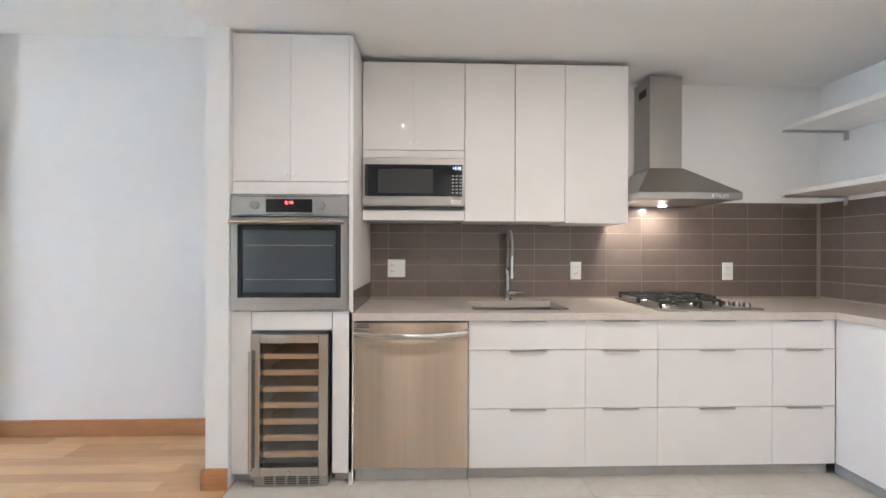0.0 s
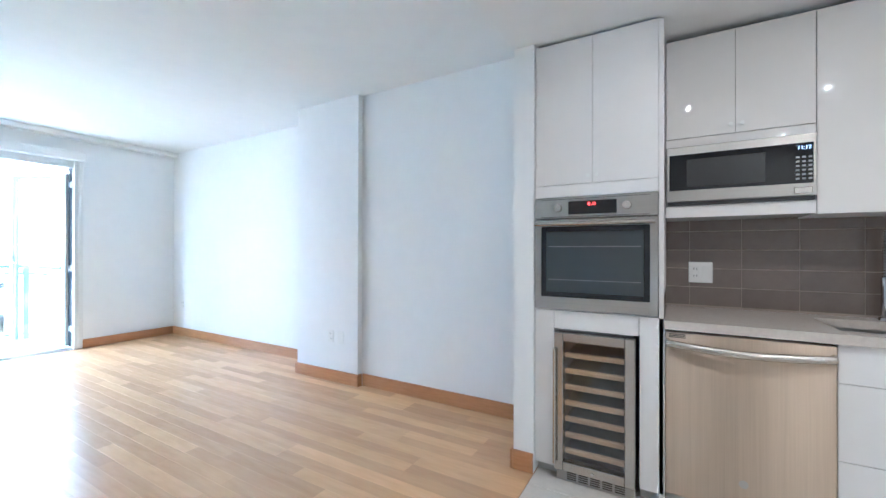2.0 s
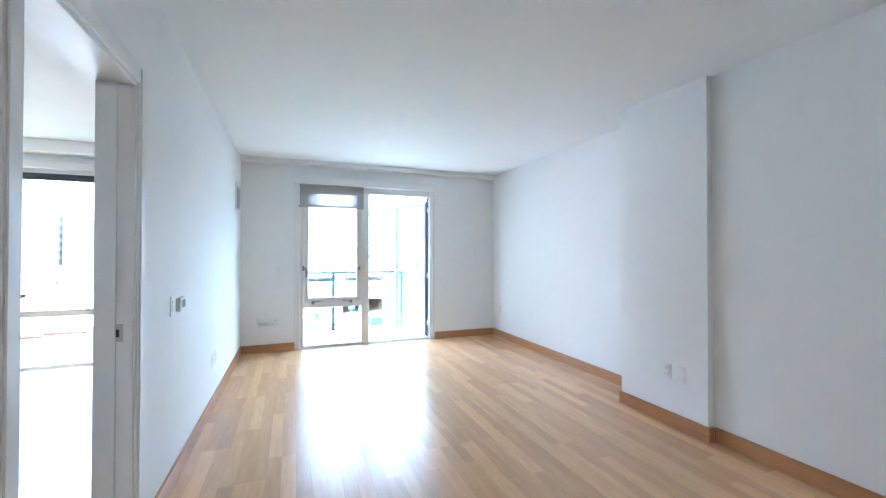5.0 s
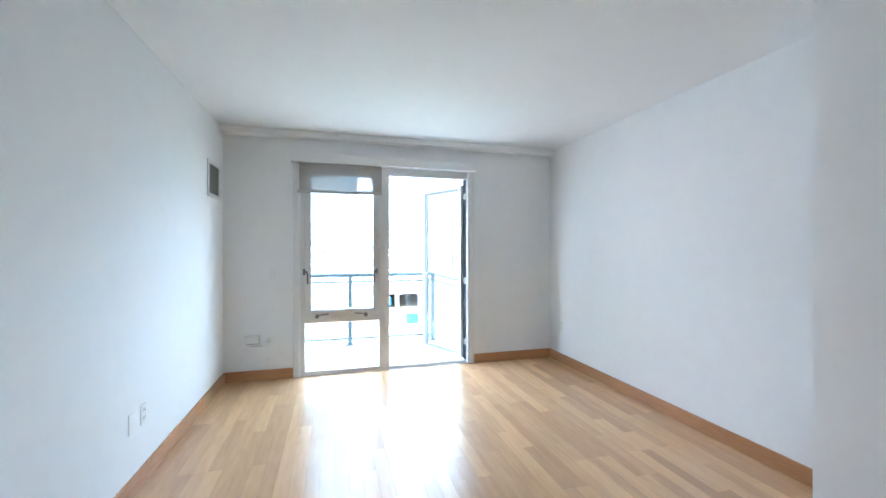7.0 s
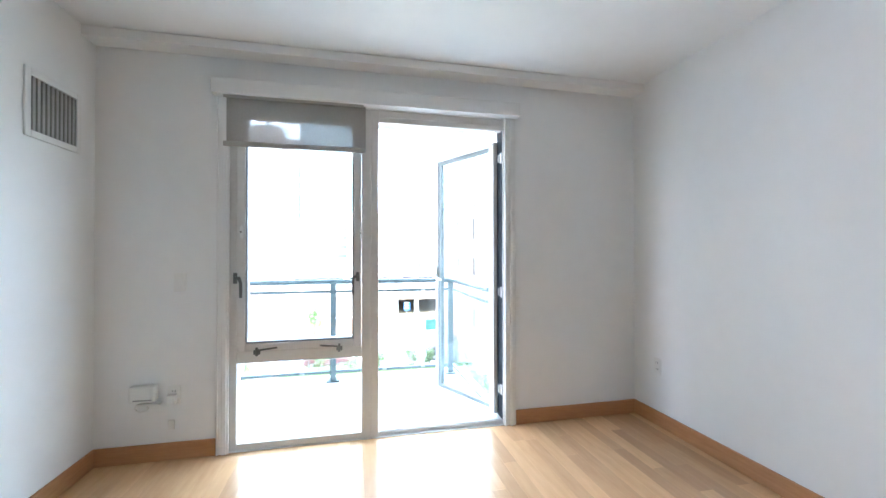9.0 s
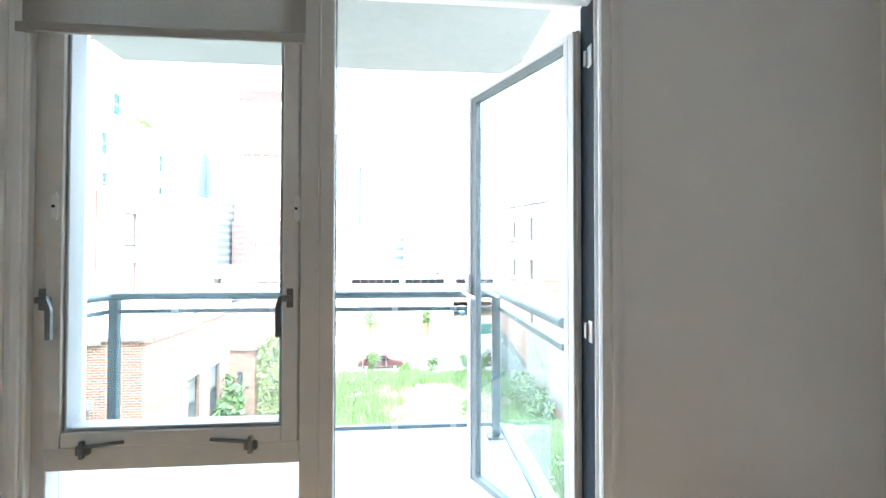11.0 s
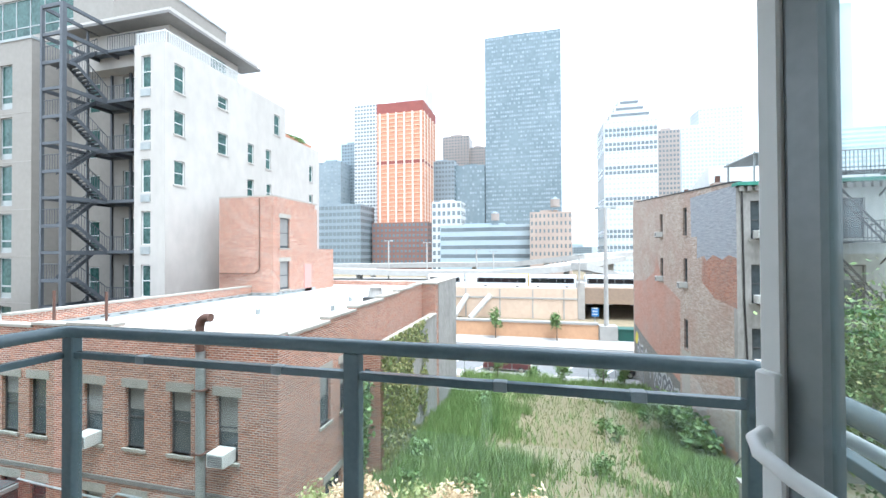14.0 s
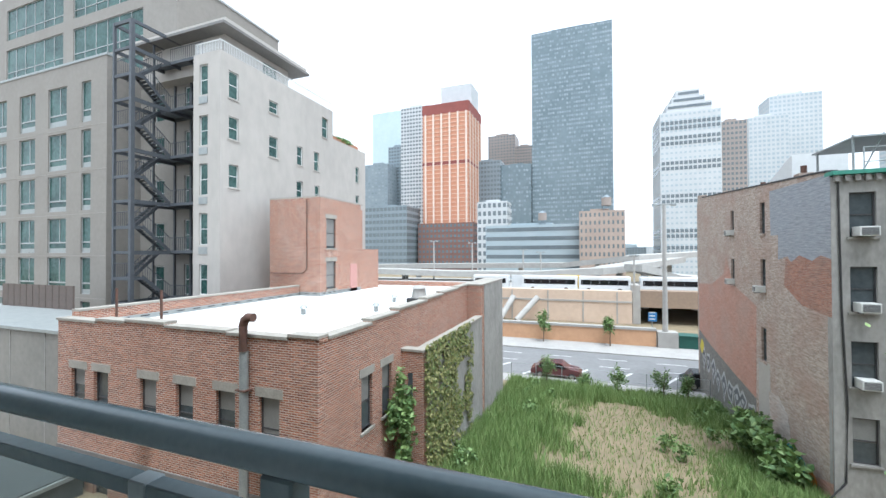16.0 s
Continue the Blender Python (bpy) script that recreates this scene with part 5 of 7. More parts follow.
def blades(name, material, spots, height, width, seed, label, category):
    """Upright grass blades, one triangle each."""
    r = np.random.RandomState(seed)
    n = len(spots)
    p = np.array(spots)
    turn, lean = r.uniform(0, 2 * np.pi, n), r.normal(scale=0.28, size=(n, 2))
    h = height * r.uniform(0.45, 1.25, n) * p[:, 3]
    w = width * r.uniform(0.6, 1.4, n)
    dx, dy = np.cos(turn) * w, np.sin(turn) * w
    base = p[:, :3]
    v = np.stack([base + np.stack([dx, dy, 0 * h - 0.03], 1), base - np.stack([dx, dy, 0 * h + 0.03], 1), base + np.stack([lean[:, 0] * h, lean[:, 1] * h, h], 1)], 1).reshape(-1, 3)
    me = bpy.data.meshes.new(name)
    me.from_pydata(v.tolist(), [], np.arange(n * 3).reshape(-1, 3).tolist())
    me.materials.append(material)
    return tagged(new(name, me), label, category, "", "stuff")


def tree(x, y, z, height, radii, count, leaf_m, size, seed, label, name="tree", extra=None):
    t = thing(name, (x, y, z), label, "tree" if name == "tree" else "shrub")
    r = random.Random(seed)
    bm = bmesh.new()
    top = z + height - radii[2] * 1.0
    rod(bm, (x, y, z - 0.1), (x + 0.1, y, top), 0.035 * height * 0.35 + 0.03, 0.02 * height * 0.3 + 0.015, 8)
    for k in range(7):
        a = k * 2.4 + r.random()
        h0 = z + (top - z) * r.uniform(0.55, 1.0)
        rod(bm, (x + 0.05, y, h0), (x + math.cos(a) * radii[0] * 0.7, y + math.sin(a) * radii[1] * 0.7, h0 + radii[2] * r.uniform(0.4, 1.2)), 0.012 * height * 0.5, 0.008, 6)
    part("trunk", bm, BARK, t)
    leaves("crown", t, leaf_m, (x, y, z + height - radii[2]), radii, count, size, seed)
    if extra:
        leaves("blossom", t, extra, (x, y, z + height - radii[2] * 0.85), tuple(v * 1.03 for v in radii), count // 7, size * 0.8, seed + 1)
    return t


# ---- ground, lot and street ----
bm = bmesh.new()
xs = [60, -6, -29.4, -49.7, -200, -2500]
strips = [[bm.verts.new((x, y, slope(x) - 0.03)) for y in (-2500, -30, 30, 2500)] for x in xs]
for a, b in zip(strips, strips[1:]):
    for k in range(3):
        bm.faces.new((a[k], a[k + 1], b[k + 1], b[k]))
bmesh.ops.recalc_face_normals(bm, faces=bm.faces)
tagged(part("ground", bm, DIRT), "bare dry soil ground of the lot", "ground", "", "structure")

GR = -11.2
setting("pavement_near", -47.6, -45.4, -60, 60, GR - 0.1, GR + 0.42, PAVE, label="pale pavement along the lot", category="pavement")
setting("road", -60.5, -47.6, -90, 90, GR - 0.1, GR + 0.06, ASPHALT, label="wide grey asphalt street", category="road")
setting("pavement_far", -66.0, -60.5, -90, 90, GR - 0.1, GR + 0.2, PAVE, label="pale pavement beyond the street", category="pavement")
for i in range(9):
    bm = bmesh.new()
    y = -14 + i * 4.2
    prism(bm, [(-49.2, y), (-49.0, y + 0.2), (-52.8, y + 2.4), (-53.0, y + 2.2)], 'z', GR + 0.062, GR + 0.068)
    tagged(part("road_marking", bm, ROADPAINT), "worn white road marking", "road marking", "", "structure")
for x in (-54.5, -57.8):
    bm = bmesh.new()
    for i in range(14):
        cube(bm, x, x + 0.14, -40 + i * 6, -37 + i * 6, GR + 0.062, GR + 0.068)
    tagged(part("road_marking", bm, ROADPAINT), "dashed white lane line", "road marking", "", "structure")

rg = np.random.RandomState(11)
spots, dry = [], []
while len(spots) < 62000:
    x, y = rg.uniform(-45.2, -11, 400), rg.uniform(-5.8, 10.2, 400)
    for a, b in zip(x, y):
        mid = 3.2 + 0.5 * math.sin(a * 0.5)
        patch = noise.noise(Vector((a * 0.45, b * 0.45, 0)))
        side = 1.45 if b < mid else 1.05
        fine = noise.noise(Vector((a * 1.7, b * 1.7, 4)))
        edge = (3.9 + 1.2 * math.sin(a * 0.35 + 1) - abs(b - mid)) / 2.2 + 0.9 * fine - 1.1 * patch
        if a > -41 and rg.rand() < min(0.985, max(0.0, 0.45 + edge * 0.85)):
            if rg.rand() < 0.12:
                dry.append((a, b, slope(a), 0.16 + 0.22 * rg.rand()))
            continue
        if patch < -0.35 and rg.rand() < 0.5:
            continue
        spots.append((a, b, slope(a), side * (0.75 + 0.5 * max(0, patch)) * (1.25 if a < -40 else 1.0)))
blades("tall_grass", GRASS, spots[:62000], 0.58, 0.028, 5, "tall green grass and weeds on the empty lot", "grass")
blades("dry_grass", DRYGRASS, dry, 0.9, 0.024, 6, "thin dry grass on bare soil", "grass")
for i in range(26):
    x, y = rg.uniform(-44, -14), rg.choice((rg.uniform(-5.2, -1.0), rg.uniform(6.8, 9.8), rg.uniform(-5, 10)))
    b = thing("weed_clump", (x, y, slope(x)), "bushy green weed growing on the lot", "weed", "weeds on the lot")
    leaves("foliage", b, LEAF, (x, y, slope(x) + 0.45), (0.55, 0.55, 0.6), 170, 0.12, 100 + i)
tree(-33.0, 9.0, slope(-33.0), 2.6, (1.6, 1.0, 1.2), 1500, LEAF, 0.20, 41, "broad-leaved green shrub against the brick wall", "shrub")
tree(-30.3, 9.3, slope(-30.3), 2.1, (1.3, 0.9, 1.0), 1100, LEAF, 0.17, 42, "low green shrub at the foot of the wall", "shrub")
for i, (x, y, h) in enumerate(((-44.0, -2.6, 3.0), (-44.3, 3.2, 2.4), (-44.2, 6.6, 2.6), (-44.6, 0.4, 1.8), (-44.6, 8.4, 2.2))):
    tree(x, y, slope(x), h, (0.75, 0.75, h * 0.42), 900, LEAF, 0.085, 60 + i, "young green sapling by the fence")

fence = thing("chain_link_fence", (-45.3, 2.0, slope(-45.3)), "thin grey chain link fence at the end of the lot", "fence")
for i in range(8):
    y = -6.0 + i * 2.3
    part("post", rod(bmesh.new(), (-45.3, y, slope(-45.3)), (-45.3, y, slope(-45.3) + 1.75), 0.03, seg=6), GALV, fence)
for z in (0.08, 0.9, 1.72):
    part("rail", rod(bmesh.new(), (-45.3, -6.0, slope(-45.3) + z), (-45.3, 10.1, slope(-45.3) + z), 0.018, seg=5), GALV, fence)


def car(x, y, length, material, label):
    z = GR + 0.06
    t = thing("car", (x, y, z), label, "car")
    prof = [(-0.5, 0.35), (-0.49, 0.85), (-0.40, 1.02), (-0.30, 1.55), (0.12, 1.58), (0.26, 1.08), (0.44, 0.95), (0.50, 0.72), (0.49, 0.35)]
    bm = prism(bmesh.new(), [(y + p * length, z + q) for p, q in prof], 'x', x - 0.9, x + 0.9)
    part("body", bm, material, t)
    for sx in (-0.905, 0.905):
        bm = prism(bmesh.new(), [(y - 0.28 * length, z + 1.48), (y + 0.10 * length, z + 1.50), (y + 0.20 * length, z + 1.08), (y - 0.36 * length, z + 1.05)], 'x', x + sx - 0.006, x + sx + 0.006)
        part("side_window", bm, BLACKGLASS, t)
        for p in (-0.31, 0.31):
            w = part("wheel", rod(bmesh.new(), (x + sx * 0.86, y + p * length, z + 0.34), (x + sx * 1.01, y + p * length, z + 0.34), 0.34, seg=16), TYRE, t)
            part("rim", rod(bmesh.new(), (x + sx * 1.01, y + p * length, z + 0.34), (x + sx * 1.02, y + p * length, z + 0.34), 0.21, seg=12), NICKEL, w)


car(-49.2, -2.18, 4.9, CARRED, "maroon estate car parked along the street")
car(-50.0, 11.2, 4.6, CARDARK, "dark car parked beside the brick building")

# beyond the street: low wall, retaining wall, buses, ramps
low = setting("street_wall", -66.6, -66.0, -90, 9.20, GR, -8.94, ORANGEWALL, label="low salmon concrete wall along the pavement", category="wall")
box("coping", -66.7, -65.9, -90, 9.20, -8.94, -8.62, RAMP, low)
setting("portal_pier", -67.5, -65.6, 9.34, 11.67, GR, -9.00, RAMP, label="pale stone block under the lamp post", category="pier")
bin_ = thing("container", (-66.3, 12.93, GR + 0.2), "dark green site container on the pavement", "container")
box("body", -68.0, -66.0, 11.80, 14.18, GR + 0.2, -9.51, GREENBIN, bin_)
box("lid", -68.1, -65.9, 11.73, 14.24, -9.51, -9.36, GREENBIN, bin_)
RX = -84.0
rw = setting("retaining_wall", RX - 2.0, RX, -110, 8.05, GR, -5.43, PALEWALL, label="tall peach concrete retaining wall of the bus ramp", category="wall")
box("wall_panel", RX, RX + 0.12, -110, 8.05, -7.52, -7.20, RAMP, rw)
for px in (-13.03, -6.35, -0.15, 5.51):
    box("pilaster", RX, RX + 0.10, px, px + 0.25, GR, -5.64, RAMP, rw)
for px0, px1 in ((-14.39, -12.51), (-11.27, -8.03)):
    bm = rod(bmesh.new(), (-79.0, px0, -10.75), (-83.2, px1, -6.95), 0.55, seg=14)
    tagged(part("ramp_pipe", bm, RAMP, smooth=True), "pale slanting pipe leaning on the retaining wall", "pipe")
setting("bus_deck", -120, RX - 2.0, -130, 60, -6.36, -6.04, RAMP, label="pale concrete bus deck", category="bridge")
setting("deck_girder", -88.0, -85.0, 9.23, 23.42, -8.27, -5.36, mat("brown_girder", (0.30, 0.22, 0.16), (0.25, 0.185, 0.135), 0.3, 0.8), label="brown steel bridge girder over the underpass", category="bridge")
setting("deck_pier", -88.0, -84.5, 8.15, 9.41, GR, -4.40, RAMP, label="pale stone bridge pier", category="pier")
# Closes the underpass; the shade in there is put into its grey
setting("underpass_back", -112, -110, 3.32, 33.73, GR, -9.30, mat("underpass_shade", (0.26, 0.25, 0.24), (0.21, 0.205, 0.20), 0.2, 0.9), label="back wall in grey that paints the underpass shade", category="wall")


def bus(y0, y1, x, z):
    t = thing("bus", (x, (y0 + y1) / 2, z), "white city bus with dark windows on the deck", "bus", "buses on the deck")
    part("body", cube(bmesh.new(), x - 2.5, x, y0, y1, z + 0.4, z + 3.1, 0.15, 2), BUSWHITE, t)
    box("window_band", x - 0.01, x + 0.02, y0 + 0.4, y1 - 0.4, z + 1.5, z + 2.45, BLACKGLASS, t)
    for k in range(int((y1 - y0) / 1.6)):
        box("window_post", x + 0.02, x + 0.03, y0 + 0.6 + k * 1.6, y0 + 0.64 + k * 1.6, z + 1.5, z + 2.45, GREYPLASTIC, t)
    for f in (0.2, 0.8):
        yy = y0 + (y1 - y0) * f
        part("wheel", rod(bmesh.new(), (x - 0.3, yy, z + 0.45), (x + 0.02, yy, z + 0.45), 0.45, seg=14), TYRE, t)


BZ = -6.32
bus(-11.79, -1.08, -89.0, BZ), bus(-0.87, 8.32, -89.0, BZ), bus(9.96, 19.44, -89.0, BZ), bus(-22.06, -14.72, -89.0, BZ)
hb = thing("advert_hoarding", (-92.5, -8.03, BZ), "yellow and pale hoarding above the buses", "hoarding")
box("board", -92.6, -92.4, -14.50, -0.48, BZ, -3.26, BUSWHITE, hb)
box("yellow_panel", -92.4, -92.35, -5.20, -0.70, BZ + 0.5, -3.15, SIGNYELLOW, hb)


def ramp(name, pts, width, label, pillars=True):
    """A curved road ramp with parapets on pillars."""
    t = thing(name, pts[0], label, "ramp")
    bm = bmesh.new()
    fine = []
    for (p, q) in zip(pts, pts[1:]):
        for k in range(6):
            fine.append(Vector(p).lerp(Vector(q), k / 6))
    fine.append(Vector(pts[-1]))
    rows = []
    for i, p in enumerate(fine):
        d = (fine[min(i + 1, len(fine) - 1)] - fine[max(i - 1, 0)])
        n = Vector((-d.y, d.x, 0)).normalized() * width / 2
        rows.append([bm.verts.new(p + n), bm.verts.new(p - n), bm.verts.new(p - n - Vector((0, 0, 1.5))), bm.verts.new(p + n - Vector((0, 0, 1.5)))])
    for a, b in zip(rows, rows[1:]):
        for k in range(4):
            bm.faces.new((a[k], a[(k + 1) % 4], b[(k + 1) % 4], b[k]))
    bm.faces.new(rows[0]), bm.faces.new(rows[-1])
    bmesh.ops.recalc_face_normals(bm, faces=bm.faces)
    part("deck", bm, RAMP, t)
    if pillars:
        for p in fine[3::6]:
            part("pillar", cube(bmesh.new(), p.x - 0.7, p.x + 0.7, p.y - 0.7, p.y + 0.7, GR, p.z - 1.5), RAMP, t)


ramp("road_ramp", [(-110, -62.51, -2.75), (-112, -34.72, -3.38), (-112, -11.58, -3.28), (-110, 3.32, -2.21), (-118, 12.76, -0.99), (-140, 24.09, 0.07)], 7, "pale curved concrete road ramp")
ramp("road_ramp", [(-105, 10.23, -1.23), (-108, 15.14, -2.43), (-108, 19.60, -3.51), (-106, 25.51, -4.05)], 6, "pale sloping concrete road ramp")
ramp("road_ramp", [(-130, -74.91, -2.33), (-135, -32.69, -1.87), (-135, -5.82, -1.58), (-130, 12.62, 0.65), (-150, 33.51, 1.72)], 7, "long pale elevated road")


def lamp_post(x, y, z0, z1, r, arms, label):
    t = thing("lamp_post", (x, y, z0), label, "street lamp", "lamp posts by the ramps")
    part("pole", rod(bmesh.new(), (x, y, z0), (x, y, z1), r, r * 0.6, 10), RAMP, t)
    bm = bmesh.new()
    cube(bm, x - 0.15, x + 0.15, y - arms, y + arms, z1 - 0.12, z1)
    part("arm", bm, GALV, t)
    for s in (-1, 1):
        part("lamp_head", cube(bmesh.new(), x - 0.25, x + 0.25, y + s * arms - 0.3, y + s * arms + 0.3, z1 - 0.25, z1 + 0.12, 0.05), GALV, t)


for yy, zz, X in ((-40.13, 4.89, -112), (-30.56, 4.42, -118), (-15.98, 2.35, -118), (-11.25, 1.70, -118), (-60.22, 1.28, -112)):
    lamp_post(X, yy, GR, zz, 0.28, 0.9, "slim grey street lamp post by the ramp")
lamp_post(-66.4, 10.31, -9.00, 7.64, 0.34, 1.1, "tall pale steel lamp post on a stone block")
lamp_post(-84.2, 8.43, -4.40, 0.89, 0.2, 0.5, "pale lamp post on the bridge pier")
sg = thing("road_sign", (-70, 9.27, GR), "blue road sign on a thin post", "sign")
box("board", -70.05, -69.95, 8.78, 9.84, -8.32, -7.05, SIGNBLUE, sg)
part("post", rod(bmesh.new(), (-70.1, 9.27, GR), (-70.1, 9.27, -7.05), 0.07, seg=6), GALV, sg)
for k in range(3):
    box("text_bar", -69.95, -69.93, 8.92, 9.63, -8.08 + k * 0.45, -8.08 + k * 0.45 + 0.18, BUSWHITE, sg)
for i, px in enumerate((-5.00, 3.55)):
    tree(-64.5, px, GR + 0.2, 4.2, (1.1, 1.1, 1.4), 500, LEAF, 0.2, 80 + i, "small street tree on the far pavement")

# ---- red brick building ----
BXF, BYF = -17.49, -6.57
house = thing("brick_building", (-28, -13, -9.5), "red brick low building with a white roof and stone copings", "building")
fw = [(-18.45, -17.58), (-17.03, -16.18), (-14.40, -13.53), (-12.53, -11.71), (-10.67, -9.82), (-8.83, -8.02)]
holes = [(a, b, -5.22, -3.18) for a, b in fw] + [(a, b, -8.0, -6.9) for a, b in fw]
holed_wall("wall", 'x', BXF, BXF - 0.4, -19.33, BYF, -10.5, -1.33, holes, REDBRICK, house)
sidew = [(-20.60, -19.85), (-22.12, -21.33)]
holes_s = [(a, b, -5.0, -3.08) for a, b in sidew] + [(-21.4, -20.2, -9.0, -7.2)]
holed_wall("wall", 'y', BYF, BYF - 0.4, -42.0, BXF - 0.4, -11.3, -1.33, holes_s, REDBRICK, house)
box("wall", -42.4, BXF - 0.4, -19.33, -18.93, -11.3, -1.33, REDBRICK, house)
box("wall", -42.4, -42.0, -18.93, BYF, -11.3, -1.33, REDBRICK, house)
box("roof", -42.0, BXF - 0.4, -18.93, BYF - 0.4, -2.1, -1.72, ROOFWHITE, house, "white roof membrane")
for i, (a, b) in enumerate(fw):
    window_unit(house, 'x', BXF, 1, a, b, -5.22, -3.18, blind=(0.3, 0.0, 0.5, 0.35, 0.3, 0.55)[i])
    window_unit(house, 'x', BXF, 1, a, b, -8.0, -6.9, blind=0.2)
for a, b in sidew:
    window_unit(house, 'y', BYF, 1, a, b, -5.0, -3.08, blind=0.45)
window_unit(house, 'y', BYF, 1, -21.4, -20.2, -9.0, -7.2)
y = -19.38
k = 0
while y < BYF:
    e = min(y + (2.5, 1.7, 2.1, 2.9)[k % 4], BYF + 0.04)
    z = -1.33 + (0.0, 0.10, 0.16, 0.06)[k % 4]
    if z > -1.33:
        box("wall", BXF - 0.4, BXF, y, e, -1.33, z, REDBRICK, house)
    box("coping_stone", BXF - 0.45, BXF + 0.05, y, e - 0.01, z, z + 0.09, COPING, house)
    y, k = e, k + 1
x = BXF - 0.46
k = 0
while x > -32.7:
    e = max(x - (2.6, 2.2, 3.1, 2.4)[k % 4], -32.75)
    z = -1.33 + (0.02, 0.14, 0.26, 0.36, 0.46, 0.52)[min(k, 5)]
    box("wall", e, x, BYF - 0.4, BYF, -1.33, z, REDBRICK, house)
    box("coping_stone", e + 0.01, x, BYF - 0.45, BYF + 0.05, z, z + 0.09, COPING, house)
    x, k = e, k + 1
x = BXF - 0.46
while x > -42:
    e = x - 2.7
    box("coping_stone", e + 0.01, x, -19.38, -18.88, -1.05, -0.96, COPING, house)
    box("wall", e, x, -19.33, -18.93, -1.33, -1.05, REDBRICK, house)
    x = e
box("roof_flashing", -42, -18.3, -18.93, -18.88, -1.72, -1.50, GALV, house)
for i in range(26):
    box("flashing_clamp", -19.0 - i * 0.88, -18.6 - i * 0.88, -18.88, -18.86, -1.61, -1.56, BLACKIRON, house)
box("stone_band", BXF, BXF + 0.05, -19.33, BYF, -6.45, -6.30, mat("dark_band", (0.15, 0.14, 0.13), (0.2, 0.18, 0.165), 2, 0.9), house)
# taller end and the ivy-grown annexe
box("end_wall", -39.2, -32.75, BYF, -5.60, -11.3, -0.80, REDBRICK, house)
box("end_render", -39.2, -33.4, -5.60, -5.55, -11.3, -0.80, GREYRENDER, house, "grey cement render")
box("coping_stone", -39.25, -32.70, BYF - 0.45, -5.53, -0.80, -0.71, COPING, house)
AT = -2.73
annexe = thing("annexe", (-28, -6.2, -9.5), "narrow brick annexe overgrown with ivy", "building")
box("wall", -23.4, -23.0, BYF + 0.002, -5.55, -9.5, AT - 0.1, REDBRICK, annexe)
box("wall", -32.74, -23.4, -5.95, -5.55, -11.0, AT - 0.1, GREYRENDER, annexe)
box("roof", -32.74, -23.4, BYF + 0.002, -5.95, AT - 0.6, AT - 0.45, RAMP, annexe)
box("coping_stone", -23.45, -22.95, BYF + 0.002, -5.50, AT - 0.1, AT, COPING, annexe)
box("coping_stone", -32.74, -23.45, -6.0, -5.50, AT - 0.1, AT, COPING, annexe)
box("slit_window", -23.0, -22.98, -6.25, -6.03, AT - 2.6, AT - 1.0, PANE, annexe)
r = np.random.RandomState(3)
n = 9000
px, pz = r.uniform(-30.2, -23.0, n), r.uniform(0, 1, n)
zz = AT + 0.15 - pz * (AT + 9.0 + (px + 23.0) * -0.08)
keep = [i for i in range(n) if noise.noise(Vector((px[i] * 0.5, zz[i] * 0.5, 3))) > 0.10 - 0.45 * (px[i] > -26.5) - 0.25 * (zz[i] > -4.5) + 0.5 * noise.noise(Vector((px[i] * 2.1, zz[i] * 2.1, 9)))]
c = np.stack([px[keep], -5.50 + r.uniform(0.0, 0.14, len(keep)), zz[keep]], 1)
a = np.stack([r.normal(size=len(keep)), r.normal(scale=0.35, size=len(keep)), r.normal(size=len(keep))], 1)
a /= np.linalg.norm(a, axis=1)[:, None]
b = np.cross(a, np.array([0.2, 1.0, 0.1]) + r.normal(scale=0.3, size=(len(keep), 3)))
b /= np.linalg.norm(b, axis=1)[:, None]
v = np.stack([c - a * 0.08, c - b * 0.06, c + a * 0.08, c + b * 0.06], 1).reshape(-1, 3)
me = bpy.data.meshes.new("ivy")
me.from_pydata(v.tolist(), [], np.arange(len(keep) * 4).reshape(-1, 4).tolist())
me.materials.append(IVYLEAF)
tagged(new("ivy", me), "green and yellowing ivy covering the annexe wall", "ivy", "", "stuff")
tree(-22.0, -6.1, slope(-22), 4.6, (0.8, 0.42, 2.1), 1500, LEAF, 0.14, 21, "dark green climbing shrub in the brick corner", "shrub")

bulk = thing("stair_bulkhead", (-34, -19.3, -1.72), "red brick stair bulkhead on the white roof", "building")
holes = [(-33.2, -32.05, 1.73, 3.95), (-33.2, -32.05, -1.3, 0.75)]
holed_wall("wall", 'y', -17.1, -17.4, -36.7, -31.65, -1.72, 5.40, holes, REDBRICK, bulk)
box("wall", -31.65, -31.33, -21.68, -17.1, -1.72, 5.40, REDBRICK, bulk)
box("wall", -36.7, -31.65, -21.68, -21.38, -1.72, 5.40, REDBRICK, bulk)
box("wall", -37.0, -36.7, -21.68, -17.1, -1.72, 5.0, REDBRICK, bulk)
box("roof", -37.0, -31.33, -21.68, -17.1, 5.40, 5.52, COPING, bulk)
box("wall", -39.7, -37.0, -21.6, -17.1, -1.72, 1.7, REDBRICK, bulk)
# Blind sheets added here to turn the near-black panes grey
for a, b, z0, z1 in holes:
    window_unit(bulk, 'y', -17.1, 1, a, b, z0, z1, blind=0.9)
box("door", -36.1, -35.1, -17.1, -17.05, -1.72, 0.5, mat("pink_door", (0.50, 0.27, 0.24), (0.45, 0.24, 0.21), 1, 0.6), bulk, "faded pink metal door")
box("flashing", -31.33, -31.28, -21.7, -17.05, -1.72, -1.45, GALV, bulk)
box("flashing", -36.7, -31.3, -17.1, -17.05, -1.72, -1.45, GALV, bulk)
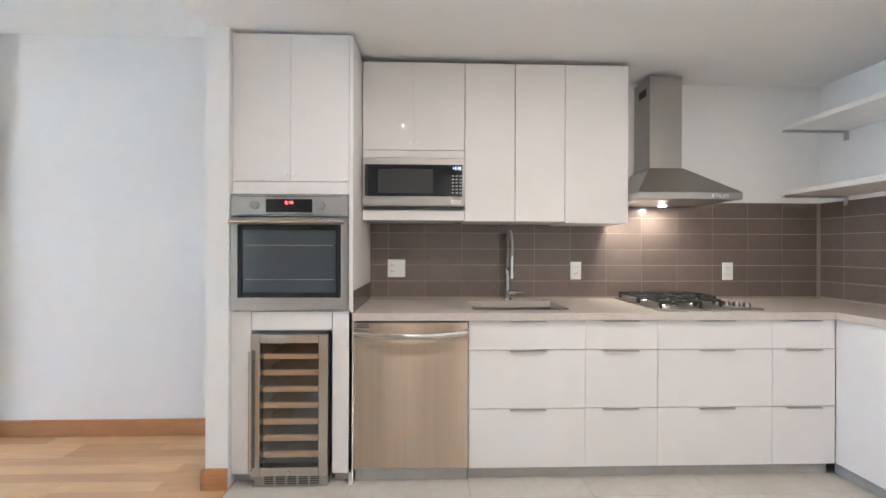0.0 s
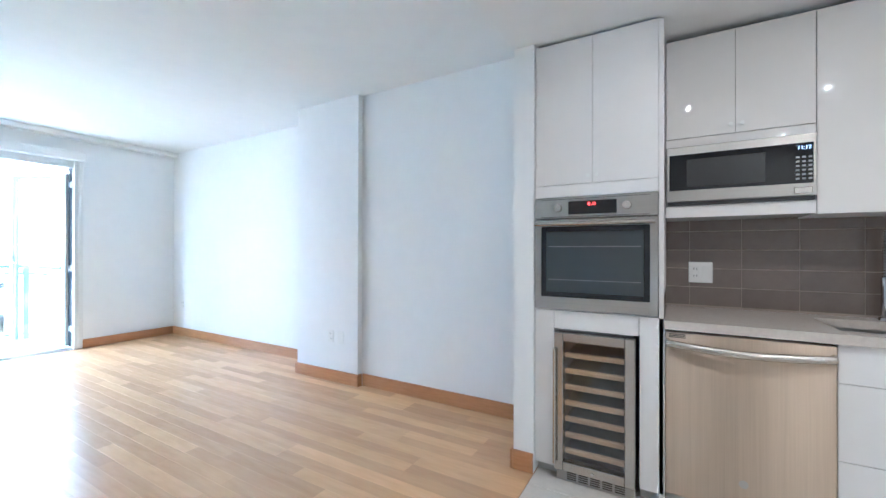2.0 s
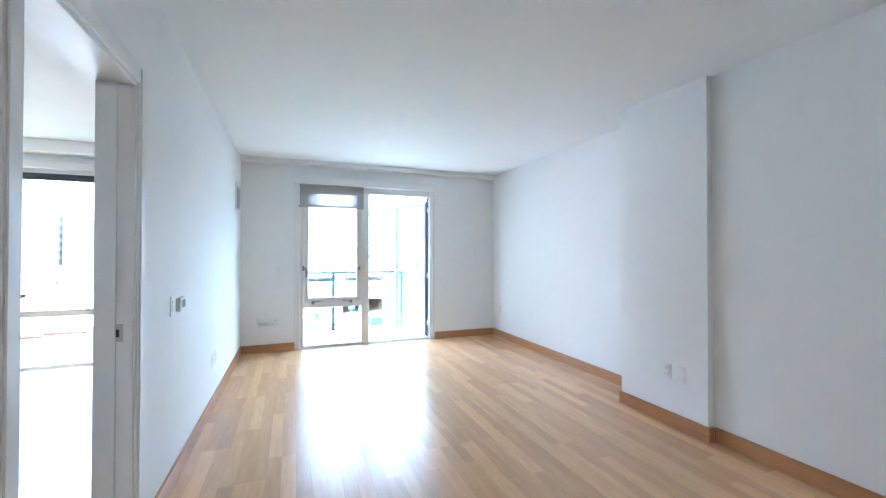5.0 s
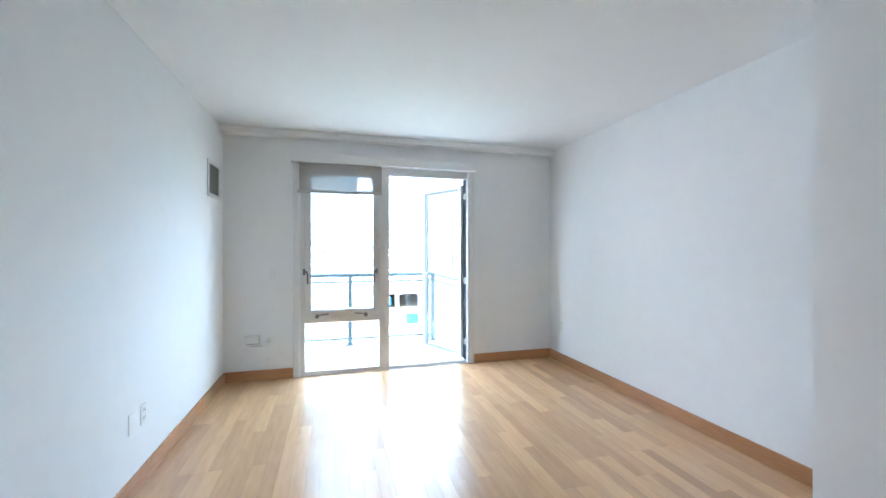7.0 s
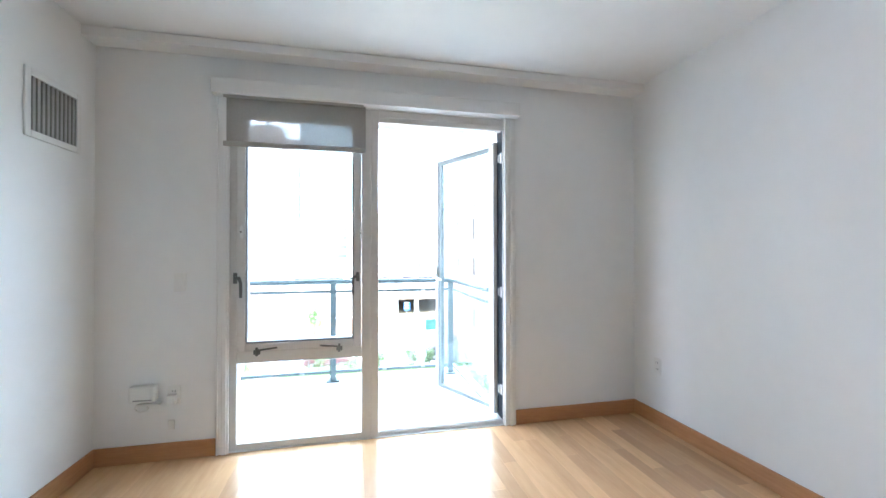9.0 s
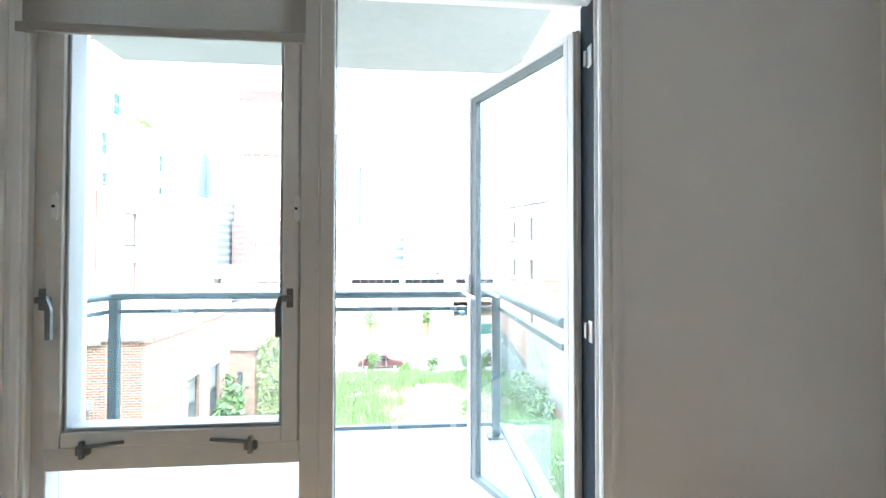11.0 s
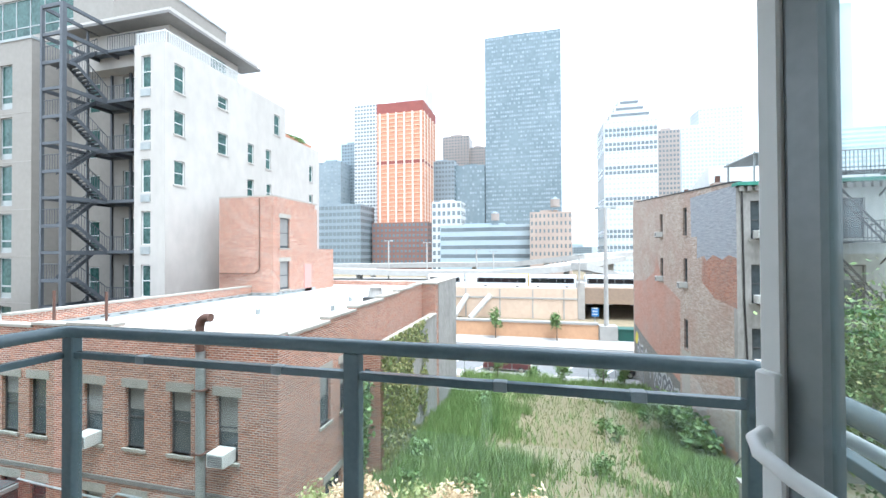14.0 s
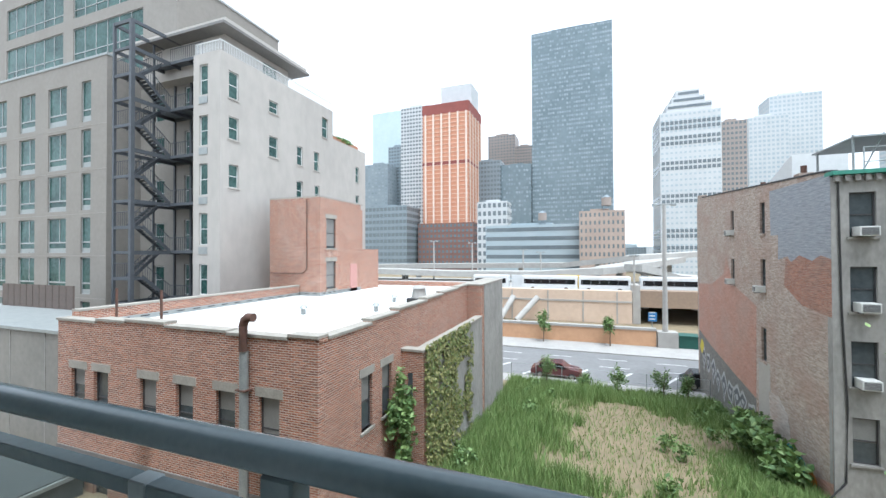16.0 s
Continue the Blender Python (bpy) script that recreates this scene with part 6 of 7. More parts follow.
for i in range(6):
    box("flashing_clamp", -31.28, -31.25, -21.4 + i * 0.75, -21.05 + i * 0.75, -1.56, -1.51, BLACKIRON, bulk)
    box("flashing_clamp", -35.0 + i * 0.62, -34.7 + i * 0.62, -17.05, -17.02, -1.56, -1.51, BLACKIRON, bulk)
part("pipe", sweep(bmesh.new(), [(-31.25, -18.2, 5.3), (-31.25, -18.2, 0.2), (-31.25, -18.6, -0.1), (-31.25, -21.6, -0.1)], 0.035, 6), RUST, bulk)

duct = thing("gooseneck_vent", (-17.3, -9.28, -1.6), "rusty gooseneck vent above a galvanised duct", "vent")
part("neck", sweep(bmesh.new(), [(-17.30, -9.28, -1.75), (-17.30, -9.28, -0.95), (-17.30, -9.22, -0.78), (-17.30, -9.08, -0.68), (-17.30, -8.86, -0.68)], 0.14, 12), RUST, duct, smooth=True)
part("duct", rod(bmesh.new(), (-17.34, -9.29, -7.3), (-17.34, -9.29, -1.75), 0.14, seg=14), GALV, duct, smooth=True)
for k in range(9):
    z = -7.0 + k * 0.62
    part("seam", rod(bmesh.new(), (-17.34, -9.29, z), (-17.34, -9.29, z + 0.03), 0.148, seg=14), GALV, duct)
part("duct_foot", sweep(bmesh.new(), [(-17.34, -9.29, -7.2), (-17.30, -9.15, -7.8), (-17.1, -8.9, -8.6)], 0.15, 10), GALV, duct, smooth=True)
for z in (-3.0, -5.0):
    part("strap", cube(bmesh.new(), -17.49, -17.19, -9.50, -9.08, z, z + 0.05), RUST, duct)
window_ac(BXF + 0.05, -13.95, -5.20, 'x', 1)
window_ac(BXF + 0.05, -8.45, -5.20, 'x', 1)
window_ac(BXF + 0.05, -12.1, -7.98, 'x', 1)
for i, (x, y) in enumerate(((-26, -9.5), (-30, -10.5), (-24, -12.5), (-36, -9.0))):
    t = thing("roof_vent", (x, y, -1.72), "small mushroom vent on the white roof", "vent", "vents on the roof")
    part("stem", rod(bmesh.new(), (x, y, -1.72), (x, y, -1.40), 0.12, seg=10), GALV, t)
    part("cap", rod(bmesh.new(), (x, y, -1.42), (x, y, -1.25), 0.24, 0.10, 12), GALV, t)
fan = thing("roof_fan", (-30.5, -9.0, -1.72), "squat roof fan on a dark kerb", "vent")
box("kerb", -31.1, -29.9, -9.6, -8.4, -1.72, -1.45, BLACKIRON, fan)
part("hood", rod(bmesh.new(), (-30.5, -9.0, -1.45), (-30.5, -9.0, -0.85), 0.5, 0.38, 16), RAMP, fan)
part("cap", rod(bmesh.new(), (-30.5, -9.0, -0.85), (-30.5, -9.0, -0.70), 0.55, 0.30, 16), RAMP, fan)
for y in (-17.6, -14.9):
    p = thing("standpipe", (-19, y, -1.72), "thin rusty standpipe on the roof edge", "pipe")
    part("pipe", rod(bmesh.new(), (-18.6, y, -1.72), (-18.6, y, -0.1), 0.05, seg=8), RUST, p)
bm = sweep(bmesh.new(), [(-17.44, -17.5, -6.9), (-17.44, -13.2, -7.1), (-17.44, -12.8, -6.8), (-17.44, -10.0, -6.9)], 0.04, 6)
tagged(part("wall_conduit", bm, GALV), "grey conduit along the brick wall", "pipe")
shed = thing("shingle_roof", (-15.5, -15.5, -9.0), "low dark shingled roof beside the brick building", "roof")
bm = prism(bmesh.new(), [(-27.0, -7.2), (-17.3, -6.9), (-17.3, -9.5), (-27.0, -9.5)], 'x', -17.3, -12.0)
part("roof", bm, mat("dark_shingle", (0.075, 0.085, 0.085), (0.05, 0.058, 0.058), 3, 0.9, bump=0.5, bscale=9, stretch=(1, 1, 3)), shed)
box("gutter", -17.3, -12.0, -17.3, -17.2, -7.1, -6.95, GALV, shed)
gw = thing("terrace_wall", (-20, -24, -9.5), "grey panelled terrace wall beside the brick building", "wall")
box("wall", -24.0, -19.0, -40.0, -19.6, -9.5, -2.4, mat("grey_panel", (0.25, 0.235, 0.21), (0.20, 0.19, 0.17), 0.5, 0.85), gw)
box("cap", -24.1, -18.9, -40.0, -19.6, -2.4, -2.25, GALV, gw)
for i in range(5):
    box("panel_joint", -19.0, -18.97, -20.5 - i * 3.0, -20.45 - i * 3.0, -9.4, -2.45, GREYRENDER, gw)
tf = thing("terrace_fence", (-26.5, -31, -2.25), "brown board terrace fence", "fence")
for i in range(11):
    box("board", -23.6, -23.5, -31.0 - i * 0.75, -30.32 - i * 0.75, -2.25, -0.7, mat("brown_board", (0.12, 0.09, 0.075), (0.09, 0.07, 0.06), 4, 0.7) if i == 0 else bpy.data.materials["brown_board"], tf)

# ---- pale building with the steel stair ----
pale = thing("pale_building", (-38, -34, -9.5), "pale stuccoed apartment building with white windows", "building")
WX, WYY = -28.56, -23.5
wl_ = [(-30.13, -29.28, 9.75, 11.4), (-30.13, -29.28, 6.2, 7.9), (-30.13, -29.28, 12.75, 14.75), (-34.15, -33.15, 13.0, 13.9 + 0.1), (-34.15, -33.15, 9.35, 11.05),
       (-37.2, -36.45, 9.35, 11.05), (-39.55, -38.8, 9.3, 11.1), (-40.9, -40.0, 12.85, 14.8), (-37.2, -36.4, 6.2, 7.9), (-39.6, -38.9, 6.2, 7.9), (-46.65, -45.95, 9.35, 11.1), (-46.65, -45.95, 6.2, 7.9)]
holed_wall("wall", 'y', WYY, WYY - 0.35, -41.75, WX - 0.35, -11.2, 15.9, [h for h in wl_ if h[0] > -41.75], STUCCO, pale)
holed_wall("wall", 'y', WYY, WYY - 0.35, -47.5, -41.75, -11.2, 13.1, [h for h in wl_ if h[0] < -41.75], STUCCO, pale)
for x0, x1, z0, z1 in wl_:
    window_unit(pale, 'y', WYY, 1, x0, x1, z0, z1, WHITEFRAME, GREENPANE, lintel=False, stone=STUCCO)
strip = [(-25.55, -24.72, z0, z1) for z0, z1 in ((12.9, 15.1), (9.2, 11.4), (5.6, 7.9), (2.0, 4.3), (-1.6, 0.6))]
holed_wall("wall", 'x', WX, WX - 0.35, -26.15, WYY, -11.0, 15.9, strip, STUCCO, pale)
for y0, y1, z0, z1 in strip:
    window_unit(pale, 'x', WX, 1, y0, y1, z0, z1, WHITEFRAME, GREENPANE, lintel=False, sill=False)
    box("wall_vent", WX, WX + 0.05, y0, y1, z0 - 0.65, z0 - 0.15, GALV, pale)
box("roof", -41.75, -31.5, -36, WYY - 0.35, 15.2, 15.5, ROOFWHITE, pale)
box("roof", -31.5, WX - 0.35, -25.85, WYY - 0.35, 15.2, 15.5, ROOFWHITE, pale)
box("back_wall", -48, -47.5, -36, WYY, -11.2, 13.1, STUCCO, pale)
box("lower_roof", -47.5, -41.75, -36, WYY - 0.35, 12.4, 12.6, ROOFWHITE, pale)
box("step_wall", -42.1, -41.75, -36, WYY - 0.35, 12.6, 15.9, STUCCO, pale)
rec = [(-30.6, -29.3, z, z + 2.5) for z in (12.8, 9.1, 5.4, 1.7, -2.0)] + [(-28.1, -26.9, z, z + 2.9) for z in (12.7, 9.0, 5.3, 1.6, -2.1)] + [(-34.2, -33.0, z, z + 2.3) for z in (12.8, 9.1, 5.4, 1.7, -2.0)]
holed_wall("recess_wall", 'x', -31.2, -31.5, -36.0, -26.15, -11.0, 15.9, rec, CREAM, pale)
for y0, y1, z0, z1 in rec:
    window_unit(pale, 'x', -31.2, 1, y0, y1, z0, z1, WHITEFRAME, GREENPANE, lintel=False, sill=False)
box("return_wall", -31.2, WX - 0.35, -26.15, -25.85, -11.0, 15.9, STUCCO, pale)
bm = bmesh.new()
for i in range(85):
    cube(bm, -29.0 - i * 0.15, -28.97 - i * 0.15, WYY - 0.15, WYY - 0.11, 15.9, 16.7)
cube(bm, -41.7, -28.6, WYY - 0.16, WYY - 0.10, 16.7, 16.76)
for i in range(18):
    cube(bm, WX - 0.15, WX - 0.11, -26.1 + i * 0.15, -26.07 + i * 0.15, 15.9, 16.7)
cube(bm, WX - 0.16, WX - 0.1, -26.1, WYY - 0.1, 16.7, 16.76)
part("roof_rail", bm, WHITEFRAME, pale, "white roof railing")
pent = thing("penthouse", (-34, -27, 15.5), "pale rooftop penthouse with a broad overhanging roof", "building")
box("wall", -37.0, -30.2, -34.0, -25.0, 15.5, 18.15, STUCCO, pent)
bm = cube(bmesh.new(), -38.4, -29.0, -34.5, -23.7, 18.15, 18.35)
part("roof", bm, mat("dark_eave", (0.20, 0.19, 0.18), (0.16, 0.155, 0.15), 1, 0.8), pent)
box("roof_edge", -38.2, -29.3, -34.5, -23.9, 18.35, 18.75, STUCCO, pent)
box("window", -35.5, -34.0, -25.0, -24.95, 16.2, 17.7, GREENPANE, pent)
tagged(leaves("roof_plants", None, LEAF, (-44.0, -24.0, 13.6), (2.3, 0.4, 0.5), 300, 0.2, 31), "plants and planters on the roof edge", "plant", "", "stuff")
rp = thing("roof_planter", (-44.2, -23.9, 13.1), "long terracotta planter on the roof edge", "planter")
box("trough", -46.8, -41.9, -24.1, -23.7, 13.1, 13.5, mat("terracotta", (0.42, 0.20, 0.12), (0.34, 0.16, 0.10), 2, 0.8), rp)

left = thing("cream_building", (-40, -55, -9.5), "cream precast building with rows of green-tinted windows", "building")
cols = [(-39.35, -38.05), (-44.1, -41.4), (-48.6, -46.05), (-53.2, -50.7), (-57.8, -55.3)]
rows_ = [(12.55, 16.0), (8.7, 11.9), (5.1, 8.2), (1.5, 4.5), (-2.0, 1.1), (-5.6, -2.6)]
holes = [(a, b, c, d) for a, b in cols for c, d in rows_]
holed_wall("wall", 'x', -28.56, -29.0, -62, -36.0, -10.8, 17.75, holes, CREAM, left)
for a, b, c, d in holes:
    w = window_unit(left, 'x', -28.56, 1, a, b, c, d, GREYFRAME, GREENPANE, lintel=False, sill=False, mid=False)
    zt = c + (d - c) * 0.30
    box("transom", -28.72, -28.66, a + 0.05, b - 0.05, zt - 0.06, zt + 0.06, GREYFRAME, w)
    if b - a > 2:
        box("mullion", -28.715, -28.665, (a + b) / 2 + 0.2, (a + b) / 2 + 0.28, zt, d - 0.05, GREYFRAME, w)
    box("panel", -28.70, -28.69, a + 0.06, b - 0.06, c + 0.06, zt - 0.5, GALV, w)
for z in (17.75, 12.2, 8.45, 4.8, 1.25, -2.3):
    box("slab_joint", -28.56, -28.545, -62, -36.0, z - 0.03, z + 0.01, mat("joint_shade", (0.33, 0.31, 0.28), None, rough=0.9) if z > 17 else bpy.data.materials["joint_shade"], left)
box("side_wall", -45, -29.0, -36.35, -36.0, -10.8, 17.75, CREAM, left)
box("roof", -45, -29.0, -62, -36.35, 17.2, 17.5, ROOFWHITE, left)
box("parapet_cap", -29.1, -28.5, -62, -35.95, 17.75, 17.95, GALV, left)
uh = [(-49.4 - i * 12.5, -38.6 - i * 12.5, z0, z1) for i in range(3) for z0, z1 in ((18.1, 20.6), (21.4, 24.9), (26.0, 29.5))]
holed_wall("upper_wall", 'x', -33.0, -33.5, -75, -34.0, 17.5, 31.0, uh, CREAM, left)
for a, b, c, d in uh:
    w = window_unit(left, 'x', -33.0, 1, a, b, c, d, GREYFRAME, GREENPANE, lintel=False, sill=False, mid=False)
    for k in range(1, 6):
        yk = a + (b - a) * k / 6
        box("mullion", -33.16, -33.10, yk - 0.04, yk + 0.04, c, d, GREYFRAME, w)
    box("transom", -33.16, -33.10, a, b, c + 0.85, c + 0.93, GREYFRAME, w)
box("upper_side", -45.5, -33.5, -34.4, -34.0, 17.5, 27.0, CREAM, left)
box("upper_cap", -45.6, -33.4, -34.45, -33.9, 27.0, 27.2, GREYFRAME, left)


def stair_tower():
    """Dogleg stair: flights along x between front landings and walkways at the wall."""
    t = thing("steel_stair", (-28.5, -30.7, -9.5), "dark steel outside escape stair with landings", "fire escape")
    xf, xm, xn, xb, ya, yb = -26.6, -27.4, -29.4, -31.15, -29.74, -31.65
    for xx, yy, r in ((xf, ya, 0.13), (xf, yb, 0.09), (xb, ya, 0.09), (xb, yb, 0.08), (xn, yb, 0.06)):
        part("column", cube(bmesh.new(), xx - r, xx + r, yy - r, yy + r, -10.6, 18.3), STEELDARK, t)

    def railing(points, parent):
        bm = bmesh.new()
        for p, q in zip(points, points[1:]):
            p, q = Vector(p), Vector(q)
            n = max(2, int((q - p).length / 0.22))
            for k in range(n + 1):
                c = p.lerp(q, k / n)
                cube(bm, c.x - 0.012, c.x + 0.012, c.y - 0.012, c.y + 0.012, c.z, c.z + 1.02)
            rod(bm, p + Vector((0, 0, 1.02)), q + Vector((0, 0, 1.02)), 0.03, seg=6)
        part("guard_rail", bm, STEELDARK, parent)

    def flight(p, q, y0, y1):
        bm = bmesh.new()
        for yy in (y0, y1 - 0.06):
            prism(bm, [(p[0], p[1] - 0.16), (p[0], p[1] + 0.14), (q[0], q[1] + 0.14), (q[0], q[1] - 0.16)], 'y', yy, yy + 0.06)
        for k in range(10):
            f = (k + 0.5) / 10
            cx, cz = p[0] + (q[0] - p[0]) * f, p[1] + (q[1] - p[1]) * f
            cube(bm, cx - 0.13, cx + 0.13, y0 + 0.06, y1 - 0.06, cz - 0.02, cz + 0.03)
        fl = part("flight", bm, STEELDARK, t)
        railing([(p[0], y1, p[1]), (q[0], y1, q[1])], fl)

    zs = [16.4, 12.7, 9.0, 5.3, 1.6, -2.1, -5.8]
    for z in zs:
        bm = bmesh.new()
        cube(bm, xb, xf, ya - 0.06, ya + 0.06, z - 0.28, z)
        cube(bm, xb, xf, yb - 0.06, yb + 0.06, z - 0.25, z)
        for xx in (xf, xn, xb):
            cube(bm, xx - 0.06, xx + 0.06, yb, ya, z - 0.22, z - 0.02)
        part("beam", bm, STEELDARK, t)
        bm = bmesh.new()
        for yy in (-26.4, -28.0):
            cube(bm, xb, xn, yy - 0.06, yy + 0.06, z - 0.2, z - 0.02)
        cube(bm, xn - 0.05, xn + 0.05, ya, -26.3, z - 0.2, z + 0.02)
        lw = part("walkway", bm, STEELDARK, t)
        for k in range(7):
            box("grating", xb + 0.05 + k * 0.25, xb + 0.25 + k * 0.25, yb, -26.3, z - 0.019, z + 0.02, STEELDARK, lw)
        railing([(xn, ya, z), (xn, -26.3, z)], lw)
        zm = z + 1.78
        bm = bmesh.new()
        cube(bm, xm, xf, yb, ya, zm - 0.03, zm + 0.02)
        cube(bm, xf - 0.06, xf + 0.06, yb, ya, zm - 0.22, zm)
        cube(bm, xm, xf, ya - 0.05, ya + 0.05, zm - 0.2, zm)
        if z < 16:
            ml = part("landing", bm, STEELDARK, t)
            railing([(xm, ya, zm), (xf, ya, zm), (xf, yb, zm)], ml)
            flight((xm, zm), (xn, z), -30.6, ya)
            flight((xn, z + 3.7), (xm, zm), yb, -30.75)
    bm = bmesh.new()
    for yy in (ya, yb):
        cube(bm, xb, xf, yy - 0.07, yy + 0.07, 18.1, 18.35)
    for xx in (xf, xb):
        cube(bm, xx - 0.07, xx + 0.07, yb, ya, 18.1, 18.35)
    part("top_frame", bm, STEELDARK, t)


stair_tower()

# ---- tenement ----
TX, TY = -28.4, 10.28
ten = thing("tenement", (-38, 16, -9.5), "weathered grey and brick tenement with sash windows", "building")
tc = [(10.86, 11.70), (12.66, 13.49), (14.45, 15.28), (16.3, 17.15), (18.9, 19.75), (20.6, 21.4)]
trow = [(1.9, 3.70), (-1.12, 0.70), (-4.14, -2.30), (-7.2, -5.36)]
holes = [(a, b, c, d) for a, b in tc for c, d in trow]
holed_wall("front_wall", 'x', TX, TX - 0.35, TY, 24.5, -10.0, 4.35, holes, GREYRENDER, ten)
rr = random.Random(2)
for a, b, c, d in holes:
    window_unit(ten, 'x', TX, 1, a, b, c, d, blind=rr.choice((0, 0.35, 0.5, 0.45)), lintel=False, stone=GREYRENDER)
sh = [(-40.55, -39.9, 2.45, 4.2), (-35.55, -34.85, 2.35, 4.15), (-40.55, -39.9, -0.9, 0.85), (-35.55, -34.85, -1.0, 0.9), (-35.55, -34.85, -4.9, -3.0), (-35.55, -34.85, -8.0, -6.3)]
holed_wall("side_wall", 'y', TY, TY + 0.35, -49.3, TX - 0.35, -11.5, 4.55, sh, TANBRICK, ten)
for a, b, c, d in sh:
    window_unit(ten, 'y', TY, -1, a, b, c, d, lintel=False, stone=TANBRICK)
bm = prism(bmesh.new(), [(TX - 0.35, 4.55), (-49.3, 4.55), (-49.3, 6.4), (-47.8, 6.3), (-47.8, 6.05), (TX - 0.35, 4.62)], 'y', TY, TY + 0.35)
part("parapet", bm, TANBRICK, ten)
bm = prism(bmesh.new(), [(TX - 0.3, 4.62), (-47.8, 6.05), (-47.8, 6.13), (TX - 0.3, 4.70)], 'y', TY - 0.04, TY + 0.39)
part("parapet_cap", bm, BLACKIRON, ten)
box("back_wall", -49.6, -49.3, TY, 24.5, -11.5, 5.8, TANBRICK, ten)
box("roof", -49.3, TX - 0.35, TY + 0.35, 24.5, 3.8, 4.0, mat("tar_roof", (0.16, 0.16, 0.16), (0.12, 0.12, 0.12), 1, 0.9), ten)
box("end_wall", -49.3, TX, 24.5, 24.8, -11.5, 4.5, GREYRENDER, ten)


def patch(outline, material, d, label=""):
    part("wall_patch", prism(bmesh.new(), outline, 'y', TY - d, TY), material, ten, label)


patch([(-28.42, 4.5), (-34.2, 4.62), (-34.1, 2.2), (-33.2, 2.2), (-33.25, 0.9), (-32.2, 1.1), (-31.8, 0.8), (-31.0, 1.15), (-29.9, 0.9), (-29.2, 1.15), (-28.42, 1.0)], GREYBRICK, 0.012, "grey-blue painted brick")
patch([(-28.42, 1.0), (-29.2, 1.15), (-29.9, 0.9), (-31.0, 1.15), (-31.8, 0.8), (-32.4, 1.0), (-32.6, -0.4), (-30.8, -1.2), (-28.42, -1.4)], ORANGEBRICK, 0.008)
patch([(-36.2, -1.9), (-38.2, -1.4), (-40.2, -0.9), (-41.6, 1.0), (-42.2, -0.3), (-45.0, -1.2), (-49.2, -1.5), (-49.2, -5.6), (-46.0, -6.2), (-40.0, -7.0), (-36.4, -7.4)], SALMONBRICK, 0.010)
patch([(-36.4, -7.4), (-40.0, -7.0), (-46.0, -6.2), (-49.2, -5.6), (-49.2, -11.3), (-36.4, -10.5)], SLATEBRICK, 0.012)
patch([(-34.6, -6.4), (-34.4, -9.2), (-31.9, -9.0), (-32.4, -6.9), (-33.4, -6.3)], WHITEBRICK, 0.010)
patch([(-36.0, -4.9), (-34.4, -4.9), (-34.4, -8.9), (-36.0, -9.1)], mat("cement_patch", (0.42, 0.39, 0.35), (0.36, 0.335, 0.30), 1, 0.9), 0.006)
patch([(-28.5, -5.2), (-28.5, -8.2), (-30.6, -8.8), (-31.6, -9.2), (-34.0, -9.5), (-34.0, -10.0), (-28.5, -9.4)], SALMONBRICK, 0.009)
gr_ = random.Random(8)
tags = []
for i in range(9):
    tags.append((-47.6 + i * 1.32 + gr_.uniform(-0.2, 0.2), -8.05 - 0.09 * i + gr_.uniform(-0.25, 0.25), gr_.uniform(0.45, 0.7), gr_.uniform(0.6, 1.0), gr_.uniform(0, 6)))


def spray(grow, d0, d1):
    """Lobed letter-like blots of sprayed paint."""
    bm = bmesh.new()
    for x, z, w, h, ph in tags:
        prism(bm, [(x + w * grow * math.cos(a) * (1 + 0.22 * math.sin(3 * a + ph)) + 0.12 * math.sin(2 * a), z + h * grow * math.sin(a) * (1 + 0.18 * math.cos(4 * a + ph)))
                   for a in [k * math.pi / 11 for k in range(22)]], 'y', TY - d1, TY - d0)
    return bm


part("graffiti", spray(1.0, 0.013, 0.018), mat("graffiti_white", (0.46, 0.46, 0.46), (0.34, 0.34, 0.34), 3, 0.8), ten)
part("graffiti_fill", spray(0.72, 0.018, 0.022), mat("graffiti_grey", (0.14, 0.145, 0.15), (0.09, 0.09, 0.10), 3, 0.8), ten)
part("graffiti_highlight", spray(0.30, 0.022, 0.026), bpy.data.materials["graffiti_white"], ten)
for i, (x, z, c) in enumerate(((-31.2, -8.9, (0.02, 0.28, 0.27)), (-30.3, -9.1, (0.62, 0.22, 0.03)), (-32.2, -8.8, (0.02, 0.22, 0.24)), (-48.3, -6.9, (0.55, 0.45, 0.04)))):
    bm = prism(bmesh.new(), [(x + 0.55 * math.cos(a) * (1 + 0.25 * math.sin(2 * a)), z + 0.6 * math.sin(a)) for a in [k * math.pi / 7 for k in range(14)]], 'y', TY - 0.022, TY - 0.014)
    part("graffiti_blob", bm, mat("graffiti_colour", c, None, rough=0.7), ten)
cor = thing("cornice", (TX, 17, 4.35), "green metal cornice with brackets along the roof", "cornice")
box("gutter", TX - 0.4, TX + 0.22, TY - 0.02, 24.5, 4.42, 4.58, mat("green_copper", (0.06, 0.28, 0.20), (0.05, 0.22, 0.16), 2, 0.6), cor)
for i in range(44):
    y = TY + 0.1 + i * 0.32
    box("bracket", TX, TX + 0.14, y, y + 0.16, 4.16, 4.40, GREYRENDER, cor)
for y, z in ((11.28, 1.92), (11.28, -1.10), (11.28, -4.12), (19.3, -1.10)):
    window_ac(TX + 0.03, y, z, 'x', 1, 0.62, 0.38)
for x, z in ((-40.2, 2.47), (-40.2, -0.88), (-35.2, -0.98)):
    window_ac(x, TY - 0.02, z, 'y', -1, 0.5, 0.36)
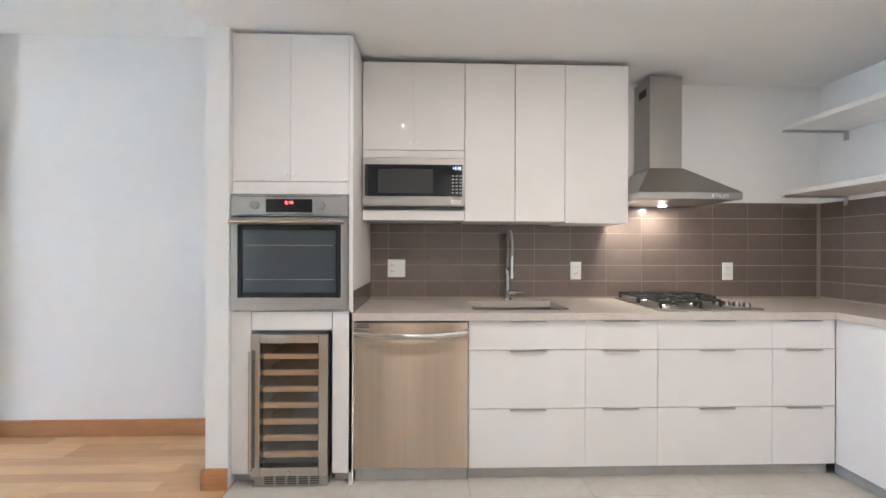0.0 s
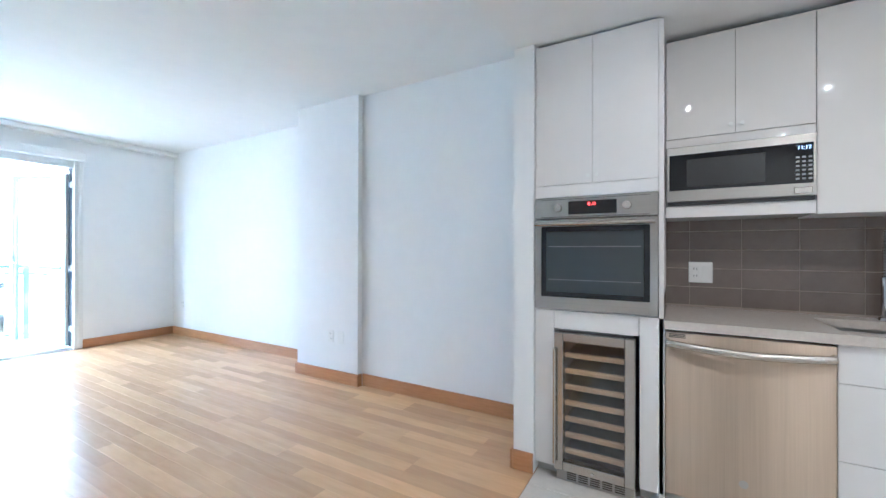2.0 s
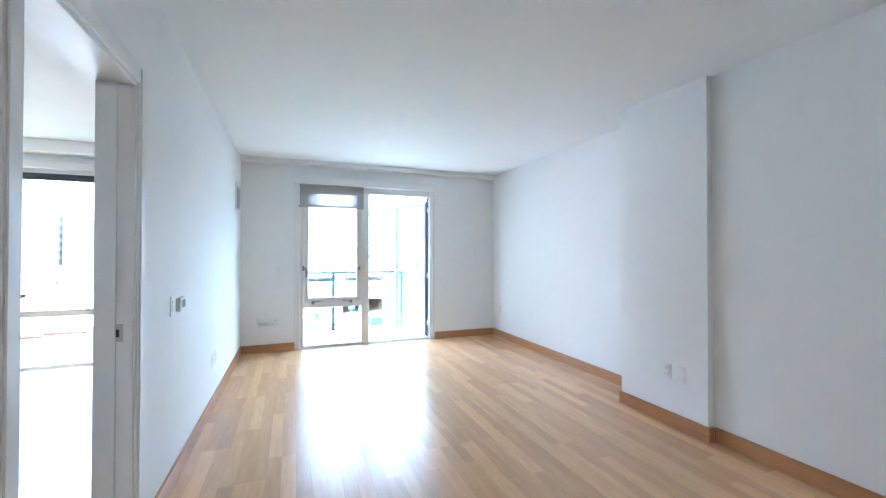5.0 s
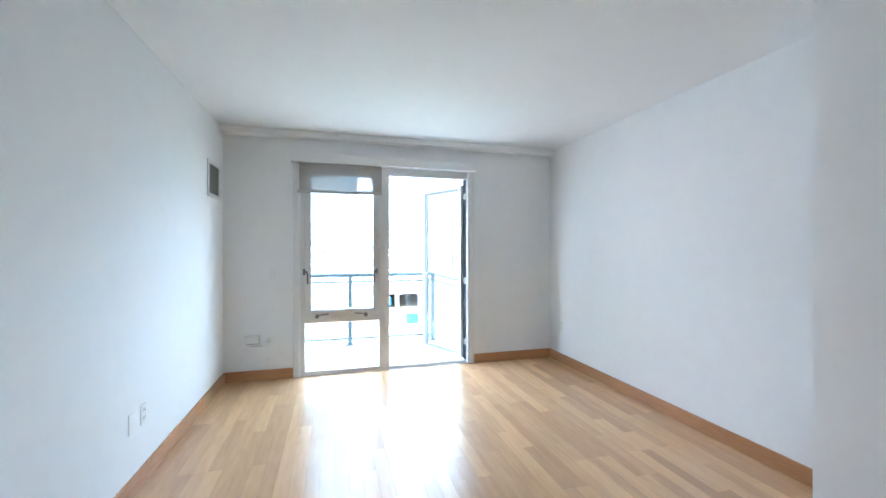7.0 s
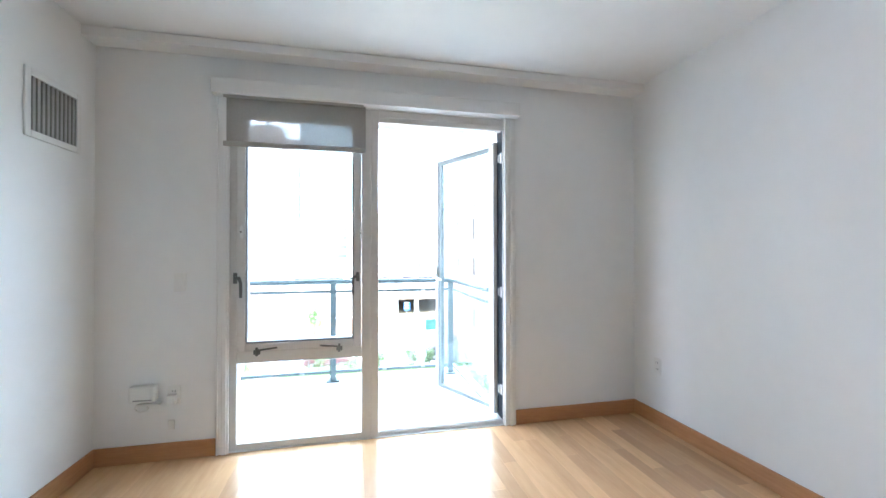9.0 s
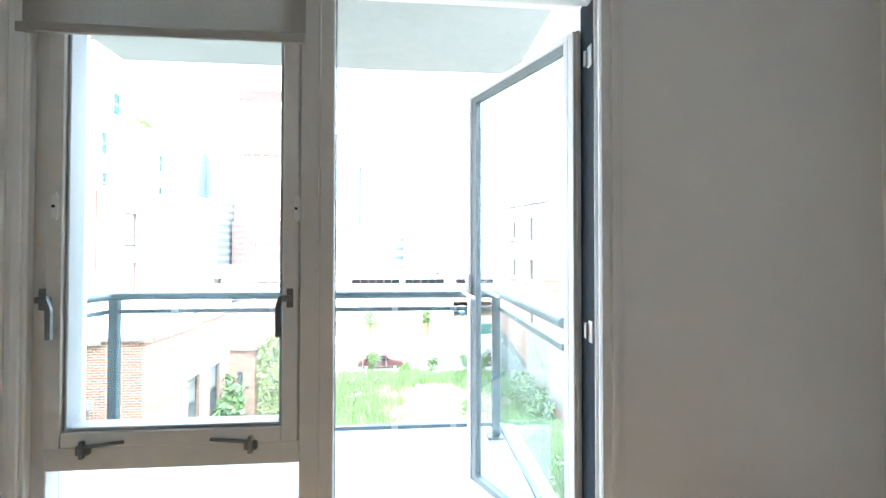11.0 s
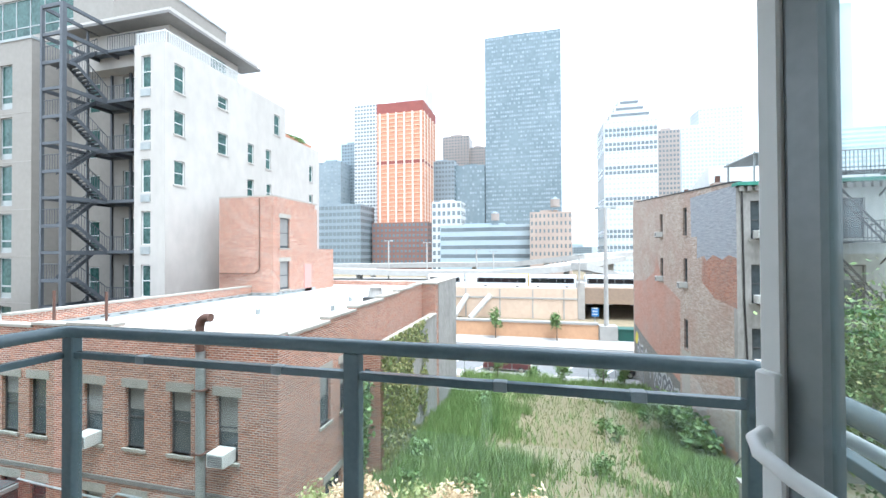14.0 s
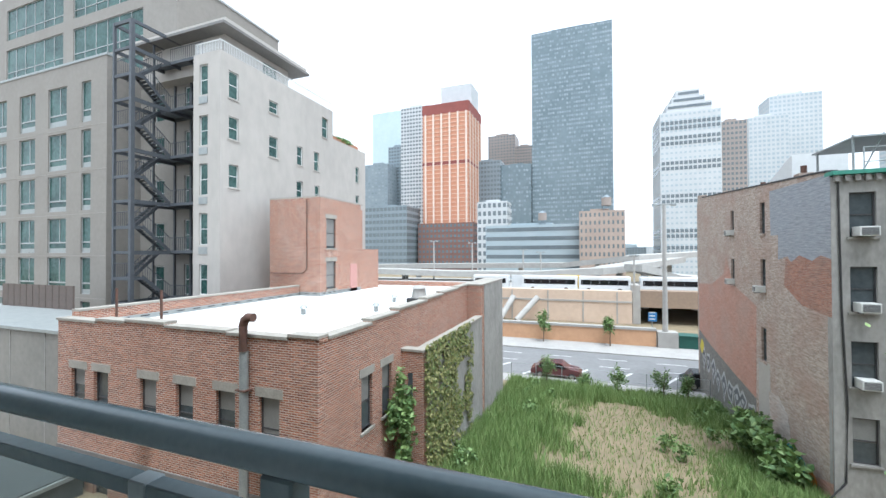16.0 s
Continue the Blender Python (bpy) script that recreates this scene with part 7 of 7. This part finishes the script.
bm = sweep(bmesh.new(), [(TX + 0.04, TY + 0.22, 4.3), (TX + 0.04, TY + 0.28, -1.0), (TX + 0.04, TY + 0.42, -5.0), (TX + 0.04, TY + 0.34, -8.0), (TX + 0.2, TY - 0.5, -9.0)], 0.035, 6)
tagged(part("wall_cable", bm, BLACKIRON), "black cable hanging down the tenement corner", "cable")


def fire_escape(x, y0, y1, levels):
    t = thing("fire_escape", (x + 0.6, (y0 + y1) / 2, levels[-1]), "black iron fire escape with sloping ladders", "fire escape")
    for i, z in enumerate(levels):
        bm = bmesh.new()
        for k in range(9):
            cube(bm, x + 0.05 + k * 0.125, x + 0.10 + k * 0.125, y0, y1, z - 0.03, z)
        for yy in (y0, (y0 + y1) / 2, y1 - 0.06):
            cube(bm, x, x + 1.15, yy, yy + 0.06, z - 0.10, z - 0.03)
        part("platform", bm, BLACKIRON, t)
        bm = bmesh.new()
        n = int((y1 - y0) / 0.14)
        for k in range(n + 1):
            yy = y0 + (y1 - y0) * k / n
            cube(bm, x + 1.12, x + 1.14, yy - 0.01, yy + 0.01, z, z + 0.85)
        for zz in (z + 0.1, z + 0.83):
            cube(bm, x + 1.11, x + 1.15, y0, y1, zz, zz + 0.035)
            cube(bm, x, x + 1.12, y0 - 0.015, y0 + 0.015, zz, zz + 0.035)
        part("railing", bm, BLACKIRON, t)
        for yy in (y0 + 0.1, y1 - 0.1):
            bm = rod(bmesh.new(), (x, yy, z - 1.0), (x + 1.05, yy, z - 0.1), 0.035, seg=6)
            part("strut", bm, BLACKIRON, t)
        if i + 1 < len(levels):
            z2 = levels[i + 1]
            bm = bmesh.new()
            ya, yb = y0 + 0.9, y1 - 0.3
            for xx in (x + 0.45, x + 0.95):
                prism(bm, [(ya, z - 0.08), (ya, z + 0.05), (yb, z2 + 0.05), (yb, z2 - 0.08)], 'x', xx, xx + 0.04)
            for k in range(11):
                f = (k + 0.5) / 11
                cube(bm, x + 0.45, x + 0.97, ya + (yb - ya) * f - 0.07, ya + (yb - ya) * f + 0.07, z + (z2 - z) * f - 0.015, z + (z2 - z) * f + 0.015)
            part("ladder", bm, BLACKIRON, t)


fire_escape(TX, 12.3, 15.9, [4.75, 1.75, -1.28, -4.30, -7.30])
pav = thing("roof_pergola", (-31, 14, 4.0), "steel roof pergola with a dark slatted top", "pergola")
for x, y in ((-29.6, 11.6), (-29.6, 14.6), (-32.4, 11.6), (-32.4, 14.6)):
    part("post", rod(bmesh.new(), (x, y, 4.0), (x, y, 6.3), 0.05, seg=6), GALV, pav)
part("top", cube(bmesh.new(), -32.7, -29.3, 11.5, 15.0, 6.12, 6.19), GALV, pav)
for k in range(3):
    part("brace", rod(bmesh.new(), (-29.6, 11.6 + k * 1.0, 4.0), (-29.6, 12.6 + k * 1.0, 6.3), 0.03, seg=5), GALV, pav)
rr_ = thing("roof_railing", (-29, 16, 4.4), "thin grey railing along the tenement roof", "railing")
for i in range(13):
    part("post", rod(bmesh.new(), (-28.9, 11.6 + i, 4.0), (-28.9, 11.6 + i, 5.6), 0.025, seg=5), GALV, rr_)
for z in (5.0, 5.58):
    part("rail", rod(bmesh.new(), (-28.9, 11.6, z), (-28.9, 23.6, z), 0.022, seg=5), GALV, rr_)
for i, (y, w, h, m) in enumerate(((12.6, 1.4, 1.0, ACWHITE), (16.2, 2.2, 1.3, ACWHITE), (19.0, 1.2, 1.5, TANBRICK), (21.4, 2.0, 1.2, GALV))):
    rb = thing("roof_unit", (-32, y, 4.0), "boxy unit on the tenement roof", "roof unit", "units on the tenement roof")
    part("body", cube(bmesh.new(), -33.0, -31.4, y, y + w, 4.0, 4.0 + h, 0.03), m, rb)
    box("cap", -33.05, -31.35, y - 0.05, y + w + 0.05, 4.0 + h, 4.08 + h, GALV, rb)
rs = thing("roof_shed", (-36, 12.6, 4.0), "white stair shed on the tenement roof", "shed")
part("body", prism(bmesh.new(), [(-38.0, 3.95), (-34.5, 3.95), (-34.5, 6.6), (-38.0, 5.4)], 'y', 11.4, 13.8), WHITEFRAME, rs)
for x in (-38.0, -33.0, -44.0):
    ch = thing("chimney", (x, 11.3, 4.0), "small brick chimney on the roof", "chimney")
    box("stack", x - 0.3, x + 0.3, 11.0, 11.6, 3.95, 5.3, TANBRICK, ch)
    part("pot", rod(bmesh.new(), (x, 11.3, 5.3), (x, 11.3, 5.7), 0.14, seg=8), RUST, ch)

# neighbour block and garden to the side of the balcony
nb = thing("side_building", (-30, 32, -9.5), "grey rendered neighbour building with sash windows", "building")
hs = [(y, y + 0.9, z, z + 1.8) for y in (26.2, 28.4, 30.6, 32.8) for z in (1.9, -1.1, -4.1, -7.1)]
holed_wall("front_wall", 'x', -28.1, -28.5, 24.85, 46, -10, 4.2, hs, GREYRENDER, nb)
for a, b, c, d in hs:
    window_unit(nb, 'x', -28.1, 1, a, b, c, d, lintel=False, stone=GREYRENDER, blind=0.3)
box("back", -48, -28.5, 24.85, 46, -11.5, 4.0, TANBRICK, nb)
tree(-19.5, 11.2, slope(-19.5), 8.6, (2.9, 2.6, 2.9), 22000, LEAF, 0.085, 51, "leafy green tree with pale flower clusters", extra=YELLOWLEAF)
tree(-16.5, 12.6, slope(-16.5), 7.6, (2.3, 2.2, 2.5), 15000, LEAF, 0.085, 52, "leafy green tree in the side garden", extra=YELLOWLEAF)
for i, (x, y, h, m) in enumerate(((-13.2, -0.25, 5.0, BLOSSOM), (-13.0, -1.75, 5.0, BLOSSOM), (-13.4, 1.25, 4.85, BLOSSOM), (-13.3, -2.6, 4.6, YELLOWLEAF), (-13.7, -0.95, 4.5, YELLOWLEAF), (-13.9, 2.2, 4.0, LEAF))):
    tree(x, y, slope(x), h, (0.55, 0.55, 0.62), 3600, m, 0.045, 70 + i, "pale cream flowering shrub below the balcony" if m is BLOSSOM else "yellow-green shrub below the balcony", "shrub")
gwall = thing("garden_wall", (-16, 8.6, -7.7), "low pale garden wall below the balcony", "wall")
box("wall", -24, -11, 8.4, 8.7, -9.6, -7.3, GREYRENDER, gwall)
box("cap", -24, -11, 8.3, 8.8, -7.3, -7.15, COPING, gwall)
um = thing("patio_umbrella", (-14.0, 10.4, -7.3), "red patio umbrella in the side garden", "umbrella")
part("canopy", rod(bmesh.new(), (-14.0, 10.4, -4.9), (-14.0, 10.4, -4.3), 1.4, 0.03, 8), mat("red_canvas", (0.40, 0.05, 0.05), (0.33, 0.04, 0.04), 3, 0.8), um)
part("pole", rod(bmesh.new(), (-14.0, 10.4, slope(-14)), (-14.0, 10.4, -4.3), 0.03, seg=8), GALV, um)

# own building: outer face round the balcony
for n_, y0_, y1_, z0_, z1_ in (("facade_1", -20, BY0, -8, 12), ("facade_5", BY1, WY0 - 1.2, -8, 12), ("facade_6", BY0, BY1, -8, -0.05), ("facade_7", BY0, BY1, 2.30, 12)):
    setting(n_, XO - 0.16, XO, y0_, y1_, z0_, z1_, CREAM, label="cream outer wall of the own building", category="wall")
setting("facade_2", XO - 0.16, XO, BYR + 1.6, 24, -8, 12, CREAM, label="cream outer wall of the own building", category="wall")
setting("facade_3", XO - 0.16, XO, WY0 - 1.2, BYR + 1.6, 2.86, 12, CREAM, label="cream outer wall above the balcony", category="wall")
setting("facade_4", XO - 0.16, XO, WY0 - 1.2, BYR + 1.6, -8, -0.25, CREAM, label="cream outer wall below the balcony", category="wall")


# ---- skyline ----
def tower(name, label, x, y0, y1, z1, depth, wall_m, pane_m=None, floors=0, bays=0, ww=0.6, wh=0.6, bands=False, sides=True, z0=-11.2, skip=0.0, seed=1):
    """A far building: body, roof plant and a grid of raised panes on the faces that can be seen."""
    t = thing(name, (x, (y0 + y1) / 2, z0), label, "building", "skyline buildings")
    part("body", cube(bmesh.new(), x - depth, x, y0, y1, z0, z1), wall_m, t)
    part("roof_plant", cube(bmesh.new(), x - depth * 0.7, x - depth * 0.25, y0 + (y1 - y0) * 0.25, y1 - (y1 - y0) * 0.3, z1, z1 + (z1 - z0) * 0.02 + 0.6), wall_m, t)
    if not floors:
        return t
    r = random.Random(seed)
    verts, faces = [], []

    def quad(a, b, c, d):
        n = len(verts)
        verts.extend((a, b, c, d))
        faces.append((n, n + 1, n + 2, n + 3))
    fh = (z1 - z0) / floors
    faces_list = [('x', x + 0.06, y0, y1, bays)]
    if sides:
        nb_ = max(2, int(bays * depth / (y1 - y0)))
        cam_side = (y0 + y1) / 2
        faces_list.append(('y', y1 + 0.06 if cam_side < 0 else y0 - 0.06, x - depth, x, nb_))
    o = place_of(t)
    for ax, p, u0, u1, nb2 in faces_list:
        bw = (u1 - u0) / nb2
        for f in range(floors):
            za = z0 + fh * (f + (1 - wh) / 2)
            zb = za + fh * wh
            if bands:
                cells = [(u0 + bw * 0.15, u1 - bw * 0.15)]
            else:
                cells = [(u0 + bw * (i + (1 - ww) / 2), u0 + bw * (i + (1 + ww) / 2)) for i in range(nb2)]
            for ua, ub in cells:
                if skip and r.random() < skip:
                    continue
                if ax == 'x':
                    quad((p - o.x, ua - o.y, za - o.z), (p - o.x, ub - o.y, za - o.z), (p - o.x, ub - o.y, zb - o.z), (p - o.x, ua - o.y, zb - o.z))
                else:
                    quad((ua - o.x, p - o.y, za - o.z), (ub - o.x, p - o.y, za - o.z), (ub - o.x, p - o.y, zb - o.z), (ua - o.x, p - o.y, zb - o.z))
    me = bpy.data.meshes.new("window_panes")
    me.from_pydata(verts, [], faces)
    me.materials.append(pane_m or FARPANE)
    ob = new("window_panes", me)
    ob.parent = t
    ob["kind"] = "stuff"
    return t


orange = tower("construction_tower", "orange-netted tower under construction on a maroon base", -300, -123.4, -85.2, 112, 38, NETTING)
box("red_top", -338.2, -299.8, -123.7, -84.9, 112, 120.0, NETRED, orange, "dark red netting band")
box("red_band", -338.1, -299.7, -123.6, -85.0, 71, 74.0, NETRED, orange, "dark red netting band")
box("core", -333, -312, -112, -86, 120, 138, PALETOWER, orange, "pale unfinished core")
for i in range(26):
    z = 28 + i * 3.3
    box("slab_edge", -338.3, -299.6, -123.8, -84.8, z, z + 0.5, SLABEDGE, orange)
for i in range(6):
    y = -121.5 + i * 6.8
    box("column_line", -299.6, -299.2, y, y + 1.3, 25, 112, COLUMNPALE, orange)
for i in range(5):
    x = -336 + i * 8.2
    box("column_line", x, x + 1.3, -84.8, -84.4, 25, 112, COLUMNPALE, orange)
tower("brick_podium", "maroon brick base building with rows of windows", -296, -126, -80.5, 25.1, 30, MAROON, FARPANE, 9, 14, 0.6, 0.5)
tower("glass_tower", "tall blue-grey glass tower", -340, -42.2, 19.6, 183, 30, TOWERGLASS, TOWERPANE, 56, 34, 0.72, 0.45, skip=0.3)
tower("brown_tower", "brown brick apartment tower", -420, -98.7, -70, 126, 25, BROWNTOWER, FARPANE, 44, 9, 0.5, 0.45)
tower("brown_tower", "lower brown brick apartment tower", -425, -72, -52, 114, 25, BROWNTOWER, FARPANE, 40, 7, 0.5, 0.45)
tower("slate_block", "slate blue office block", -330, -92, -67.0, 78.8, 25, GREYTOWER, FARPANE, 24, 9, 0.7, 0.5)
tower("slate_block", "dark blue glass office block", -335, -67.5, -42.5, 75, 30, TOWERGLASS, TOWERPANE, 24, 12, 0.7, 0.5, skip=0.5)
tower("white_block", "white office block with square windows", -250, -64.9, -45.9, 33.8, 15, PALETOWER, FARPANE, 9, 6, 0.6, 0.55)
tower("banded_block", "wide pale blue block with long window bands", -200, -47.0, -1.8, 15.0, 20, BLUETOWER, FARPANE, 6, 18, 0.8, 0.42, bands=True)
tower("tan_block", "tan brick apartment block with many windows", -190, -2.7, 15.5, 19.5, 18, TANTOWER, FARPANE, 9, 10, 0.42, 0.5)
tower("dark_glass_block", "low dark glass block", -280, -168, -128.4, 38.4, 25, GREYTOWER, FARPANE, 10, 12, 0.85, 0.55)
tower("grid_tower", "slim pale gridded tower", -350, -167.6, -140.0, 141, 22, PALETOWER, FARPANE, 44, 9, 0.62, 0.5)
tower("hazy_tower", "very tall glass tower, paled in colour for haze", -600, -344, -285, 240, 50, HAZYGLASS)
tower("slate_tower", "slate grey glazed office tower", -380, -197, -181, 114, 20, GREYTOWER, FARPANE, 36, 5, 0.6, 0.5)
tower("slate_tower", "slate blue rounded tower block", -360, -214, -187, 92, 20, GREYTOWER, TOWERPANE, 30, 7, 0.6, 0.5)
st = tower("striped_tower", "white tower with dark window bands", -260, 39.5, 69.1, 80, 28, PALETOWER, BLUETOWER, 30, 13, 0.5, 0.35)
for i, z in enumerate((75.0, 66.5, 52.5, 34.0, 14.5, 5.0)):
    for k in range(2):
        for j in range(13):
            y = 40.2 + j * 2.22
            box("window", -260 + 0.02, -260 + 0.10, y, y + 1.7, z - k * 3.0 - 1.9, z - k * 3.0, FARPANE, st)
        for j in range(12):
            x = -262 - j * 2.2
            box("window", x - 1.6, x, 39.40, 39.48, z - k * 3.0 - 1.9, z - k * 3.0, FARPANE, st)
for k, (g, zt) in enumerate(((4.0, 85.0), (7.0, 89.0), (9.5, 93.0))):
    box("cap_step", -285, -261 - k, 39.5 + g * 0.9, 69.1 - g, 80 if k == 0 else 85 + (k - 1) * 4, zt, PALETOWER, st)
    box("cap_band", -260.9 - k, -260.8 - k, 39.8 + g, 68.8 - g, zt - 2.6, zt - 1.2, FARPANE, st)
tower("dark_slim_tower", "slim dark balcony tower", -300, 80.0, 93.1, 83.4, 18, BROWNTOWER, FARPANE, 30, 6, 0.6, 0.5)
tower("pale_glass_tower", "pale glass apartment tower", -380, 119.4, 145.0, 106.6, 22, PALETOWER, BLUETOWER, 34, 9, 0.6, 0.5)
tower("pale_glass_tower", "tall pale gridded apartment tower", -400, 139.8, 174.0, 128, 22, PALETOWER, BLUETOWER, 40, 12, 0.6, 0.5)
tower("slender_tower", "slender blue glass tower, paled in colour for haze", -600, 352, 380, 310, 30, HAZYGLASS, PALETOWER, 70, 7, 0.7, 0.5)
tower("terraced_block", "pale terraced glass block", -400, 228, 292, 92, 40, PALETOWER, BLUETOWER, 26, 16, 0.9, 0.5, bands=True)
tower("terraced_block", "upper step of the pale terraced block", -405, 240, 280, 104, 30, PALETOWER, BLUETOWER, 30, 10, 0.9, 0.5, bands=True)
for i in range(22):
    rgx = random.Random(300 + i)
    y0 = -330 + i * 34
    x = -430 - rgx.random() * 130
    tower("distant_block", "pale distant city block", x, y0, y0 + rgx.uniform(18, 34), rgx.uniform(6, 30), 25, (PALETOWER, BLUETOWER, GREYTOWER)[i % 3], FARPANE, 7, 7, 0.55, 0.5)
# Far row: horizon haze is carried by the blocks' pale body colours
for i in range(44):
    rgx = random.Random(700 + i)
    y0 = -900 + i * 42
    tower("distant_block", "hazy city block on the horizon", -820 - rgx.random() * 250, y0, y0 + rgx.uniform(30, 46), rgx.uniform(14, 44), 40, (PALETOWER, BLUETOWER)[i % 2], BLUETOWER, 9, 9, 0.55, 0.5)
for X, y, z in ((-203, -19.7, 15.2), (-192, 8.4, 19.8)):
    wt = thing("water_tank", (X, y, z), "wooden rooftop water tank on legs", "water tank", "rooftop water tanks")
    part("tank", rod(bmesh.new(), (X, y, z + 2.0), (X, y, z + 5.4), 2.0, seg=14), BROWNTOWER, wt)
    part("lid", rod(bmesh.new(), (X, y, z + 5.4), (X, y, z + 6.6), 2.1, 0.1, 14), GREYTOWER, wt)
    for sx in (-1.2, 1.2):
        for sy in (-1.2, 1.2):
            part("leg", rod(bmesh.new(), (X + sx, y + sy, z), (X + sx, y + sy, z + 2.0), 0.18, seg=6), GREYTOWER, wt)

# ---- tiles and planks ----
def tile_parts(parent, name, shapes, material):
    """Pieces of one size share a mesh. shapes: (size, places)."""
    for (sx, sy, sz), places in shapes.items():
        bm = cube(bmesh.new(), -sx / 2, sx / 2, -sy / 2, sy / 2, -sz / 2, sz / 2, 0.0012 if name == "tile" else 0.0003)
        me = bpy.data.meshes.new(name)
        bm.to_mesh(me)
        bm.free()
        me.materials.append(material)
        for p in places:
            o = new(name, me)
            o.parent = parent
            o.location = Vector(p) - place_of(parent)


def add_piece(shapes, x0, x1, y0, y1, z0, z1):
    key = (round(x1 - x0, 4), round(y1 - y0, 4), round(z1 - z0, 4))
    shapes.setdefault(key, []).append(((x0 + x1) / 2, (y0 + y1) / 2, (z0 + z1) / 2))


splash = setting("backsplash", -0.531, XE - 0.001, YK - 0.0085, YK - 0.0005, CT + 0.001, 1.538, SPLASHGROUT, label="taupe glazed wall tiles with pale grout lines", category="wall tiles")
shapes = {}
ROW, LEN, G = 0.1065, 0.2435, 0.0022
for r in range(6):
    z1 = 1.536 - r * ROW
    z0 = max(z1 - ROW + 0.0042, CT + 0.004)
    x = -0.528 - 0.125
    while x < XE - 0.02:
        a, b = max(x, -0.528), min(x + LEN - G, XE - 0.013)
        if b - a > 0.02:
            add_piece(shapes, a, b, YK - 0.0095, YK - 0.004, z0, z1)
        x += LEN
tile_parts(splash, "tile", shapes, SPLASH)
splash2 = setting("backsplash", XE - 0.0085, XE - 0.0005, 0.1, YK - 0.010, CT + 0.001, 1.538, SPLASHGROUT, label="taupe glazed wall tiles on the end wall", category="wall tiles")
shapes = {}
for r in range(6):
    z1 = 1.536 - r * ROW
    z0 = max(z1 - ROW + 0.0042, CT + 0.004)
    y = YK - 0.011 + 0.09
    while y > 0.12:
        b, a = min(y, YK - 0.011), max(y - LEN + G, 0.1)
        if b - a > 0.02:
            add_piece(shapes, XE - 0.0095, XE - 0.004, a, b, z0, z1)
        y -= LEN
tile_parts(splash2, "tile", shapes, SPLASH)
sidesplash = setting("backsplash", -0.5315, -0.5285, YF + 0.01, YK - 0.011, CT + 0.001, CT + 0.112, SPLASH, label="single taupe tile beside the tall cabinet", category="wall tiles")

XT = -1.15     # where the kitchen tiles meet the oak
tilefloor = setting("floor_kitchen", XT, XE, YS, YK, -0.0215, -0.004, GROUT, label="large pale stone floor tiles", category="floor")
shapes = {}
for i in range(7):
    for j in range(12):
        x0, y0 = XT + 0.002 + i * 0.61, YS + j * 0.305
        x1, y1 = min(x0 + 0.607, XE), min(y0 + 0.302, YK)
        if x1 - x0 > 0.03 and y1 - y0 > 0.03:
            add_piece(shapes, x0, x1, y0, y1, -0.012, -0.0005)
tile_parts(tilefloor, "tile", shapes, TILEFLOOR)

oakfloor = setting("floor_living", XW, XT, YS, YN, -0.0215, -0.010, mat("plank_gap", (0.46, 0.28, 0.13), None, rough=0.5), label="oiled oak plank floor laid towards the window", category="floor")
rng = random.Random(4)
shapes = {}
W = 0.0835
rows = int((YN - YS) / W) + 1
for j in range(rows):
    y0 = YS + j * W
    y1 = min(y0 + W - 0.0004, YN)
    x = XW - 0.25 * rng.randint(0, 3)
    while x < XT:
        length = 0.25 * rng.choice((2, 3, 3, 4, 4, 5, 6))
        a, b = max(x, XW), min(x + length - 0.0008, XT - 0.001)
        if b - a > 0.02 and y1 - y0 > 0.02:
            add_piece(shapes, a, b, y0, y1, -0.012, 0.0)
        x += length
tile_parts(oakfloor, "plank", shapes, OAK)
setting("window_sill_floor", XO, XW, WY0, WY1, -0.022, 0.004, ALU, label="metal sill under the balcony window", category="sill")
setting("door_sill_floor", DX0, DX1, YS - 0.125, YS, -0.022, 0.0, OAKBASE, label="oak threshold in the bedroom doorway", category="sill")
